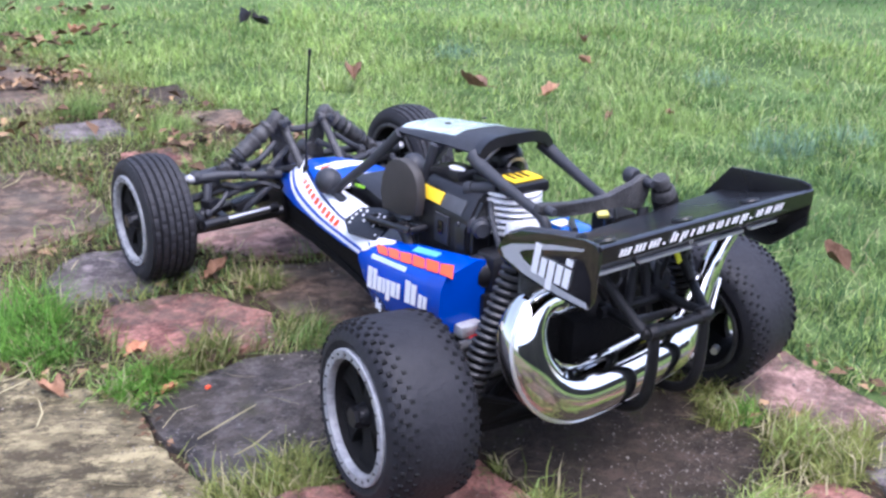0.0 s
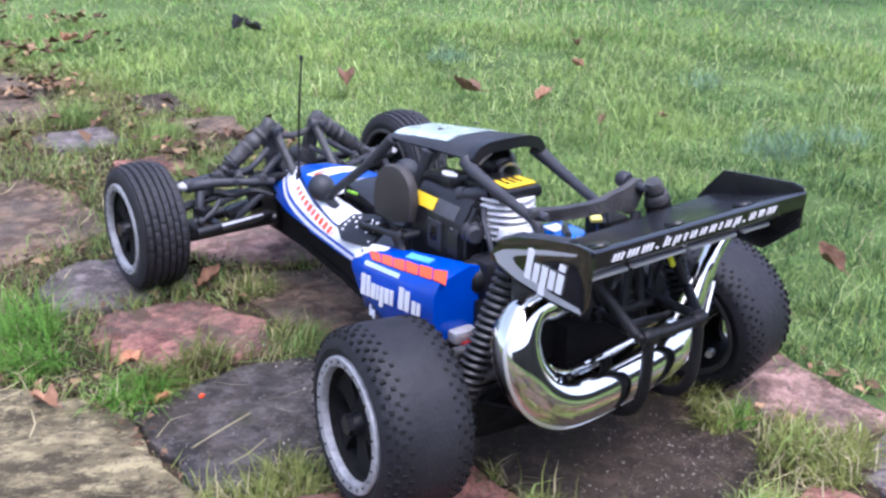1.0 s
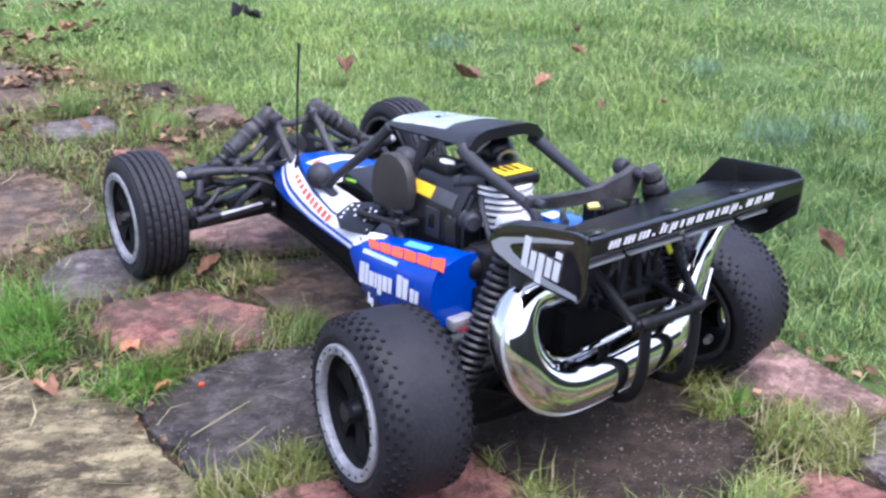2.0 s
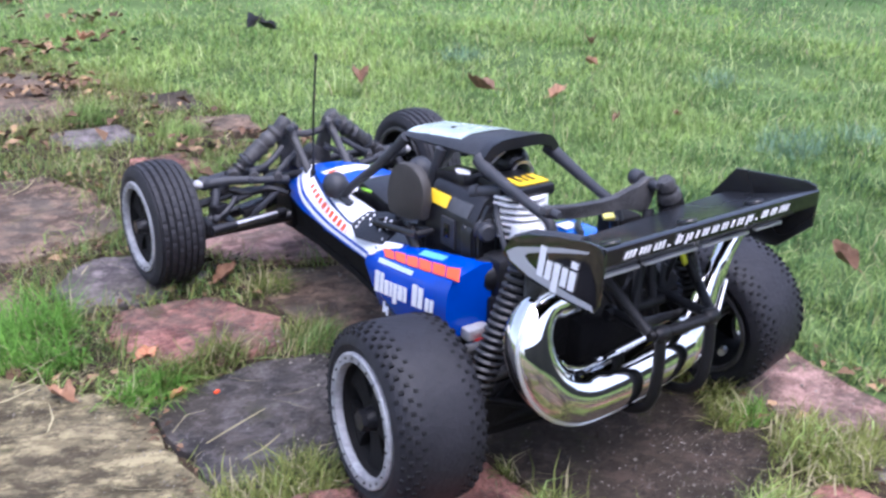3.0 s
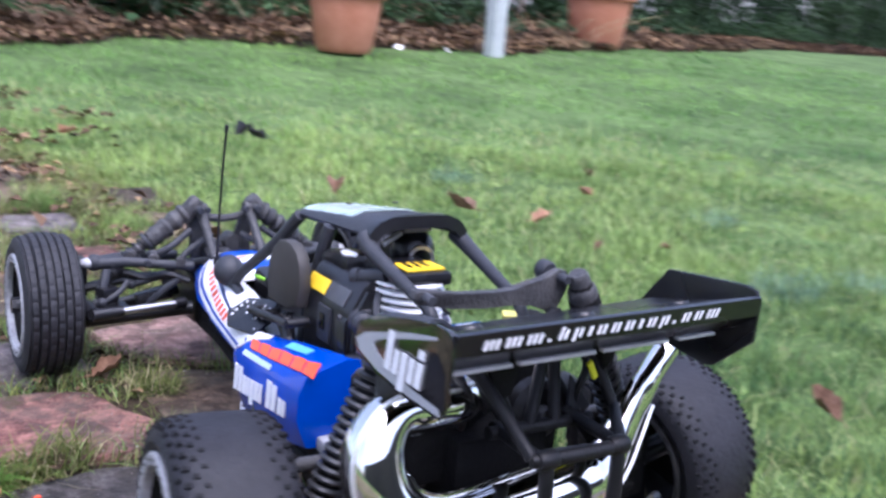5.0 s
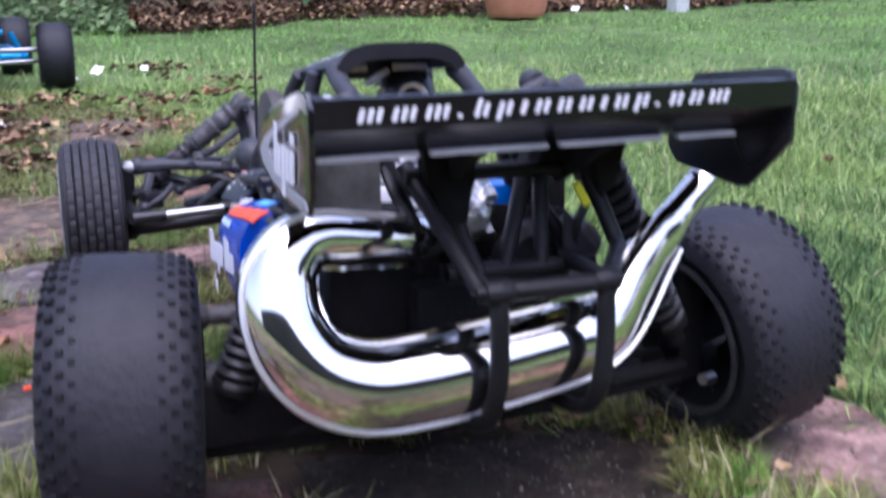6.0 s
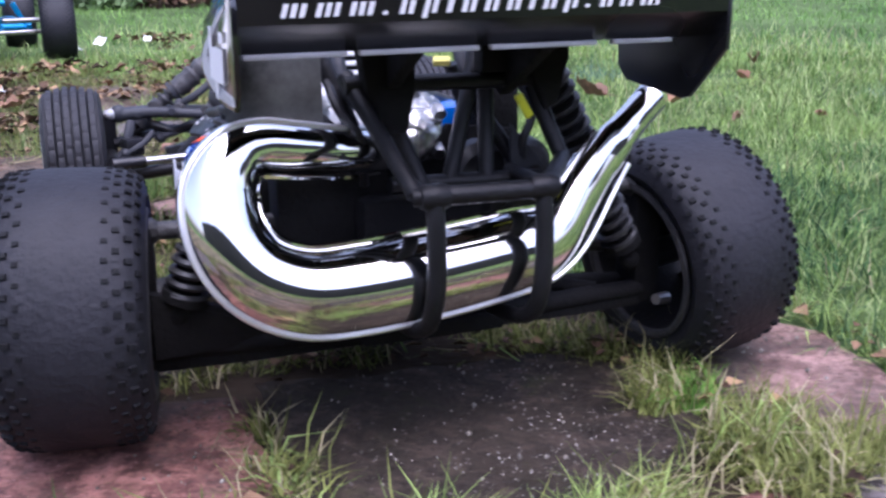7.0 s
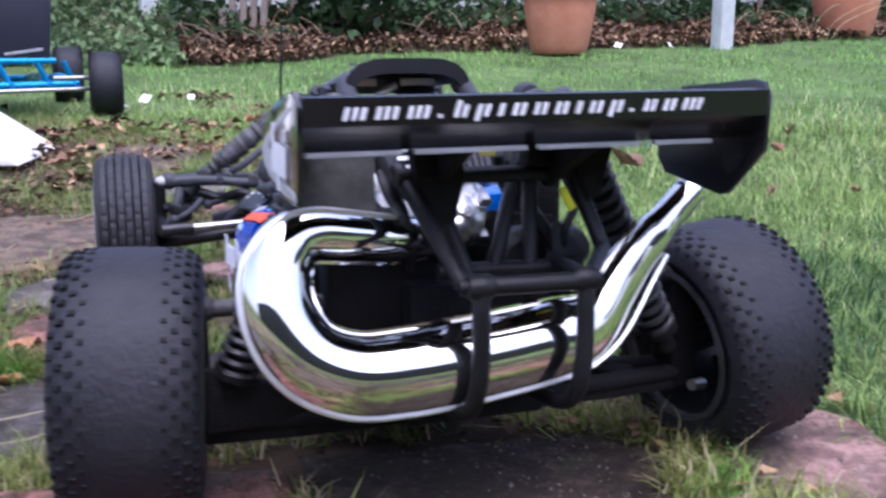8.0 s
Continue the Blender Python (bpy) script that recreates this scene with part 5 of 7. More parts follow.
    inner = [(-0.138, 0.2155), (-0.107, 0.2170), (-0.079, 0.2215), (-0.064, 0.2260), (-0.059, 0.2300), (-0.062, 0.2335), (-0.075, 0.2385), (-0.100, 0.2465), (-0.130, 0.2552)]
    rows = [[(-0.1284, a[0], a[1]), (-0.1284, b[0], b[1])] for a, b in zip(band, inner)]
    loft(bm, rows)
    thicken(bm, 0.0005)
    part("outline_decal", bm, GREY_DECAL, lp, "grey outline decal")
    bm = bmesh.new()
    u, v = Vector((0, -1, 0.0)).normalized(), Vector((0, -0.16, 1)).normalized()
    o = Vector((-0.1282, -0.0752, 0.2200))
    bars(bm, o, u, v, [(0.34, 0, 1.30), (0.32, 0, 0.80), (0.34, -0.42, 0.84), (0.32, 0, 0.82), (0.34, 0, 0.82)], 0.0205, 0.0006, 0.11)
    bars(bm, o + u * 0.0361, u, v, [(0.34, 0.95, 1.22)], 0.0205, 0.0006, 0.0)
    part("emblem", bm, LETTER, lp, "white plain emblem bars")
    # lettering along the wing's back
    bm = bmesh.new()
    spec = []
    for k in range(17):
        if k in (3, 13):
            spec += [(0.26, 0.0, 0.26), (-0.25, 0, 0)]
        elif k in (6, 10):
            spec += [(0.30, 0.0, 1.0), (-0.16, 0, 0)]
        else:
            tall = 1.35 if k == 4 else 1.0
            spec += [(0.27, -0.35 if k in (5, 12) else 0.0, tall)] + [(0.27, 0.0, 1.0)] * (2 if k < 3 or k == 16 else 1) + [(-0.16, 0, 0)]
    bars(bm, Vector((-0.1055, -0.1449, 0.2512)), Vector((1, 0.0115, 0.006)).normalized(), Vector((0.26, -0.143, 1)).normalized(), [(1.40 * a, b, c) for a, b, c in spec], 0.0064, 0.0004, 0.290)
    part("lettering", bm, LETTER, wing, "row of white plain bars")
    for x, y in ((-0.106, -0.130), (-0.0155, -0.1265), (0.075, -0.122)):
        bm = bmesh.new()
        bmesh.ops.create_cone(bm, cap_ends=True, segments=20, radius1=0.0086, radius2=0.0078, depth=0.0018, matrix=Matrix.Translation((x, y, 0.2588 + (-0.125 - y) * 0.37)) @ Matrix.Rotation(radians(-20), 4, "X"))
        part("wing_screw", bm, PLASTIC, wing)
    for x, w, bx in ((-0.030, 0.018, -0.027), (0.045, 0.036, 0.043)):
        bm = bmesh.new()
        prism(bm, [(-0.046, 0.204), (-0.054, 0.200), (-0.116, 0.231), (-0.113, 0.243), (-0.070, 0.2365), (-0.046, 0.218)], 0.008, Matrix.Translation((x, 0, 0)) @ m, 0.0015)
        box(bm, (w, 0.014, 0.018), Matrix.Translation((bx, -0.060, 0.2235)), 0.002)
        part("wing_mount", bm, MATTE, car, "black wing mount")


def dress_suspension(car):
    # rear tower
    bm = bmesh.new()
    out = [(0.0069, 0.2458), (0.0200, 0.2474), (0.0342, 0.2520), (0.0430, 0.2566), (0.0490, 0.2585), (0.0555, 0.2570), (0.0605, 0.2520), (0.0580, 0.2420), (0.0500, 0.2270), (0.0420, 0.2250), (0.0340, 0.2310), (0.0220, 0.2345), (0.0083, 0.2338),
           (-0.0200, 0.2338), (-0.0500, 0.2362), (-0.0740, 0.2410), (-0.0800, 0.2460), (-0.0780, 0.2510), (-0.0720, 0.2520), (-0.0400, 0.2466), (-0.0100, 0.2452)][::-1]
    prism(bm, out, 0.008, Matrix.Translation((0, -0.022, 0)) @ Matrix.Rotation(radians(90), 4, "X"), 0.002)
    tower = part("rear_shock_tower", bm, DUSTY, car, "dusty black rear shock tower")
    for x, y, z, r in ((0.0475, -0.0100, 0.2545, 0.0078), (0.0500, -0.0290, 0.2520, 0.0042), (-0.0700, -0.0290, 0.2460, 0.0042)):
        bm = bmesh.new()
        lathe(bm, [(0.0, -0.006), (r * 0.8, -0.006), (r, -0.004), (r, 0.004), (r * 0.8, 0.006), (0.0, 0.006)], 16, Matrix.Translation((x, y, z)) @ Matrix.Rotation(radians(90), 4, "Z"))
        part("tower_bolt", bm, CAGE, tower)
    bm = bmesh.new()
    prism(bm, [(-0.120, 0.180), (-0.072, 0.174), (-0.066, 0.186), (-0.066, 0.230), (-0.072, 0.2335), (-0.116, 0.2335), (-0.121, 0.228)], 0.003, Matrix.Translation((0, -0.052, 0)) @ Matrix.Rotation(radians(90), 4, "X"), 0.0008)
    part("splash_guard", bm, SMOKED, car, "smoked grey splash guard below the wing")
    for s in (-1, 1):
        top = Vector((0.0645, -0.034, 0.246) if s > 0 else (-0.100, -0.034, 0.219))
        damper = shock(car, top, (s * 0.152, -0.022, 0.078), 0.0135, 17, MATTE, SPRING)
        bm = bmesh.new()
        lathe(bm, [(0.0, -0.013), (0.0066, -0.013), (0.0086, -0.009), (0.0086, -0.001), (0.0112, 0.002), (0.0118, 0.010), (0.0105, 0.016), (0.0, 0.016)], 18, between(top, Vector((s * 0.152, -0.022, 0.078))) @ Matrix.Rotation(radians(-90), 4, "Y"))
        part("shock_cap", bm, DUSTY, damper, "dusty shock cap")
        bm = bmesh.new()
        flat = Matrix.Translation((0, 0, 0.056)) @ Matrix.Rotation(radians(4 * s), 4, "Y")
        prism(bm, [(s * 0.040, 0.030), (s * 0.100, 0.020), (s * 0.168, 0.010), (s * 0.168, -0.014), (s * 0.110, -0.026), (s * 0.040, -0.040)], 0.009, flat, 0.003)
        arm = part("rear_lower_arm", bm, MATTE, car)
        for a, b, r in (((0.046, -0.036, 0.058), (0.168, -0.010, 0.052), 0.0070), ((0.046, 0.028, 0.058), (0.168, 0.008, 0.052), 0.0070), ((0.060, 0.020, 0.063), (0.130, -0.016, 0.058), 0.0050)):
            bm = bmesh.new()
            rod(bm, (s * a[0], *a[1:]), (s * b[0], *b[1:]), r, r * 0.9)
            part("arm_rail", bm, MATTE, arm)
        if s < 0:
            bm = bmesh.new()
            prism(bm, [(-0.168, 0.052), (-0.168, 0.094), (-0.150, 0.090), (-0.124, 0.079), (-0.100, 0.068), (-0.084, 0.060), (-0.084, 0.056)], 0.010, Matrix.Translation((0, -0.022, 0)) @ Matrix.Rotation(radians(90), 4, "X"), 0.003)
            part("arm_web", bm, MATTE, arm)
        bm = bmesh.new()
        rod(bm, (s * 0.050, -0.010, 0.125), (s * 0.166, -0.004, 0.126), 0.0055)
        ball(bm, (s * 0.164, -0.004, 0.126), 0.0085)
        part("rear_upper_link", bm, DUSTY, car)
        bm = bmesh.new()
        rod(bm, (s * 0.040, 0, 0.092), (s * 0.185, 0, 0.082), 0.0058)
        rod(bm, (s * 0.150, 0, 0.085), (s * 0.172, 0, 0.083), 0.011)
        part("drive_shaft", bm, DUSTY, car)
        bm = bmesh.new()
        box(bm, (0.020, 0.030, 0.090), Matrix.Translation((s * 0.172, 0, 0.086)), 0.005)
        part("hub_carrier", bm, MATTE, car)
        if s > 0:
            bm = bmesh.new()
            rod(bm, (0.160, -0.046, 0.0545), (0.172, -0.040, 0.0525), 0.0038, 0.0044)
            part("arm_pin", bm, STEEL, car, "bright steel arm pin")
        # front corner
        top, low = Vector((s * 0.0400, 0.546, 0.193)), Vector((s * 0.139, 0.551, 0.116))
        damper = shock(car, top, low, 0.0098, 13, DUSTY, SPRING)
        bm = bmesh.new()
        rings = [(0.0, -0.002)] + [(0.0108 + 0.0016 * math.sin(k * 1.9) * (1 if k < 9 else 0.4) + 0.0006 * (k % 2), 0.004 * k) for k in range(14)] + [(0.0, 0.055)]
        lathe(bm, rings, 18, between(top.lerp(low, 0.07), low) @ Matrix.Rotation(radians(-90), 4, "Y"))
        part("rubber_sleeve", bm, DUSTY, damper, "dusty creased rubber sleeve")
        bm = bmesh.new()
        rod(bm, top.lerp(low, 0.50), top.lerp(low, 0.535), 0.0126, segs=18)
        rod(bm, top.lerp(low, 0.86), top.lerp(low, 0.90), 0.0118, 0.0100, segs=18)
        part("spring_cup", bm, CAGE, damper)
        bm = bmesh.new()
        tube(bm, [(s * 0.046, 0.520, 0.128, 0.0060), (s * 0.085, 0.527, 0.1315, 0.0054), (s * 0.120, 0.540, 0.1330, 0.0062), (s * 0.150, 0.547, 0.131, 0.0072)], 10, 4)
        tube(bm, [(s * 0.046, 0.585, 0.126, 0.0060), (s * 0.110, 0.566, 0.132, 0.0062), (s * 0.150, 0.553, 0.131, 0.0075)], 10, 4)
        box(bm, (0.030, 0.030, 0.007), Matrix.Translation((s * 0.122, 0.552, 0.131)), 0.0025)
        ball(bm, (s * 0.152, 0.549, 0.132), 0.0100)
        part("front_upper_arm", bm, CAGE, car, "dark cast upper arm")
        bm = bmesh.new()
        tube(bm, [(s * 0.052, 0.512, 0.112, 0.0040), (s * 0.074, 0.522, 0.120, 0.0046), (s * 0.096, 0.540, 0.112, 0.0042), (s * 0.118, 0.548, 0.118, 0.0048), (s * 0.140, 0.552, 0.110, 0.0040)], 8, 4)
        part("sway_link", bm, PLASTIC, car)
        for bx, by, bz, br in ((0.060, 0.522, 0.134, 0.0062), (0.088, 0.534, 0.136, 0.0070), (0.112, 0.546, 0.138, 0.0085), (0.136, 0.552, 0.122, 0.0062), (0.070, 0.535, 0.108, 0.0080)):
            bm = bmesh.new()
            lathe(bm, [(0.0, -br), (br * 0.8, -br), (br, -br * 0.5), (br, br * 0.5), (br * 0.7, br), (0.0, br)], 12, Matrix.Translation((s * bx, by, bz)) @ Matrix.Rotation(radians(70), 4, "Z"))
            part("pivot_bush", bm, DUSTY, car)
        bm = bmesh.new()
        box(bm, (0.050, 0.018, 0.012), Matrix.Translation((s * 0.082, 0.540, 0.092)) @ Matrix.Rotation(radians(12 * s), 4, "Y"), 0.003)
        part("steering_crank", bm, PLASTIC, car)
        bm = bmesh.new()
        rod(bm, (s * 0.058, 0.514, 0.086), (s * 0.162, 0.482 + 0.02, 0.084), 0.0050, 0.0046)
        part("steering_link", bm, STEEL, car, "bright steel steering link")
        for e0, e1 in ((-0.02, 0.10), (0.70, 1.03)):
            bm = bmesh.new()
            a, b = Vector((s * 0.162, 0.502, 0.084)), Vector((s * 0.058, 0.514, 0.086))
            rod(bm, b.lerp(a, e0), b.lerp(a, e1), 0.0066, 0.0070)
            part("link_boot", bm, PLASTIC, car)
        bm = bmesh.new()
        rod(bm, (s * 0.045, 0.518, 0.078), (s * 0.165, 0.556, 0.060), 0.0080, 0.0072)
        rod(bm, (s * 0.045, 0.600, 0.074), (s * 0.165, 0.588, 0.060), 0.0080, 0.0072)
        rod(bm, (s * 0.11, 0.540, 0.066), (s * 0.11, 0.592, 0.066), 0.0060)
        part("front_lower_arm", bm, PLASTIC, car)
        bm = bmesh.new()
        box(bm, (0.018, 0.026, 0.086), Matrix.Translation((s * 0.164, 0.575, 0.090)), 0.005)
        rod(bm, (s * 0.160, 0.575, 0.084), (s * 0.190, 0.580, 0.084), 0.008)
        rod(bm, (s * 0.164, 0.575, 0.085), (s * 0.163, 0.502, 0.085), 0.0075)
        part("steering_knuckle", bm, PLASTIC, car)
        bm = bmesh.new()
        tube(bm, [(s * 0.0310, 0.542, 0.1900, 0.0068), (s * 0.0300, 0.524, 0.1740, 0.0056), (s * 0.0300, 0.487, 0.1400, 0.0054)], 10, 4)
        part("tower_brace", bm, DUSTY, car)
    for s in (-1, 1):
        bm = bmesh.new()
        prism(bm, [(s * 0.030, 0.198), (s * 0.046, 0.194), (s * 0.047, 0.184), (s * 0.036, 0.158), (s * 0.038, 0.108), (s * 0.010, 0.108), (s * 0.016, 0.150), (s * 0.026, 0.184)], 0.007,
              Matrix.Translation((0, 0.556, 0)) @ Matrix.Rotation(radians(90), 4, "X"), 0.0018)
        part("front_shock_tower", bm, DUSTY, car, "dusty grey front shock tower")
        bm = bmesh.new()
        lathe(bm, [(0.0, -0.013), (0.0075, -0.013), (0.0098, -0.010), (0.0104, 0.004), (0.0080, 0.012), (0.0, 0.013)], 16, Matrix.Translation((s * 0.0400, 0.545, 0.1935)) @ Matrix.Rotation(radians(-38 * s), 4, "Y") @ Matrix.Rotation(radians(90), 4, "Y"))
        rod(bm, (s * 0.046, 0.543, 0.1945), (s * 0.024, 0.541, 0.1915), 0.0078, 0.0070, 14)
        rod(bm, (s * 0.036, 0.528, 0.1925), (s * 0.036, 0.560, 0.1925), 0.0050, segs=12)
        part("shock_cap", bm, DUSTY, car)
        for bx, by, bz, br in ((0.036, 0.526, 0.1925, 0.0050), (0.024, 0.535, 0.1915, 0.0042), (0.048, 0.520, 0.129, 0.0052), (0.098, 0.522, 0.134, 0.0046)):
            bm = bmesh.new()
            lathe(bm, [(0.0, -0.0025), (br * 0.8, -0.0025), (br, -0.001), (br, 0.0025), (0.0, 0.0025)], 8, Matrix.Translation((s * bx, by, bz)) @ Matrix.Rotation(radians(90), 4, "Z"))
            part("bolt_head", bm, CAGE, car)
        for pts, r in (([(0.044, 0.536, 0.168), (0.070, 0.530, 0.150), (0.088, 0.536, 0.140)], 0.0042), ([(0.020, 0.540, 0.160), (0.052, 0.528, 0.142), (0.074, 0.532, 0.118), (0.110, 0.545, 0.104)], 0.0040),
                       ([(0.060, 0.516, 0.118), (0.084, 0.524, 0.096), (0.100, 0.540, 0.072)], 0.0046), ([(0.140, 0.540, 0.124), (0.146, 0.532, 0.106), (0.152, 0.530, 0.086)], 0.0056), ([(0.118, 0.530, 0.112), (0.132, 0.524, 0.100), (0.150, 0.520, 0.092)], 0.0036)):
            bm = bmesh.new()
            tube(bm, [(s * a, b, c, r) for a, b, c in pts], 9, 4)
            ball(bm, (s * pts[-1][0], pts[-1][1], pts[-1][2]), r * 1.6, 10)
            part("link_rod", bm, CAGE, car)
        bm = bmesh.new()
        ball(bm, (s * 0.158, 0.548, 0.132), 0.0080, 12, (1.3, 1.0, 0.8))
        rod(bm, (s * 0.146, 0.548, 0.1335), (s * 0.160, 0.548, 0.1325), 0.0058)
        part("ball_joint", bm, RING, car, "silver ball joint")
        bm = bmesh.new()
        tube(bm, [(s * 0.05, 0.545, 0.105, 0.005), (s * 0.09, 0.55, 0.112, 0.005), (s * 0.13, 0.56, 0.104, 0.006), (s * 0.158, 0.565, 0.098, 0.006)], 8, 3)
        part("brake_line", bm, PLASTIC, car)
        bm = bmesh.new()
        box(bm, (0.022, 0.018, 0.020), Matrix.Translation((s * 0.142, 0.530, 0.098)) @ Matrix.Rotation(0.4, 4, "Z"), 0.004)
        part("caliper", bm, PLASTIC, car)
        bm = bmesh.new()
        rod(bm, (s * 0.020, 0.500, 0.140), (s * 0.048, 0.560, 0.120), 0.0052)
        part("bulkhead_brace", bm, DUSTY, car)
    bm = bmesh.new()
    tube(bm, [(-0.034, 0.552, 0.182, 0.0048), (0.0, 0.548, 0.178, 0.0048), (0.034, 0.552, 0.182, 0.0048)], 8, 4)
    part("tower_crossbar", bm, DUSTY, car)
    for x, y, z, r in ((-0.012, 0.555, 0.140, 0.013), (0.014, 0.560, 0.146, 0.012), (0.0, 0.535, 0.132, 0.012)):
        bm = bmesh.new()
        lathe(bm, [(0.0, -0.012), (r * 0.8, -0.012), (r, -0.008), (r, 0.008), (r * 0.8, 0.012), (0.0, 0.012)], 14, Matrix.Translation((x, y, z)) @ Matrix.Rotation(radians(90), 4, "Z"))
        part("servo_saver", bm, DUSTY, car)
    bm = bmesh.new()
    box(bm, (0.082, 0.085, 0.060), Matrix.Translation((0, 0.567, 0.083)), 0.008)
    part("front_bulkhead", bm, PLASTIC, car)


buggy = build_buggy()


# ---- far end of the garden ----
def scatter_mesh(name, verts, faces, mat, label, category):
    me = bpy.data.meshes.new(name)
    nv, nf = len(verts), len(faces)
    k = faces.shape[1]
    me.vertices.add(nv)
    me.vertices.foreach_set("co", verts.astype(np.float32).ravel())
    me.loops.add(nf * k)
    me.loops.foreach_set("vertex_index", faces.astype(np.int32).ravel())
    me.polygons.add(nf)
    me.polygons.foreach_set("loop_start", np.arange(0, nf * k, k, dtype=np.int32))
    me.polygons.foreach_set("loop_total", np.full(nf, k, dtype=np.int32))
    me.materials.append(mat)
    me.update(calc_edges=True)
    return tagged(new(name, me), label, category, kind="stuff")


def flakes(centres, size, rng, droop=0.6):
    """A bent four-sided leaf at each centre: two triangles folded along the middle."""
    n = len(centres)
    a, tilt, s = rng.uniform(0, 2 * np.pi, n), rng.uniform(-droop, droop, n), size * rng.uniform(0.6, 1.4, n)
    f = np.c_[np.cos(a) * np.cos(tilt), np.sin(a) * np.cos(tilt), np.sin(tilt)]
    r = np.c_[-np.sin(a), np.cos(a), rng.uniform(-0.5, 0.5, n)]
    up = np.cross(f, r)
    fold = rng.uniform(0.05, 0.35, n)[:, None]
    s = s[:, None]
    v = np.stack([centres - f * s * 0.5, centres + r * s * 0.3 + up * s * fold, centres + f * s * 0.5, centres - r * s * 0.3 + up * s * fold], 1).reshape(-1, 3)
    i = np.arange(n)[:, None] * 4
    t = np.concatenate([i + np.array([[0, 1, 2]]), i + np.array([[0, 2, 3]])], 1).reshape(-1, 3)
    return v, t


rng = np.random.default_rng(7)


def bed_edge(x):
    return 4.30 + 0.06 * np.sin(x * 1.7) + 0.05 * np.sin(x * 5.1 + 1) + 0.05 * np.sin(x * 13.3 + 2) + 0.035 * np.sin(x * 31) - 0.42 * np.exp(-((x - 0.36) / 0.38) ** 2) + 0.42 * np.maximum(x - 3.1, 0)


def build_bed():
    n = 52000
    x = rng.uniform(-1.6, 14.0, n)
    y = bed_edge(x) + rng.uniform(0, 1, n) ** 1.3 * 1.6
    z = rise_np(x, y) + np.clip((y - bed_edge(x)) * 0.12, 0, 0.12) + rng.uniform(0, 0.05, n)
    v, t = flakes(np.c_[x, y, z], 0.036, rng, 0.9)
    scatter_mesh("leaf_litter", v, t, LITTER, "brown fallen leaves heaped in the bed", "leaves")
    # grey and straw-coloured scraps, and broken twigs lying about
    n = 9000
    x = rng.uniform(-1.2, 9.0, n)
    y = bed_edge(x) + rng.uniform(0, 1, n) ** 1.4 * 1.3 - 0.03
    z = rise_np(x, y) + np.clip((y - bed_edge(x)) * 0.12, 0, 0.12) + rng.uniform(0.015, 0.06, n)
    v, t = flakes(np.c_[x, y, z], 0.030, rng, 0.8)
    scatter_mesh("pale_scraps", v, t, LITTER_PALE, "pale scraps of leaves in the bed", "leaves")
    bm = bmesh.new()
    for k in range(150):
        x = float(rng.uniform(-0.5, 6.0)) if k > 70 else float(rng.normal(0.32, 0.26))
        y = float(bed_edge(np.array(x))) + float(rng.uniform(0.02, 0.55))
        a, size, lift = float(rng.uniform(0, 6.28)), float(rng.uniform(0.06, 0.2)), float(rng.uniform(0.0, 0.12))
        z = rise(x, y) + 0.05 + 0.06 * float(rng.uniform())
        tube(bm, [(x, y, z, 0.0032), (x + 0.5 * size * math.cos(a), y + 0.5 * size * math.sin(a), z + 0.5 * lift + 0.02, 0.0028), (x + size * math.cos(a), y + size * math.sin(a), z + lift, 0.0018)], 5, 2)
    tagged(link("fallen_twigs", bm, TWIG), "brown broken twigs lying in the bed", "twigs", kind="stuff")
    bm = bmesh.new()
    rows = []
    for i in range(160):
        x = -2.4 + i * 0.15
        e = float(bed_edge(np.array(x)))
        rows.append([(x, e + d, rise(x, e + d) - 0.02 + (0.03 + min(d * 0.12, 0.12) if d > 0.05 else 0.0) + 0.02 * noise.noise((x * 3, d * 5, 1))) for d in (0, 0.06, 0.2, 0.5, 1.0, 1.6, 2.4)])
    loft(bm, rows)
    tagged(link("flower_bed", bm, SOIL), "dark soil bed under the hedge", "flower bed", kind="structure")


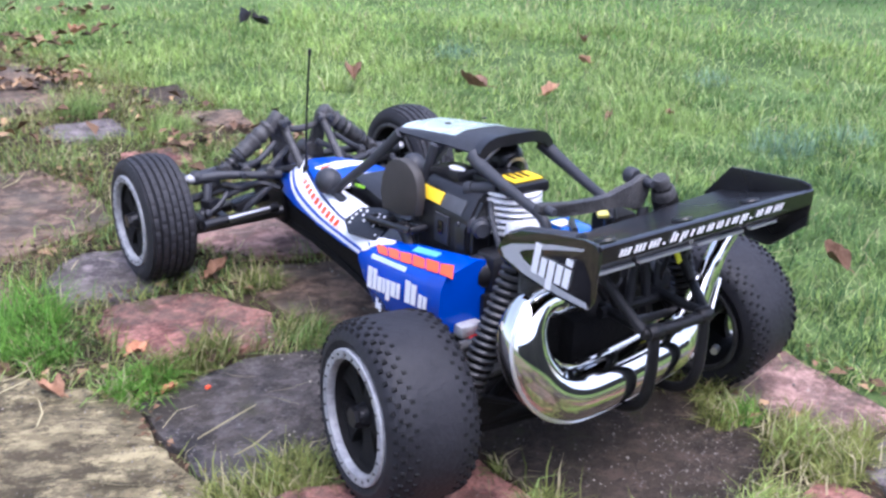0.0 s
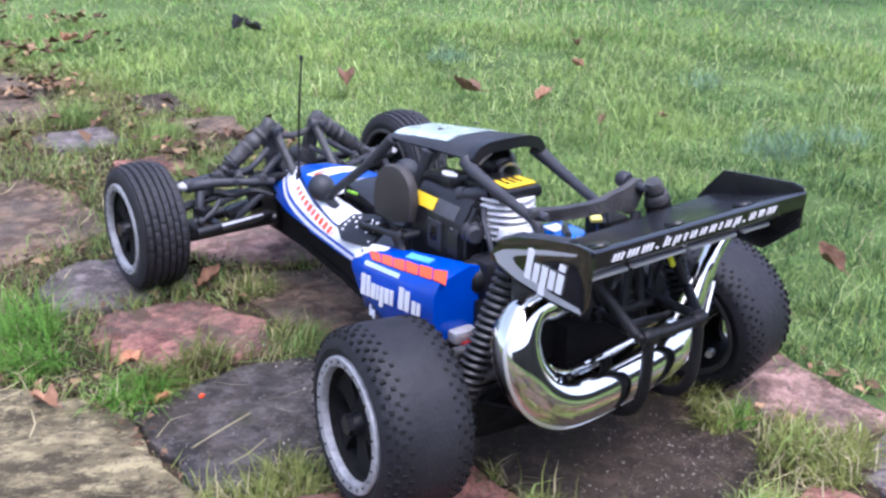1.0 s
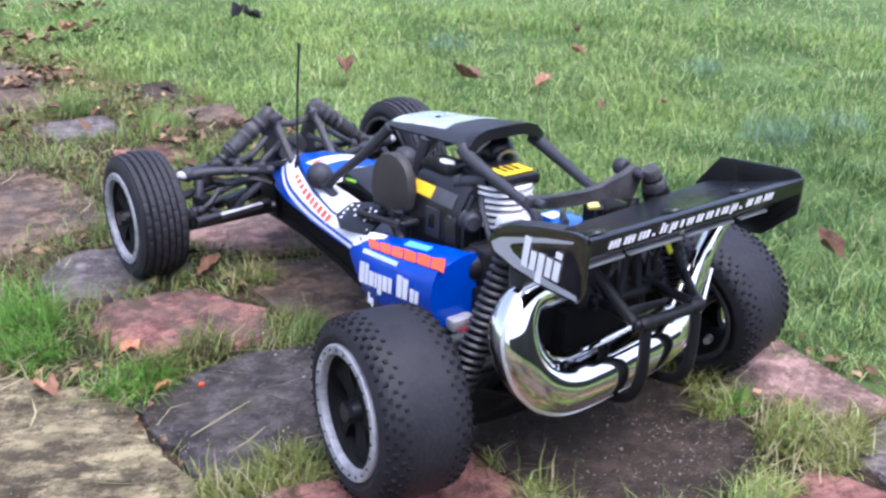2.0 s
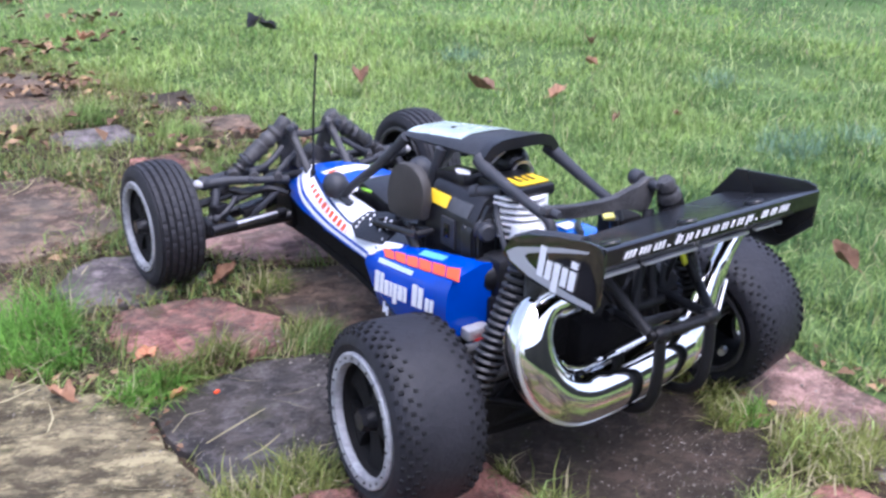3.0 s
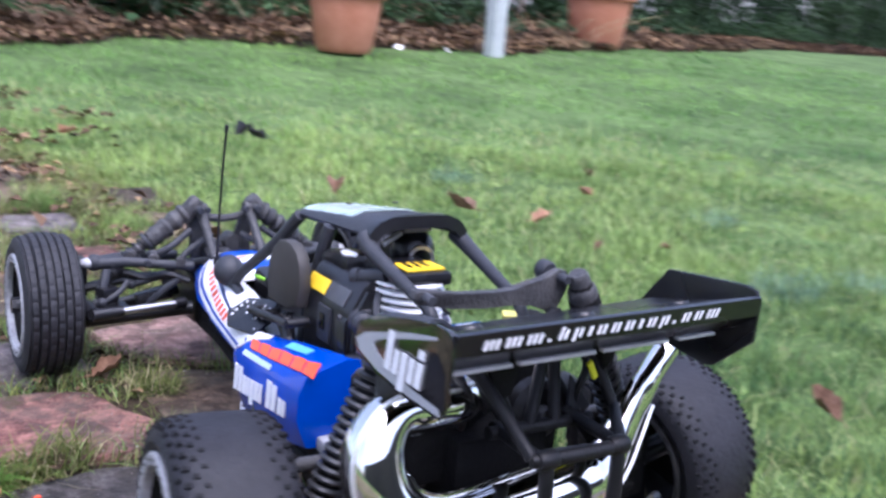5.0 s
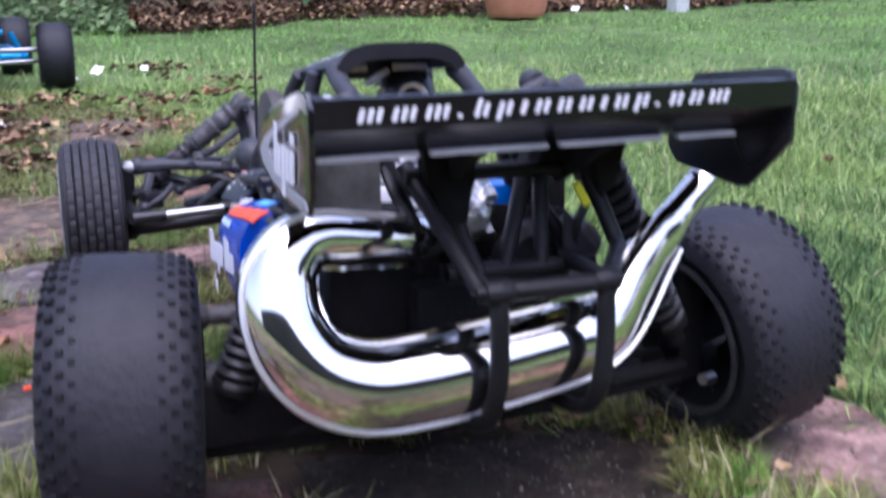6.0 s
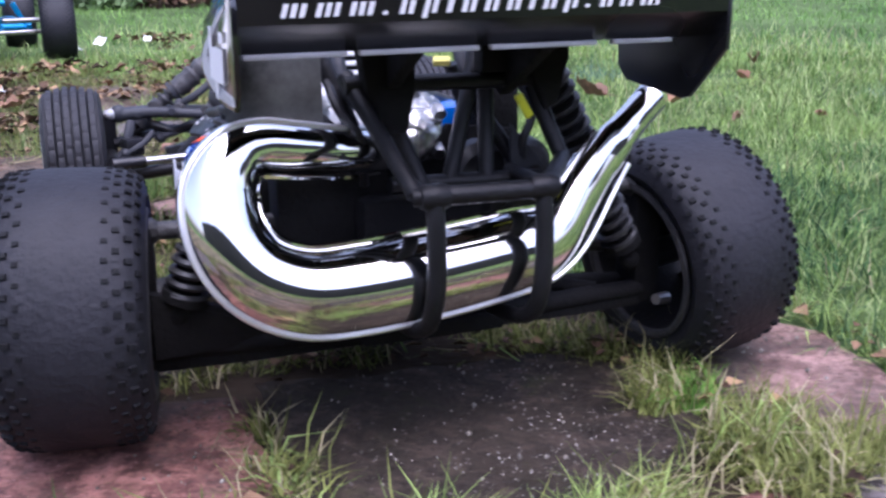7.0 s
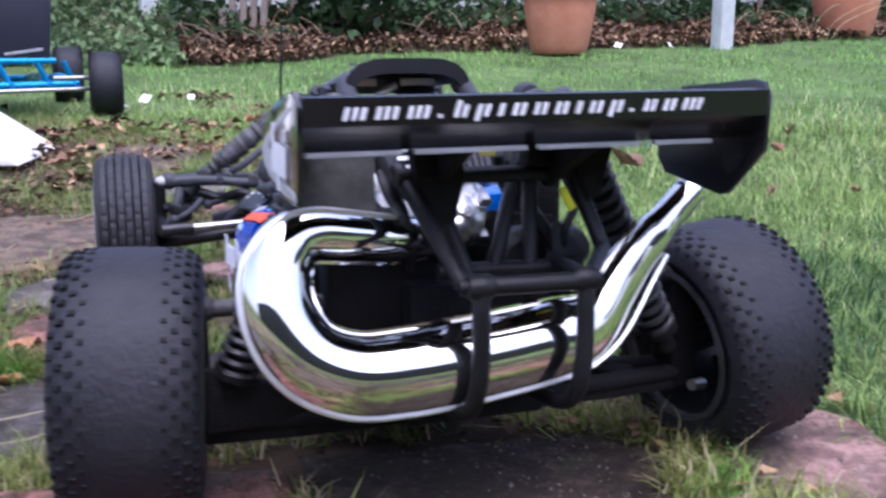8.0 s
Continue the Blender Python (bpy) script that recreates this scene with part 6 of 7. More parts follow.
def build_hedge():
    n = 60000
    x = rng.uniform(-3.5, 21.0, n)
    lump = 0.25 * np.sin(x * 2.3) + 0.2 * np.sin(x * 5.9 + 2)
    h = rng.uniform(0, 1, n)
    y = bed_edge(x) + 0.85 + lump * 0.7 + rng.uniform(0, 0.7, n)
    z = rise_np(x, y) + 0.10 + h * 1.7
    keep = (np.sin(x * 9.0 + 3 * np.sin(z * 7)) + rng.uniform(-1, 1, n)) > -0.7
    v, t = flakes(np.c_[x, y, z][keep], 0.075, rng, 1.2)
    scatter_mesh("hedge_leaves", v, t, SHRUB, "dark green hedge leaves with gaps", "hedge")
    # ivy and weeds at the foot of the hedge
    n = 12000
    x = rng.uniform(-0.9, 11.0, n)
    y = bed_edge(x) + rng.uniform(0.15, 1.1, n)
    patch = np.sin(x * 4.1 + 1.0) + np.sin(x * 9.7) * 0.7 + np.sin(y * 8)
    h = np.clip(patch * 0.12, 0, 0.3)
    keep = patch > 0.1
    z = rise_np(x, y) + 0.05 + rng.uniform(0, 1, n) * h + 0.06
    v, t = flakes(np.c_[x, y, z][keep], 0.06, rng, 0.9)
    scatter_mesh("ivy", v, t, SHRUB, "dark ivy creeping over the bed", "ivy")
    n = 9000
    x, q = rng.uniform(-1.5, 0.10, n), rng.uniform(0, 1, n)
    y = bed_edge(x) - 0.25 + q * 1.3
    z = rise_np(x, y) + rng.uniform(0, 1, n) * (0.05 + 0.35 * q)
    v, t = flakes(np.c_[x, y, z], 0.045, rng, 1.2)
    scatter_mesh("weeds", v, t, WEED, "green weeds growing beside the bed", "weeds")
    # large leaves of a border plant
    n = 420
    x, y = rng.normal(1.02, 0.18, n), rng.normal(4.75, 0.12, n)
    z = rise_np(x, y) + rng.uniform(0.08, 0.6, n)
    v, t = flakes(np.c_[x, y, z], 0.10, rng, 0.9)
    scatter_mesh("border_plant", v, t, SHRUB, "broad green leaves of a border plant", "plant")
    bm = bmesh.new()
    for k in range(5):
        x = 0.36 + 0.045 * k
        z = rise(x, 4.65)
        tube(bm, [(x, 4.65, z, 0.02), (x + 0.01 * k, 4.66, z + 0.25, 0.018), (x + 0.03 * (k - 2), 4.7, z + 0.9, 0.012)], 7, 3)
    tagged(link("shrub_stems", bm, BARK), "pale brown bare shrub stems", "shrub", kind="stuff")
    bm = bmesh.new()
    for k in range(26):
        x = -2.5 + k * 0.38 + float(rng.uniform(-0.1, 0.1))
        y = float(bed_edge(np.array(x))) + 1.1 + float(rng.uniform(-0.2, 0.3))
        z = rise(x, y)
        tube(bm, [(x, y, z, 0.022), (x + float(rng.uniform(-.08, .08)), y, z + 0.5, 0.016), (x + float(rng.uniform(-.2, .2)), y + 0.05, z + 1.5, 0.006)], 7, 3)
    tagged(link("hedge_stems", bm, BARK), "brown stems at the foot of the hedge", "hedge", kind="stuff")


def build_pot(x, y, r):
    z = rise(x, y)
    pot = new("plant_pot")
    pot.location = (x, y, z)
    bm = bmesh.new()
    k = r / 0.145
    prof = [(0.0, 0.0), (0.138, 0.0), (0.145, 0.006), (0.152, 0.02), (0.160, 0.03), (0.195, 0.24), (0.202, 0.30), (0.222, 0.302), (0.226, 0.315), (0.226, 0.352), (0.220, 0.36), (0.196, 0.36), (0.190, 0.33), (0.0, 0.32)]
    lathe(bm, [(a * k, b * k) for a, b in prof], 48, Matrix(((0, 1, 0, 0), (0, 0, 1, 0), (1, 0, 0, 0), (0, 0, 0, 1))))
    part("pot_body", bm, TERRACOTTA, pot)
    return tagged(pot, "large terracotta pot standing at the lawn's edge", "plant pot", group="pots by the hedge")


def build_post(x, y, w, h, lift=0.0):
    z = rise(x, y) - 0.05 + lift
    bm = bmesh.new()
    box(bm, (w, w * 0.8, h), Matrix.Translation((x, y, z + h / 2)) @ Matrix.Rotation(radians(12), 4, "Z"), 0.006)
    return tagged(link("wooden_post", bm, POST_PAINT), "pale weathered wooden post by the hedge", "post", group="posts")


build_bed()
build_hedge()
build_pot(1.94, 4.03, 0.131)
build_pot(4.50, 5.05, 0.165)
bm = bmesh.new()
for k in range(5):
    x, y = 3.95 + 0.05 * k, 4.72 + 0.02 * (k % 3)
    z = rise(x, y)
    tube(bm, [(x, y, z, 0.0026), (x + 0.05 * (k - 2), y, z + 0.11, 0.0024), (x + 0.15 * (k - 1.5), y - 0.02, z + 0.17 + 0.012 * k, 0.0022), (x + 0.27 * (k - 1.5), y - 0.03, z + 0.15 + 0.035 * k, 0.0016)], 6, 4)
tagged(link("dry_stalks", bm, STRAW), "pale dry arching stalks beside the pot", "plant", kind="stuff")
build_post(2.94, 4.12, 0.095, 0.95)
build_post(0.02, 4.75, 0.105, 0.90, 0.10)


def build_far_buggy():
    car = new("model_truggy")
    tagged(car, "second model car with blue frame and dark cover, on the lawn", "model car")
    for x, y in ((0, 0), (0, 0.42), (-0.42, 0), (-0.42, 0.42)):
        ms = wheel_set(False)
        m = pose(x, y, 0.088, 0, 0, -14 if x == 0 else 166) @ Matrix.Scale(1.06, 4)
        w = part("wheel", ms["wheel"], PLASTIC, car, at=m)
        part("tyre", ms["tyre"], RUBBER, w)
        part("side_tread", ms["side_tread"], RUBBER_DARK, w)["kind"] = "stuff"
        part("hub", ms["hub"], PLASTIC, w)
        for k in range(5):
            part("spoke", ms["spoke%d" % k], PLASTIC, w)
        for k in ("bead_ring", "ring_screws", "wheel_nut"):
            ms[k].free()
    bm = bmesh.new()
    for y in (0.05, 0.36):
        rod(bm, (-0.36, y, 0.085), (-0.06, y, 0.085), 0.011)
    for x in (-0.34, -0.24, -0.14, -0.07):
        tube(bm, [(x, 0.02, 0.085, 0.008), (x, 0.2, 0.10, 0.008), (x, 0.40, 0.085, 0.008)], 8, 3)
        rod(bm, (x, 0.05, 0.085), (x - 0.03, 0.05, 0.150), 0.008)
    rod(bm, (-0.36, 0.05, 0.150), (-0.12, 0.05, 0.150), 0.009)
    part("frame", bm, CYAN_ANO, car, "bright blue tubular frame")
    bm = bmesh.new()
    rod(bm, (-0.40, 0.0, 0.072), (-0.02, 0.0, 0.076), 0.006)
    rod(bm, (-0.14, 0.0, 0.106), (-0.02, 0.0, 0.106), 0.006)
    part("axle", bm, STEEL, car)
    bm = bmesh.new()
    prism(bm, [(-0.42, 0.155), (-0.13, 0.155), (-0.115, 0.34), (-0.16, 0.36), (-0.40, 0.36)], 0.30, Matrix.Translation((0, 0.2, 0)) @ Matrix.Rotation(radians(90), 4, "X"), 0.012)
    body = part("body", bm, CLOTH, car, "dark navy body shell")
    bm = bmesh.new()
    box(bm, (0.10, 0.004, 0.008), Matrix.Translation((-0.20, 0.048, 0.175)) @ Matrix.Rotation(radians(-8), 4, "Y"), 0.001)
    part("stripe", bm, RING, body)
    car.matrix_world = pose(-0.215, 2.36, rise(-0.2, 2.36) - 0.004, 1.5, 0, 15)
    return car


build_far_buggy()

# white board and scraps
bm = bmesh.new()
prism(bm, [(0.0, 0.0), (-0.80, 0.0), (-0.80, 0.30), (-0.40, 0.20), (-0.14, 0.105), (-0.01, 0.018)], 0.30, Matrix.Rotation(radians(90), 4, "X"), 0.008)
board = tagged(link("white_board", bm, BOARD), "white plastic wedge lying on the lawn", "board")
board.matrix_world = pose(-0.36, 1.65, rise(-0.4, 1.65) + 0.002, 0, 0, -12)


def scrap(x, y, s, turn):
    bm = bmesh.new()
    g = [[(i / 3 - 0.5) * s * (1 - 0.3 * abs(j - 1)), (j / 2 - 0.5) * s * 0.7, 0] for j in range(3) for i in range(4)]
    rows = [[(a, b, 0.25 * s * math.sin(5 * a / s + 3 * b / s) + 0.2 * s) for a, b, _ in g[j * 4:j * 4 + 4]] for j in range(3)]
    loft(bm, rows)
    thicken(bm, 0.0008)
    ob = tagged(link("paper_scrap", bm, BOARD), "crumpled white paper scrap on the grass", "scrap", group="scraps on the lawn")
    ob.matrix_world = pose(x, y, rise(x, y) + 0.012, 10, -8, turn)


scrap(-0.105, 2.54, 0.044, 20)
scrap(0.03, 2.58, 0.032, 80)
scrap(-0.17, 2.42, 0.03, 140)
scrap(2.35, 4.18, 0.05, 30)
scrap(2.62, 4.12, 0.05, 100)

# unseen wall added behind the viewer, gives the chrome a dark reflected line
bm = bmesh.new()
box(bm, (26, 0.2, 2.9), Matrix.Translation((0, -7.5, 1.43)), 0.01)
tagged(link("unseen_wall", bm, BACKDROP), "plain dark unseen wall, added for the reflections in the chrome", "wall", kind="structure")


# ---- fallen leaves ----
def leaf(x, y, s, turn, curl, lift=0.012, mat=LEAF_BROWN, words="curled dry brown leaf lying on the ground"):
    bm = bmesh.new()
    seed = x * 31.7 + y * 17.3
    ring0 = bm.verts.new((0, 0, 0))
    rims = [[], [], []]
    for k in range(30):
        a = 2 * math.pi * k / 30
        ca, sa = math.cos(a), math.sin(a)
        r = s * (0.60 + 0.16 * noise.noise((1.1 * ca + seed, 1.1 * sa, 2.0)) + 0.16 * max(ca, 0) ** 3 + 0.07 * noise.noise((5 * ca, 5 * sa, seed)))
        for f, store in zip((0.33, 0.67, 1.0), rims):
            px, py = r * f * ca, r * f * 0.72 * sa
            crease = noise.noise((px / s * 2.4 + seed, py / s * 2.4, 5.0))
            pz = curl * (abs(py) * 1.2 + 0.6 * max(px, 0) ** 2 / s) + 0.36 * s * crease * f
            store.append(bm.verts.new((px, py * (1 - 0.25 * curl * f), pz)))
    for k in range(30):
        j = (k + 1) % 30
        bm.faces.new((ring0, rims[0][k], rims[0][j]))
        for lo, hi in zip(rims, rims[1:]):
            bm.faces.new((lo[k], hi[k], hi[j], lo[j]))
    thicken(bm, 0.0005)
    tube(bm, [(-0.4 * s, 0, 0.02 * s, 0.0010), (-0.8 * s, 0.05 * s, 0.10 * s, 0.0009), (-1.1 * s, 0.15 * s, 0.08 * s, 0.0007)], 5, 3)
    ob = tagged(link("fallen_leaf", bm, mat), words, "leaf", group="fallen leaves")
    ob.matrix_world = pose(x, y, rise(x, y) + lift, 9 * math.sin(turn), 8 * math.cos(turn * 2), turn)
    return ob


for spec in ((0.555, 0.068, 0.036, 80, 1.0, 0.02), (0.860, 0.996, 0.044, 20, 0.8, 0.022), (0.745, 1.120, 0.046, 140, 0.9, 0.022), (0.530, 1.285, 0.060, 60, 1.0, 0.026),
             (0.140, 1.985, 0.032, 10, 0.9, 0.02), (0.968, 0.744, 0.022, 200, 0.8, 0.02), (1.270, 1.318, 0.040, 240, 1.0, 0.026), (0.840, 0.790, 0.022, 30, 0.9, 0.02), (1.13, 1.17, 0.026, 100, 1.1, 0.02),
             (-0.410, 0.320, 0.028, 110, 0.8, 0.008), (-0.146, 0.520, 0.026, 20, 1.0, 0.008), (0.16, 1.12, 0.02, 70, 0.7, 0.012), (-0.31, 1.50, 0.034, 15, 0.8, 0.012)):
    leaf(*spec)
for spec in ((-0.302, 0.378, 0.028, 50, 0.35, 0.003), (-0.309, 0.270, 0.014, 10, 0.8, 0.002), (0.130, 1.99, 0.030, 80, 0.9, 0.02)):
    leaf(*spec, LEAF_ORANGE, "pale orange leaf lying on the path")
# small leaf scraps on the lawn's edge
n = 240
x, y = rng.uniform(-0.75, 0.32, n), rng.uniform(0.75, 2.6, n)
keep = np.sin(x * 9 + 1) + np.sin(y * 7 + 2 * x) + rng.uniform(-0.6, 0.6, n) > 0.5
v, t = flakes(np.c_[x, y, rise_np(x, y) + rng.uniform(0.004, 0.03, n)][keep], 0.032, rng, 0.5)
scatter_mesh("leaf_scraps", v, t, LITTER, "small brown leaf scraps on the grass", "leaves")
leaf(0.555, 1.885, 0.050, 40, 1.1, 0.030, LEAF_BLACK, "blackened wet leaf curled up on the lawn")
leaf(0.590, 1.865, 0.036, 130, 1.0, 0.026, LEAF_BLACK, "blackened wet leaf curled up on the lawn")
bm = bmesh.new()
box(bm, (0.006, 0.004, 0.003), Matrix.Translation((0, 0, 0.0015)), 0.0008)
chip = tagged(link("red_chip", bm, ORANGE), "small bright red plastic chip on the slab", "chip")
chip.matrix_world = pose(-0.272, 0.255, 0.001, 0, 0, 30)


# ---- grass ----
def inside(x, y, poly, grow):
    """Whether points lie in the outline, drawn in a little where grow is below one."""
    c = np.mean(poly, 0)
    q = c + (np.array(poly) - c) * grow
    hit = np.zeros(len(x), bool)
    j = len(q) - 1
    for i in range(len(q)):
        (xi, yi), (xj, yj) = q[i], q[j]
        cross = ((yi > y) != (yj > y)) & (x < (xj - xi) * (y - yi) / (yj - yi + 1e-12) + xi)
        hit ^= cross
        j = i
    return hit


def blades(name, x, y, length, width, lean, mat, label, dz=0.0, stray=1.25, flat=0.25):
    n = len(x)
    z = rise_np(x, y) - 0.012 + dz
    swirl = 2.2 * np.sin(x * 17 + 2.1 * np.sin(y * 13)) + 2.2 * np.sin(y * 19 + 1.7 * np.sin(x * 11)) + 1.5 * np.sin(x * 3.1 + y * 2.3)
    a = swirl + rng.normal(0, stray, n)
    L = length * rng.uniform(0.45, 1.35, n)
    w = width * rng.uniform(0.6, 1.3, n)
    k = lean * rng.uniform(0.2, 1.4, n) * (0.85 + 0.3 * np.sin(x * 23 + y * 9))
    d = np.c_[np.cos(a), np.sin(a), np.zeros(n)]
    s = np.c_[-np.sin(a), np.cos(a), np.zeros(n)] * w[:, None] / 2
    b = np.c_[x, y, z]
    rows = []
    k = np.clip(k, 0.05, 2.3)
    start = np.abs(rng.normal(flat, 0.6, n))
    side = rng.normal(0, 0.2, n)

    def along(t):
        ang = start + k * t
        return L * (np.cos(start) - np.cos(ang)) / k, L * (np.sin(ang) - np.sin(start)) / k
    for t, f in ((0.0, 1.0), (0.5, 0.85)):
        out, up = along(t)
        p = b + d * out[:, None] + np.c_[np.zeros(n), np.zeros(n), np.maximum(up, 0.004 * t)]
        rows += [p - s * f, p + s * f]
    out, up = along(1.0)
    tip = b + d * out[:, None] + np.c_[-np.sin(a) * L * side, np.cos(a) * L * side, np.maximum(up, 0.005)]
    v = np.stack(rows + [tip], 1).reshape(-1, 3)
    i = np.arange(n)[:, None] * 5
    f = np.concatenate([i + np.array([[0, 1, 3]]), i + np.array([[0, 3, 2]]), i + np.array([[2, 3, 4]])], 1).reshape(-1, 3)
    return scatter_mesh(name, v, f, mat, label, "grass")


def on_path(x, y):
    hit = np.zeros(len(x), bool)
    for outline, top, mat in SLABS:
        hit |= inside(x, y, outline, 0.95)
    return hit


def lawn_edge(y):
    """Where the path ends and the lawn begins."""
    return np.interp(y, [-0.6, -0.2, 0.0, 0.1, 0.5, 0.82, 1.17, 1.53, 1.9, 2.4], [0.50, 0.33, 0.33, 0.24, 0.24, 0.22, 0.20, 0.15, -0.05, -0.5])


def off_board(x, y):
    """False for points under the white board."""
    c, k = math.cos(radians(12)), math.sin(radians(12))
    u, v = (x + 0.36) * c - (y - 1.65) * k, (x + 0.36) * k + (y - 1.65) * c
    return ~((u > -0.83) & (u < 0.03) & (np.abs(v) < 0.19))


def lawn(n, near, far, length, width, name, mat, stray=1.6, flat=0.4, patch=None, limit=99):
    """Blades over the lawn, thinning out with the distance from the path's end."""
    a, r = rng.uniform(-0.25, 1.55, n), near + (far - near) * rng.uniform(0, 1, n)
    x, y = -0.5 + r * np.sin(a), -0.6 + r * np.cos(a)
    keep = (x > lawn_edge(y) + 0.03 * np.sin(y * 23)) & (y < bed_edge(x) + 0.1) & ~on_path(x, y)
    clump = np.sin(x * 19 + 2 * np.sin(y * 16)) * np.sin(y * 21 + 2 * np.sin(x * 14))
    thin = 0.5 * np.sin(x * 5.3 + 1.7 * np.sin(y * 4.1)) * np.sin(y * 6.1 + 1.3 * np.sin(x * 3.7))
    keep &= (clump + thin + rng.uniform(-1.2, 1.6, n)) > -0.70
    if patch is not None:
        cushion = np.sin(x * 11 + 2.2 * np.sin(y * 7)) * np.sin(y * 10 + 1.8 * np.sin(x * 8)) + 0.4 * np.sin(x * 29 + y * 23)
        keep &= cushion + rng.normal(0, 0.2, n) > patch
    keep &= off_board(x, y) & (y < limit)
    x, y, r, clump, thin = x[keep], y[keep], r[keep], clump[keep], thin[keep]
    tall = 0.85 + 0.32 * clump + 0.40 * thin + 0.15 * np.sin(x * 41 + y * 33)
    return blades(name, x, y, length * tall, width * (0.55 + 0.36 * r), 1.6, mat, "short damp green lawn grass", 0.0, stray, flat)


lawn(210000, 0.7, 3.0, 0.040, 0.0018, "lawn_grass", GRASS, 2.2, 0.55)
lawn(130000, 2.6, 9.0, 0.038, 0.0019, "lawn_grass", GRASS_FAR, 2.2, 0.5)
lawn(70000, 0.8, 3.4, 0.026, 0.0026, "lime_grass", GRASS_LIME, 2.4, 0.6, 0.25)
lawn(60000, 0.7, 1.9, 0.052, 0.0019, "deep_grass", GRASS_DEEP, 2.2, 0.6, -0.3, 0.45)
lawn(34000, 0.9, 3.6, 0.062, 0.0014, "pale_grass", GRASS_PALE, 3.0, 0.8)
lawn(6000, 0.7, 3.5, 0.052, 0.0016, "dry_grass", STRAW)


def outskirts(n):
    """Grass on the sides of the garden that lie behind and beside the path."""
    x, y = rng.uniform(-3.2, 3.2, n), rng.uniform(-3.6, 2.6, n)
    inner = (x > -0.70 + 0.06 * np.sin(y * 7)) & (x < lawn_edge(y)) & (y > -1.85)
    ahead = (x > lawn_edge(y)) & (y > -0.55)
    paved = (x < -0.60) & (x > -2.25) & (y > -2.1) & (y < 1.35)
    keep = ~inner & ~ahead & ~paved & off_board(x, y)
    x, y = x[keep], y[keep]
    return blades("lawn_grass", x, y, 0.052, 0.0034, 1.8, GRASS, "short damp green lawn grass", 0.0, 1.6, 0.5)


outskirts(95000)


def joints(n, name, mat, length, width, dense):
    """Grass in the joints, in uneven clumps."""
    x, y = rng.uniform(-0.70, 0.36, n), rng.uniform(-0.42, 2.3, n)
    back = rng.uniform(0, 1, n) < 0.14
    y = np.where(back, rng.uniform(-1.85, -0.42, n), y)
    w = 0.93 + 0.06 * np.sin(x * 37 + y * 29)
    free = np.ones(n, bool)
    for outline, top, stone_mat in SLABS:
        core = inside(x, y, outline, 0.88) if np.mean(outline, 0)[1] < 0.75 else inside(x, y, outline, 0.66)
        free &= ~(inside(x, y, outline, 0.97) & (core | (rng.uniform(0, 1, n) < w - 0.25)))
    keep = free & (x < lawn_edge(y) + 0.06) & off_board(x, y)
    clump = np.sin(x * 21 + 1.3 * np.sin(y * 17)) + np.sin(y * 19 + 2 * np.sin(x * 13))
    keep &= (clump + rng.uniform(-1.0, 1.0, n)) > dense
    keep &= (y > 0.02) | (x < 0.13) | (rng.uniform(0, 1, n) < 0.35)
    under = (np.abs(x) < 0.12) & (y > -0.06) & (y < 0.5)
    keep &= ~(under & (rng.uniform(0, 1, n) > 0.12))
    return blades(name, x[keep], y[keep], length, width, 2.0, mat, "tufts of grass in the joints of the path", 0.007)


joints(34000, "joint_grass", GRASS, 0.036, 0.0016, 0.0)
joints(40000, "joint_grass", GRASS_OLIVE, 0.036, 0.0016, -0.7)
joints(50000, "joint_moss", GRASS_OLIVE, 0.013, 0.0018, -0.8)
joints(12000, "joint_straw", STRAW, 0.020, 0.0012, -1.0)
joints(10000, "joint_straw", STRAW, 0.044, 0.0012, -0.7)


def tuft(x, y, r, n):
    a, q = rng.uniform(0, 2 * np.pi, n), r * np.sqrt(rng.uniform(0, 1, n))
    return x + q * np.cos(a), y + 0.8 * q * np.sin(a)


TUFTS_LEFT = [(-0.4, 0.52, 0.055, 380, 0.071),
         (-0.46, 0.47, 0.05, 300, 0.076), (-0.385, 0.43, 0.03, 160, 0.057), (-0.33, 0.3, 0.035, 280, 0.048), (0.165, -0.09, 0.018, 120, 0.03)]
TUFTS_MIDDLE = [(-0.33, 0.055, 0.03, 170, 0.038), (-0.27, 0.065, 0.035, 230, 0.043), (-0.24, 0.335, 0.03, 170, 0.038), (-0.29, 0.32, 0.035, 260, 0.043), (0.178, -0.145, 0.022, 150, 0.034),
         (0.195, -0.195, 0.03, 190, 0.036), (0.15, -0.175, 0.018, 90, 0.032), (0.06, -0.205, 0.03, 110, 0.03), (0.165, -0.045, 0.02, 120, 0.036), (0.2, -0.01, 0.02, 90, 0.028), (-0.1, 0.48, 0.03, 160, 0.038), (-0.12, 0.33, 0.03, 160, 0.038), (-0.05, 0.85, 0.07, 320, 0.057)]
TUFTS_REAR = [(-0.14, 0.085, 0.03, 80, 0.018), (-0.08, 0.10, 0.035, 100, 0.016), (-0.02, 0.085, 0.03, 80, 0.015), (0.10, 0.075, 0.03, 130, 0.024), (0.128, 0.05, 0.025, 120, 0.026), (0.152, 0.015, 0.018, 90, 0.028), (-0.113, -0.09, 0.014, 80, 0.028), (-0.110, -0.03, 0.010, 50, 0.022),
         (0.140, -0.085, 0.018, 110, 0.034), (0.150, -0.150, 0.026, 140, 0.036), (0.155, -0.205, 0.028, 140, 0.036)]
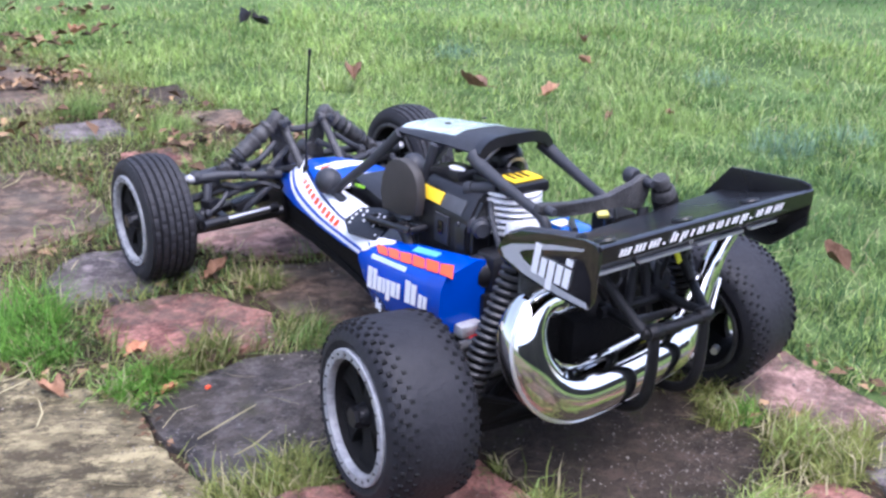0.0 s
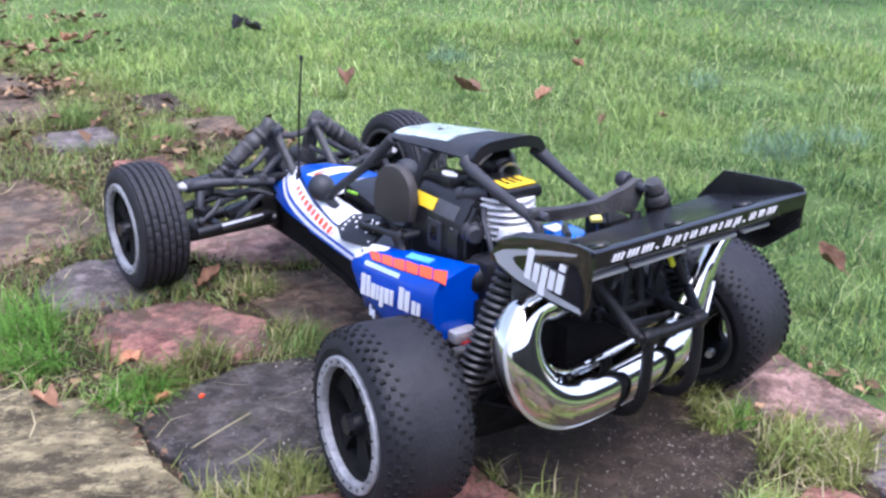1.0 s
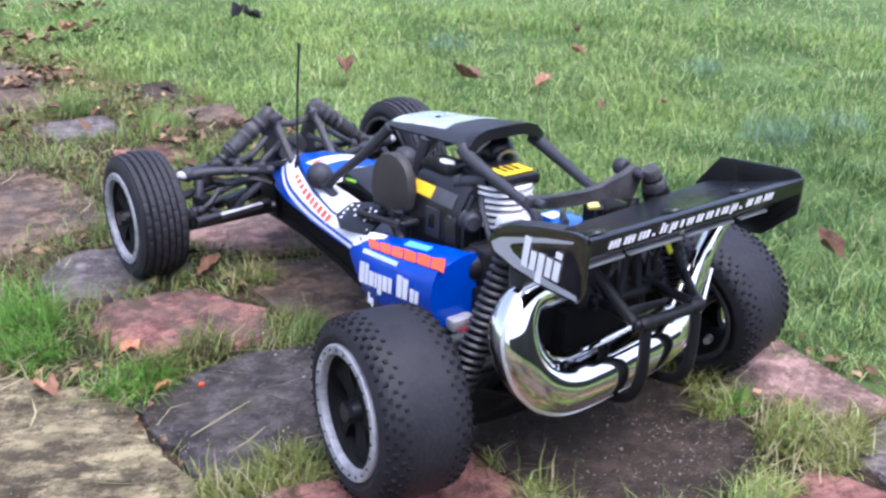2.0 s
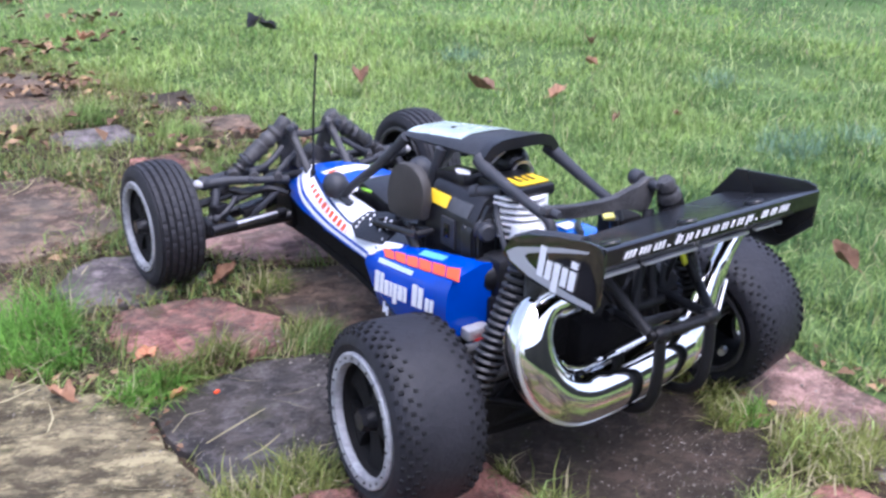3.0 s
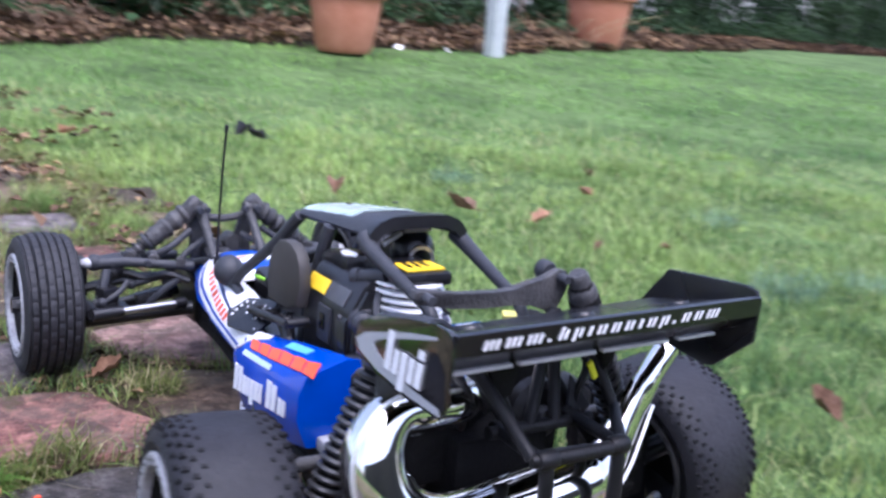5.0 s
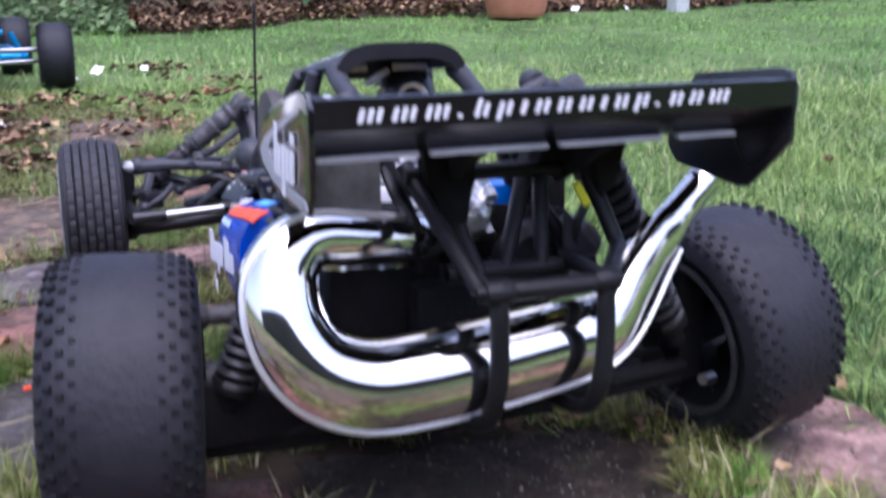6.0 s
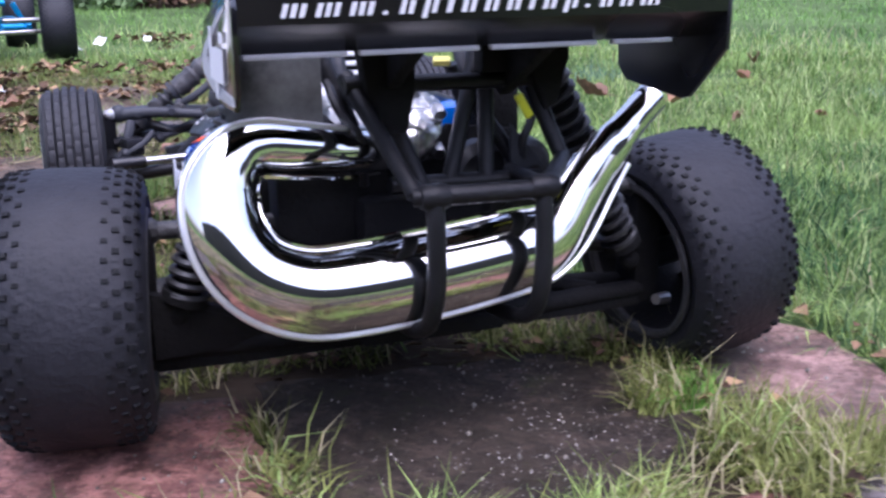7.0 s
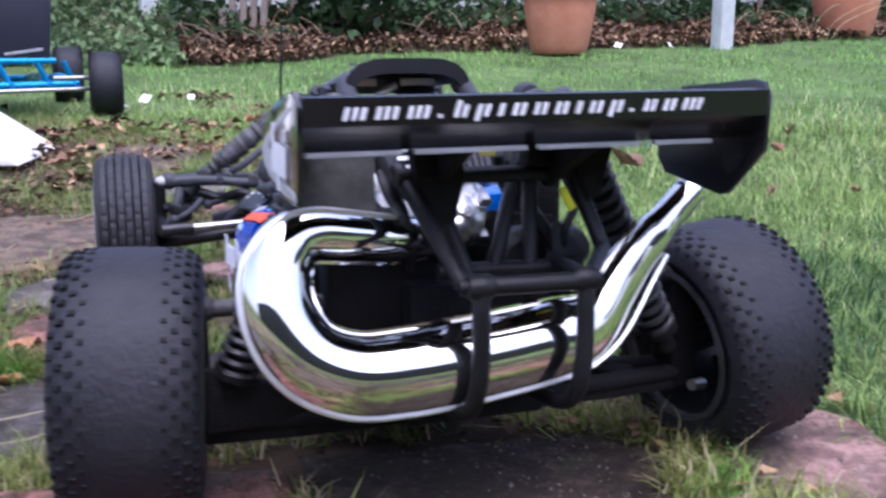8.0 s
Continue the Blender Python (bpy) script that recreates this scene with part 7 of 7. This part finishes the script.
TUFTS_FAR = [(0.035, -0.205, 0.026, 130, 0.038), (-0.055, -0.190, 0.022, 100, 0.038), (0.165, -0.165, 0.022, 70, 0.038), (0.05, 0.95, 0.06, 260, 0.057),
         (0.08, 0.8, 0.07, 320, 0.057), (-0.13, 0.78, 0.05, 240, 0.052), (0.06, 1.2, 0.05, 220, 0.057), (-0.05, 1.38, 0.06, 260, 0.057), (-0.12, 0.3, 0.02, 90, 0.038)]
xs, ys = [], []
for tufts, mat, words in ((TUFTS_LEFT, GRASS_LUSH, "lush bright tufts of grass beside the slabs"), (TUFTS_MIDDLE, GRASS_OLIVE, "olive tufts of grass beside the slabs"), (TUFTS_REAR, GRASS_OLIVE, "short olive grass round the slab behind the car"), (TUFTS_FAR, GRASS, "tufts of grass along the path")):
    tx, ty, tl = [], [], []
    for x, y, r, n, length in tufts:
        n = int(n * 1.7)
        px, py = tuft(x, y, r, n)
        tx.append(px)
        ty.append(py)
        tl.append(np.full(n, length))
    blades("grass_tufts", np.concatenate(tx), np.concatenate(ty), np.concatenate(tl), 0.0016, 1.8, mat, words, 0.004)
    xs += tx
    ys += ty

fx, fy = [], []
for tx, ty, tr, tn in ((1.03, 0.50, 0.075, 420), (1.18, 0.45, 0.05, 160), (1.35, 0.95, 0.06, 140), (0.95, 1.45, 0.07, 140)):
    px, py = tuft(tx, ty, tr, tn)
    fx.append(px)
    fy.append(py)
blades("fine_grass", np.concatenate(fx), np.concatenate(fy), 0.065, 0.0016, 2.0, GRASS_BLUE, "tufts of fine bluish grass in the lawn", 0.004, 3.0, 0.5)

px, py = np.concatenate(xs), np.concatenate(ys)
pick = rng.uniform(0, 1, len(px)) < 0.14
blades("tuft_straw", px[pick] + rng.normal(0, 0.008, pick.sum()), py[pick] + rng.normal(0, 0.008, pick.sum()), 0.040, 0.0017, 2.2, STRAW, "dry straw among the tufts", 0.004)


# ---- crumbs and leaf litter along the path ----
def path_litter(n, size, mat, name, words, spread):
    x, y = rng.uniform(-0.66, 0.34, n), rng.uniform(-0.35, 2.1, n)
    free = np.ones(n, bool)
    for outline, top, m in SLABS:
        free &= ~inside(x, y, outline, spread)
    patch = np.sin(x * 13 + 2 * np.sin(y * 9)) + np.sin(y * 15 + x * 6) + rng.uniform(-1.2, 1.2, n)
    keep = (free | ((rng.uniform(0, 1, n) < 0.04) & (y > 0.7))) & (patch > -0.3) & (x < lawn_edge(y) + 0.02)
    x, y = x[keep], y[keep]
    z = rise_np(x, y) + rng.uniform(0.001, 0.006, len(x))
    v, t = flakes(np.c_[x, y, z], size, rng, 0.35)
    scatter_mesh(name, v, t, mat, words, "litter")


path_litter(9000, 0.009, LITTER, "leaf_crumbs", "dark crumbs of leaves along the path", 0.88)
path_litter(1100, 0.017, LITTER_PALE, "path_leaves", "scraps of pale brown leaves on the path", 0.97)
path_litter(420, 0.024, LITTER, "path_leaves", "scraps of dark brown leaves on the path", 0.97)


def leaf_patches():
    spots = ((0.09, 2.63, 0.10, 60), (-0.22, 2.04, 0.12, 70), (-0.30, 1.62, 0.12, 90), (-0.29, 1.28, 0.12, 70), (-0.07, 1.62, 0.11, 70), (-0.36, 1.90, 0.10, 60),
             (0.02, 1.95, 0.10, 40), (0.22, 2.25, 0.12, 40), (-0.45, 1.15, 0.10, 40), (0.05, 1.08, 0.06, 16), (0.22, 1.02, 0.06, 16))
    cs = []
    for sx, sy, r, n in spots:
        q = rng.normal(0, r * 0.36, (n, 2))
        q[:, 0] *= 1.3
        cs.append(np.c_[sx + q[:, 0], sy + q[:, 1], rise_np(sx + q[:, 0], sy + q[:, 1]) + rng.uniform(0.006, 0.026, n)])
    c = np.concatenate(cs)
    half = len(c) // 2
    rng.shuffle(c)
    for part_c, mat, size in ((c[:half], LITTER_PALE, 0.022), (c[half:], LITTER, 0.026)):
        v, t = flakes(part_c, size, rng, 0.6)
        scatter_mesh("leaf_patch", v, t, mat, "drifts of brown fallen leaves in the grass", "leaves")


leaf_patches()


def straw_stems(n):
    """Long dry stems lying flat on the slabs."""
    x, y = rng.uniform(-0.55, 0.20, n), rng.uniform(0.12, 1.3, n)
    a, L = rng.uniform(0, np.pi, n), rng.uniform(0.03, 0.085, n)
    d, s = np.c_[np.cos(a), np.sin(a)], np.c_[-np.sin(a), np.cos(a)]
    bend = rng.normal(0, 0.12, n) * L
    w = 0.0009
    rows = []
    for t, f in ((-0.5, 0.6), (0.0, 1.0), (0.5, 0.4)):
        c = np.c_[x, y] + d * (t * L)[:, None] + s * (bend * (1 - 4 * t * t))[:, None]
        z = rise_np(c[:, 0], c[:, 1]) + 0.0045 + 0.004 * abs(t)
        rows += [np.c_[c - s * w * f, z], np.c_[c + s * w * f, z + 0.0006]]
    v = np.stack(rows, 1).reshape(-1, 3)
    i = np.arange(n)[:, None] * 6
    f = np.concatenate([i + np.array([q]) for q in ([0, 1, 3], [0, 3, 2], [2, 3, 5], [2, 5, 4])], 1).reshape(-1, 3)
    scatter_mesh("straw_stems", v, f, STRAW, "dry grass stems lying on the slabs", "straw")


straw_stems(70)


# ---- grit on the slabs ----
def grit(n):
    x, y = rng.uniform(-0.6, 0.36, n), rng.uniform(-0.36, 0.75, n)
    z = np.full(n, -9.0)
    for outline, top, mat in SLABS:
        hit = inside(x, y, outline, 0.96)
        z[hit] = rise_np(x[hit], y[hit]) + top
    keep = (z > -1) & ((np.sin(x * 31) + np.sin(y * 27 + 3 * x) + rng.uniform(-1.5, 1.5, n)) > 0.2)
    x, y, z = x[keep], y[keep], z[keep]
    r = rng.uniform(0.0005, 0.0015, len(x)) * np.where(rng.uniform(0, 1, len(x)) > 0.88, 1.8, 1.0)
    c = np.c_[x, y, z + r * 0.6]
    v = np.stack([c + np.c_[r * a, r * b * 0.8, r * h] * rng.uniform(0.7, 1.2, (len(x), 1)) for a, b, h in ((1, 0, 0), (-0.4, 0.9, 0), (-0.5, -0.9, 0), (0.1, 0, 0.9), (0, 0.1, -0.9))], 1).reshape(-1, 3)
    i = np.arange(len(x))[:, None] * 5
    f = np.concatenate([i + np.array([q]) for q in ([0, 1, 3], [1, 2, 3], [2, 0, 3], [1, 0, 4], [2, 1, 4], [0, 2, 4])], 1).reshape(-1, 3)
    scatter_mesh("grit", v, f, PEBBLE, "pale grit and crumbs on the slabs", "grit")


grit(12000)


def pale_grit(n):
    """Whitish crumbs strewn over the brown slab behind the car."""
    x, y = rng.normal(0.055, 0.055, n), rng.normal(-0.115, 0.040, n)
    keep = inside(x, y, SLABS[3][0], 0.95)
    x, y = x[keep], y[keep]
    v, t = flakes(np.c_[x, y, rise_np(x, y) - 0.0044], 0.0019, rng, 0.5)
    scatter_mesh("pale_grit", v, t, CRUMB, "whitish crumbs strewn over a slab", "grit")


pale_grit(240)
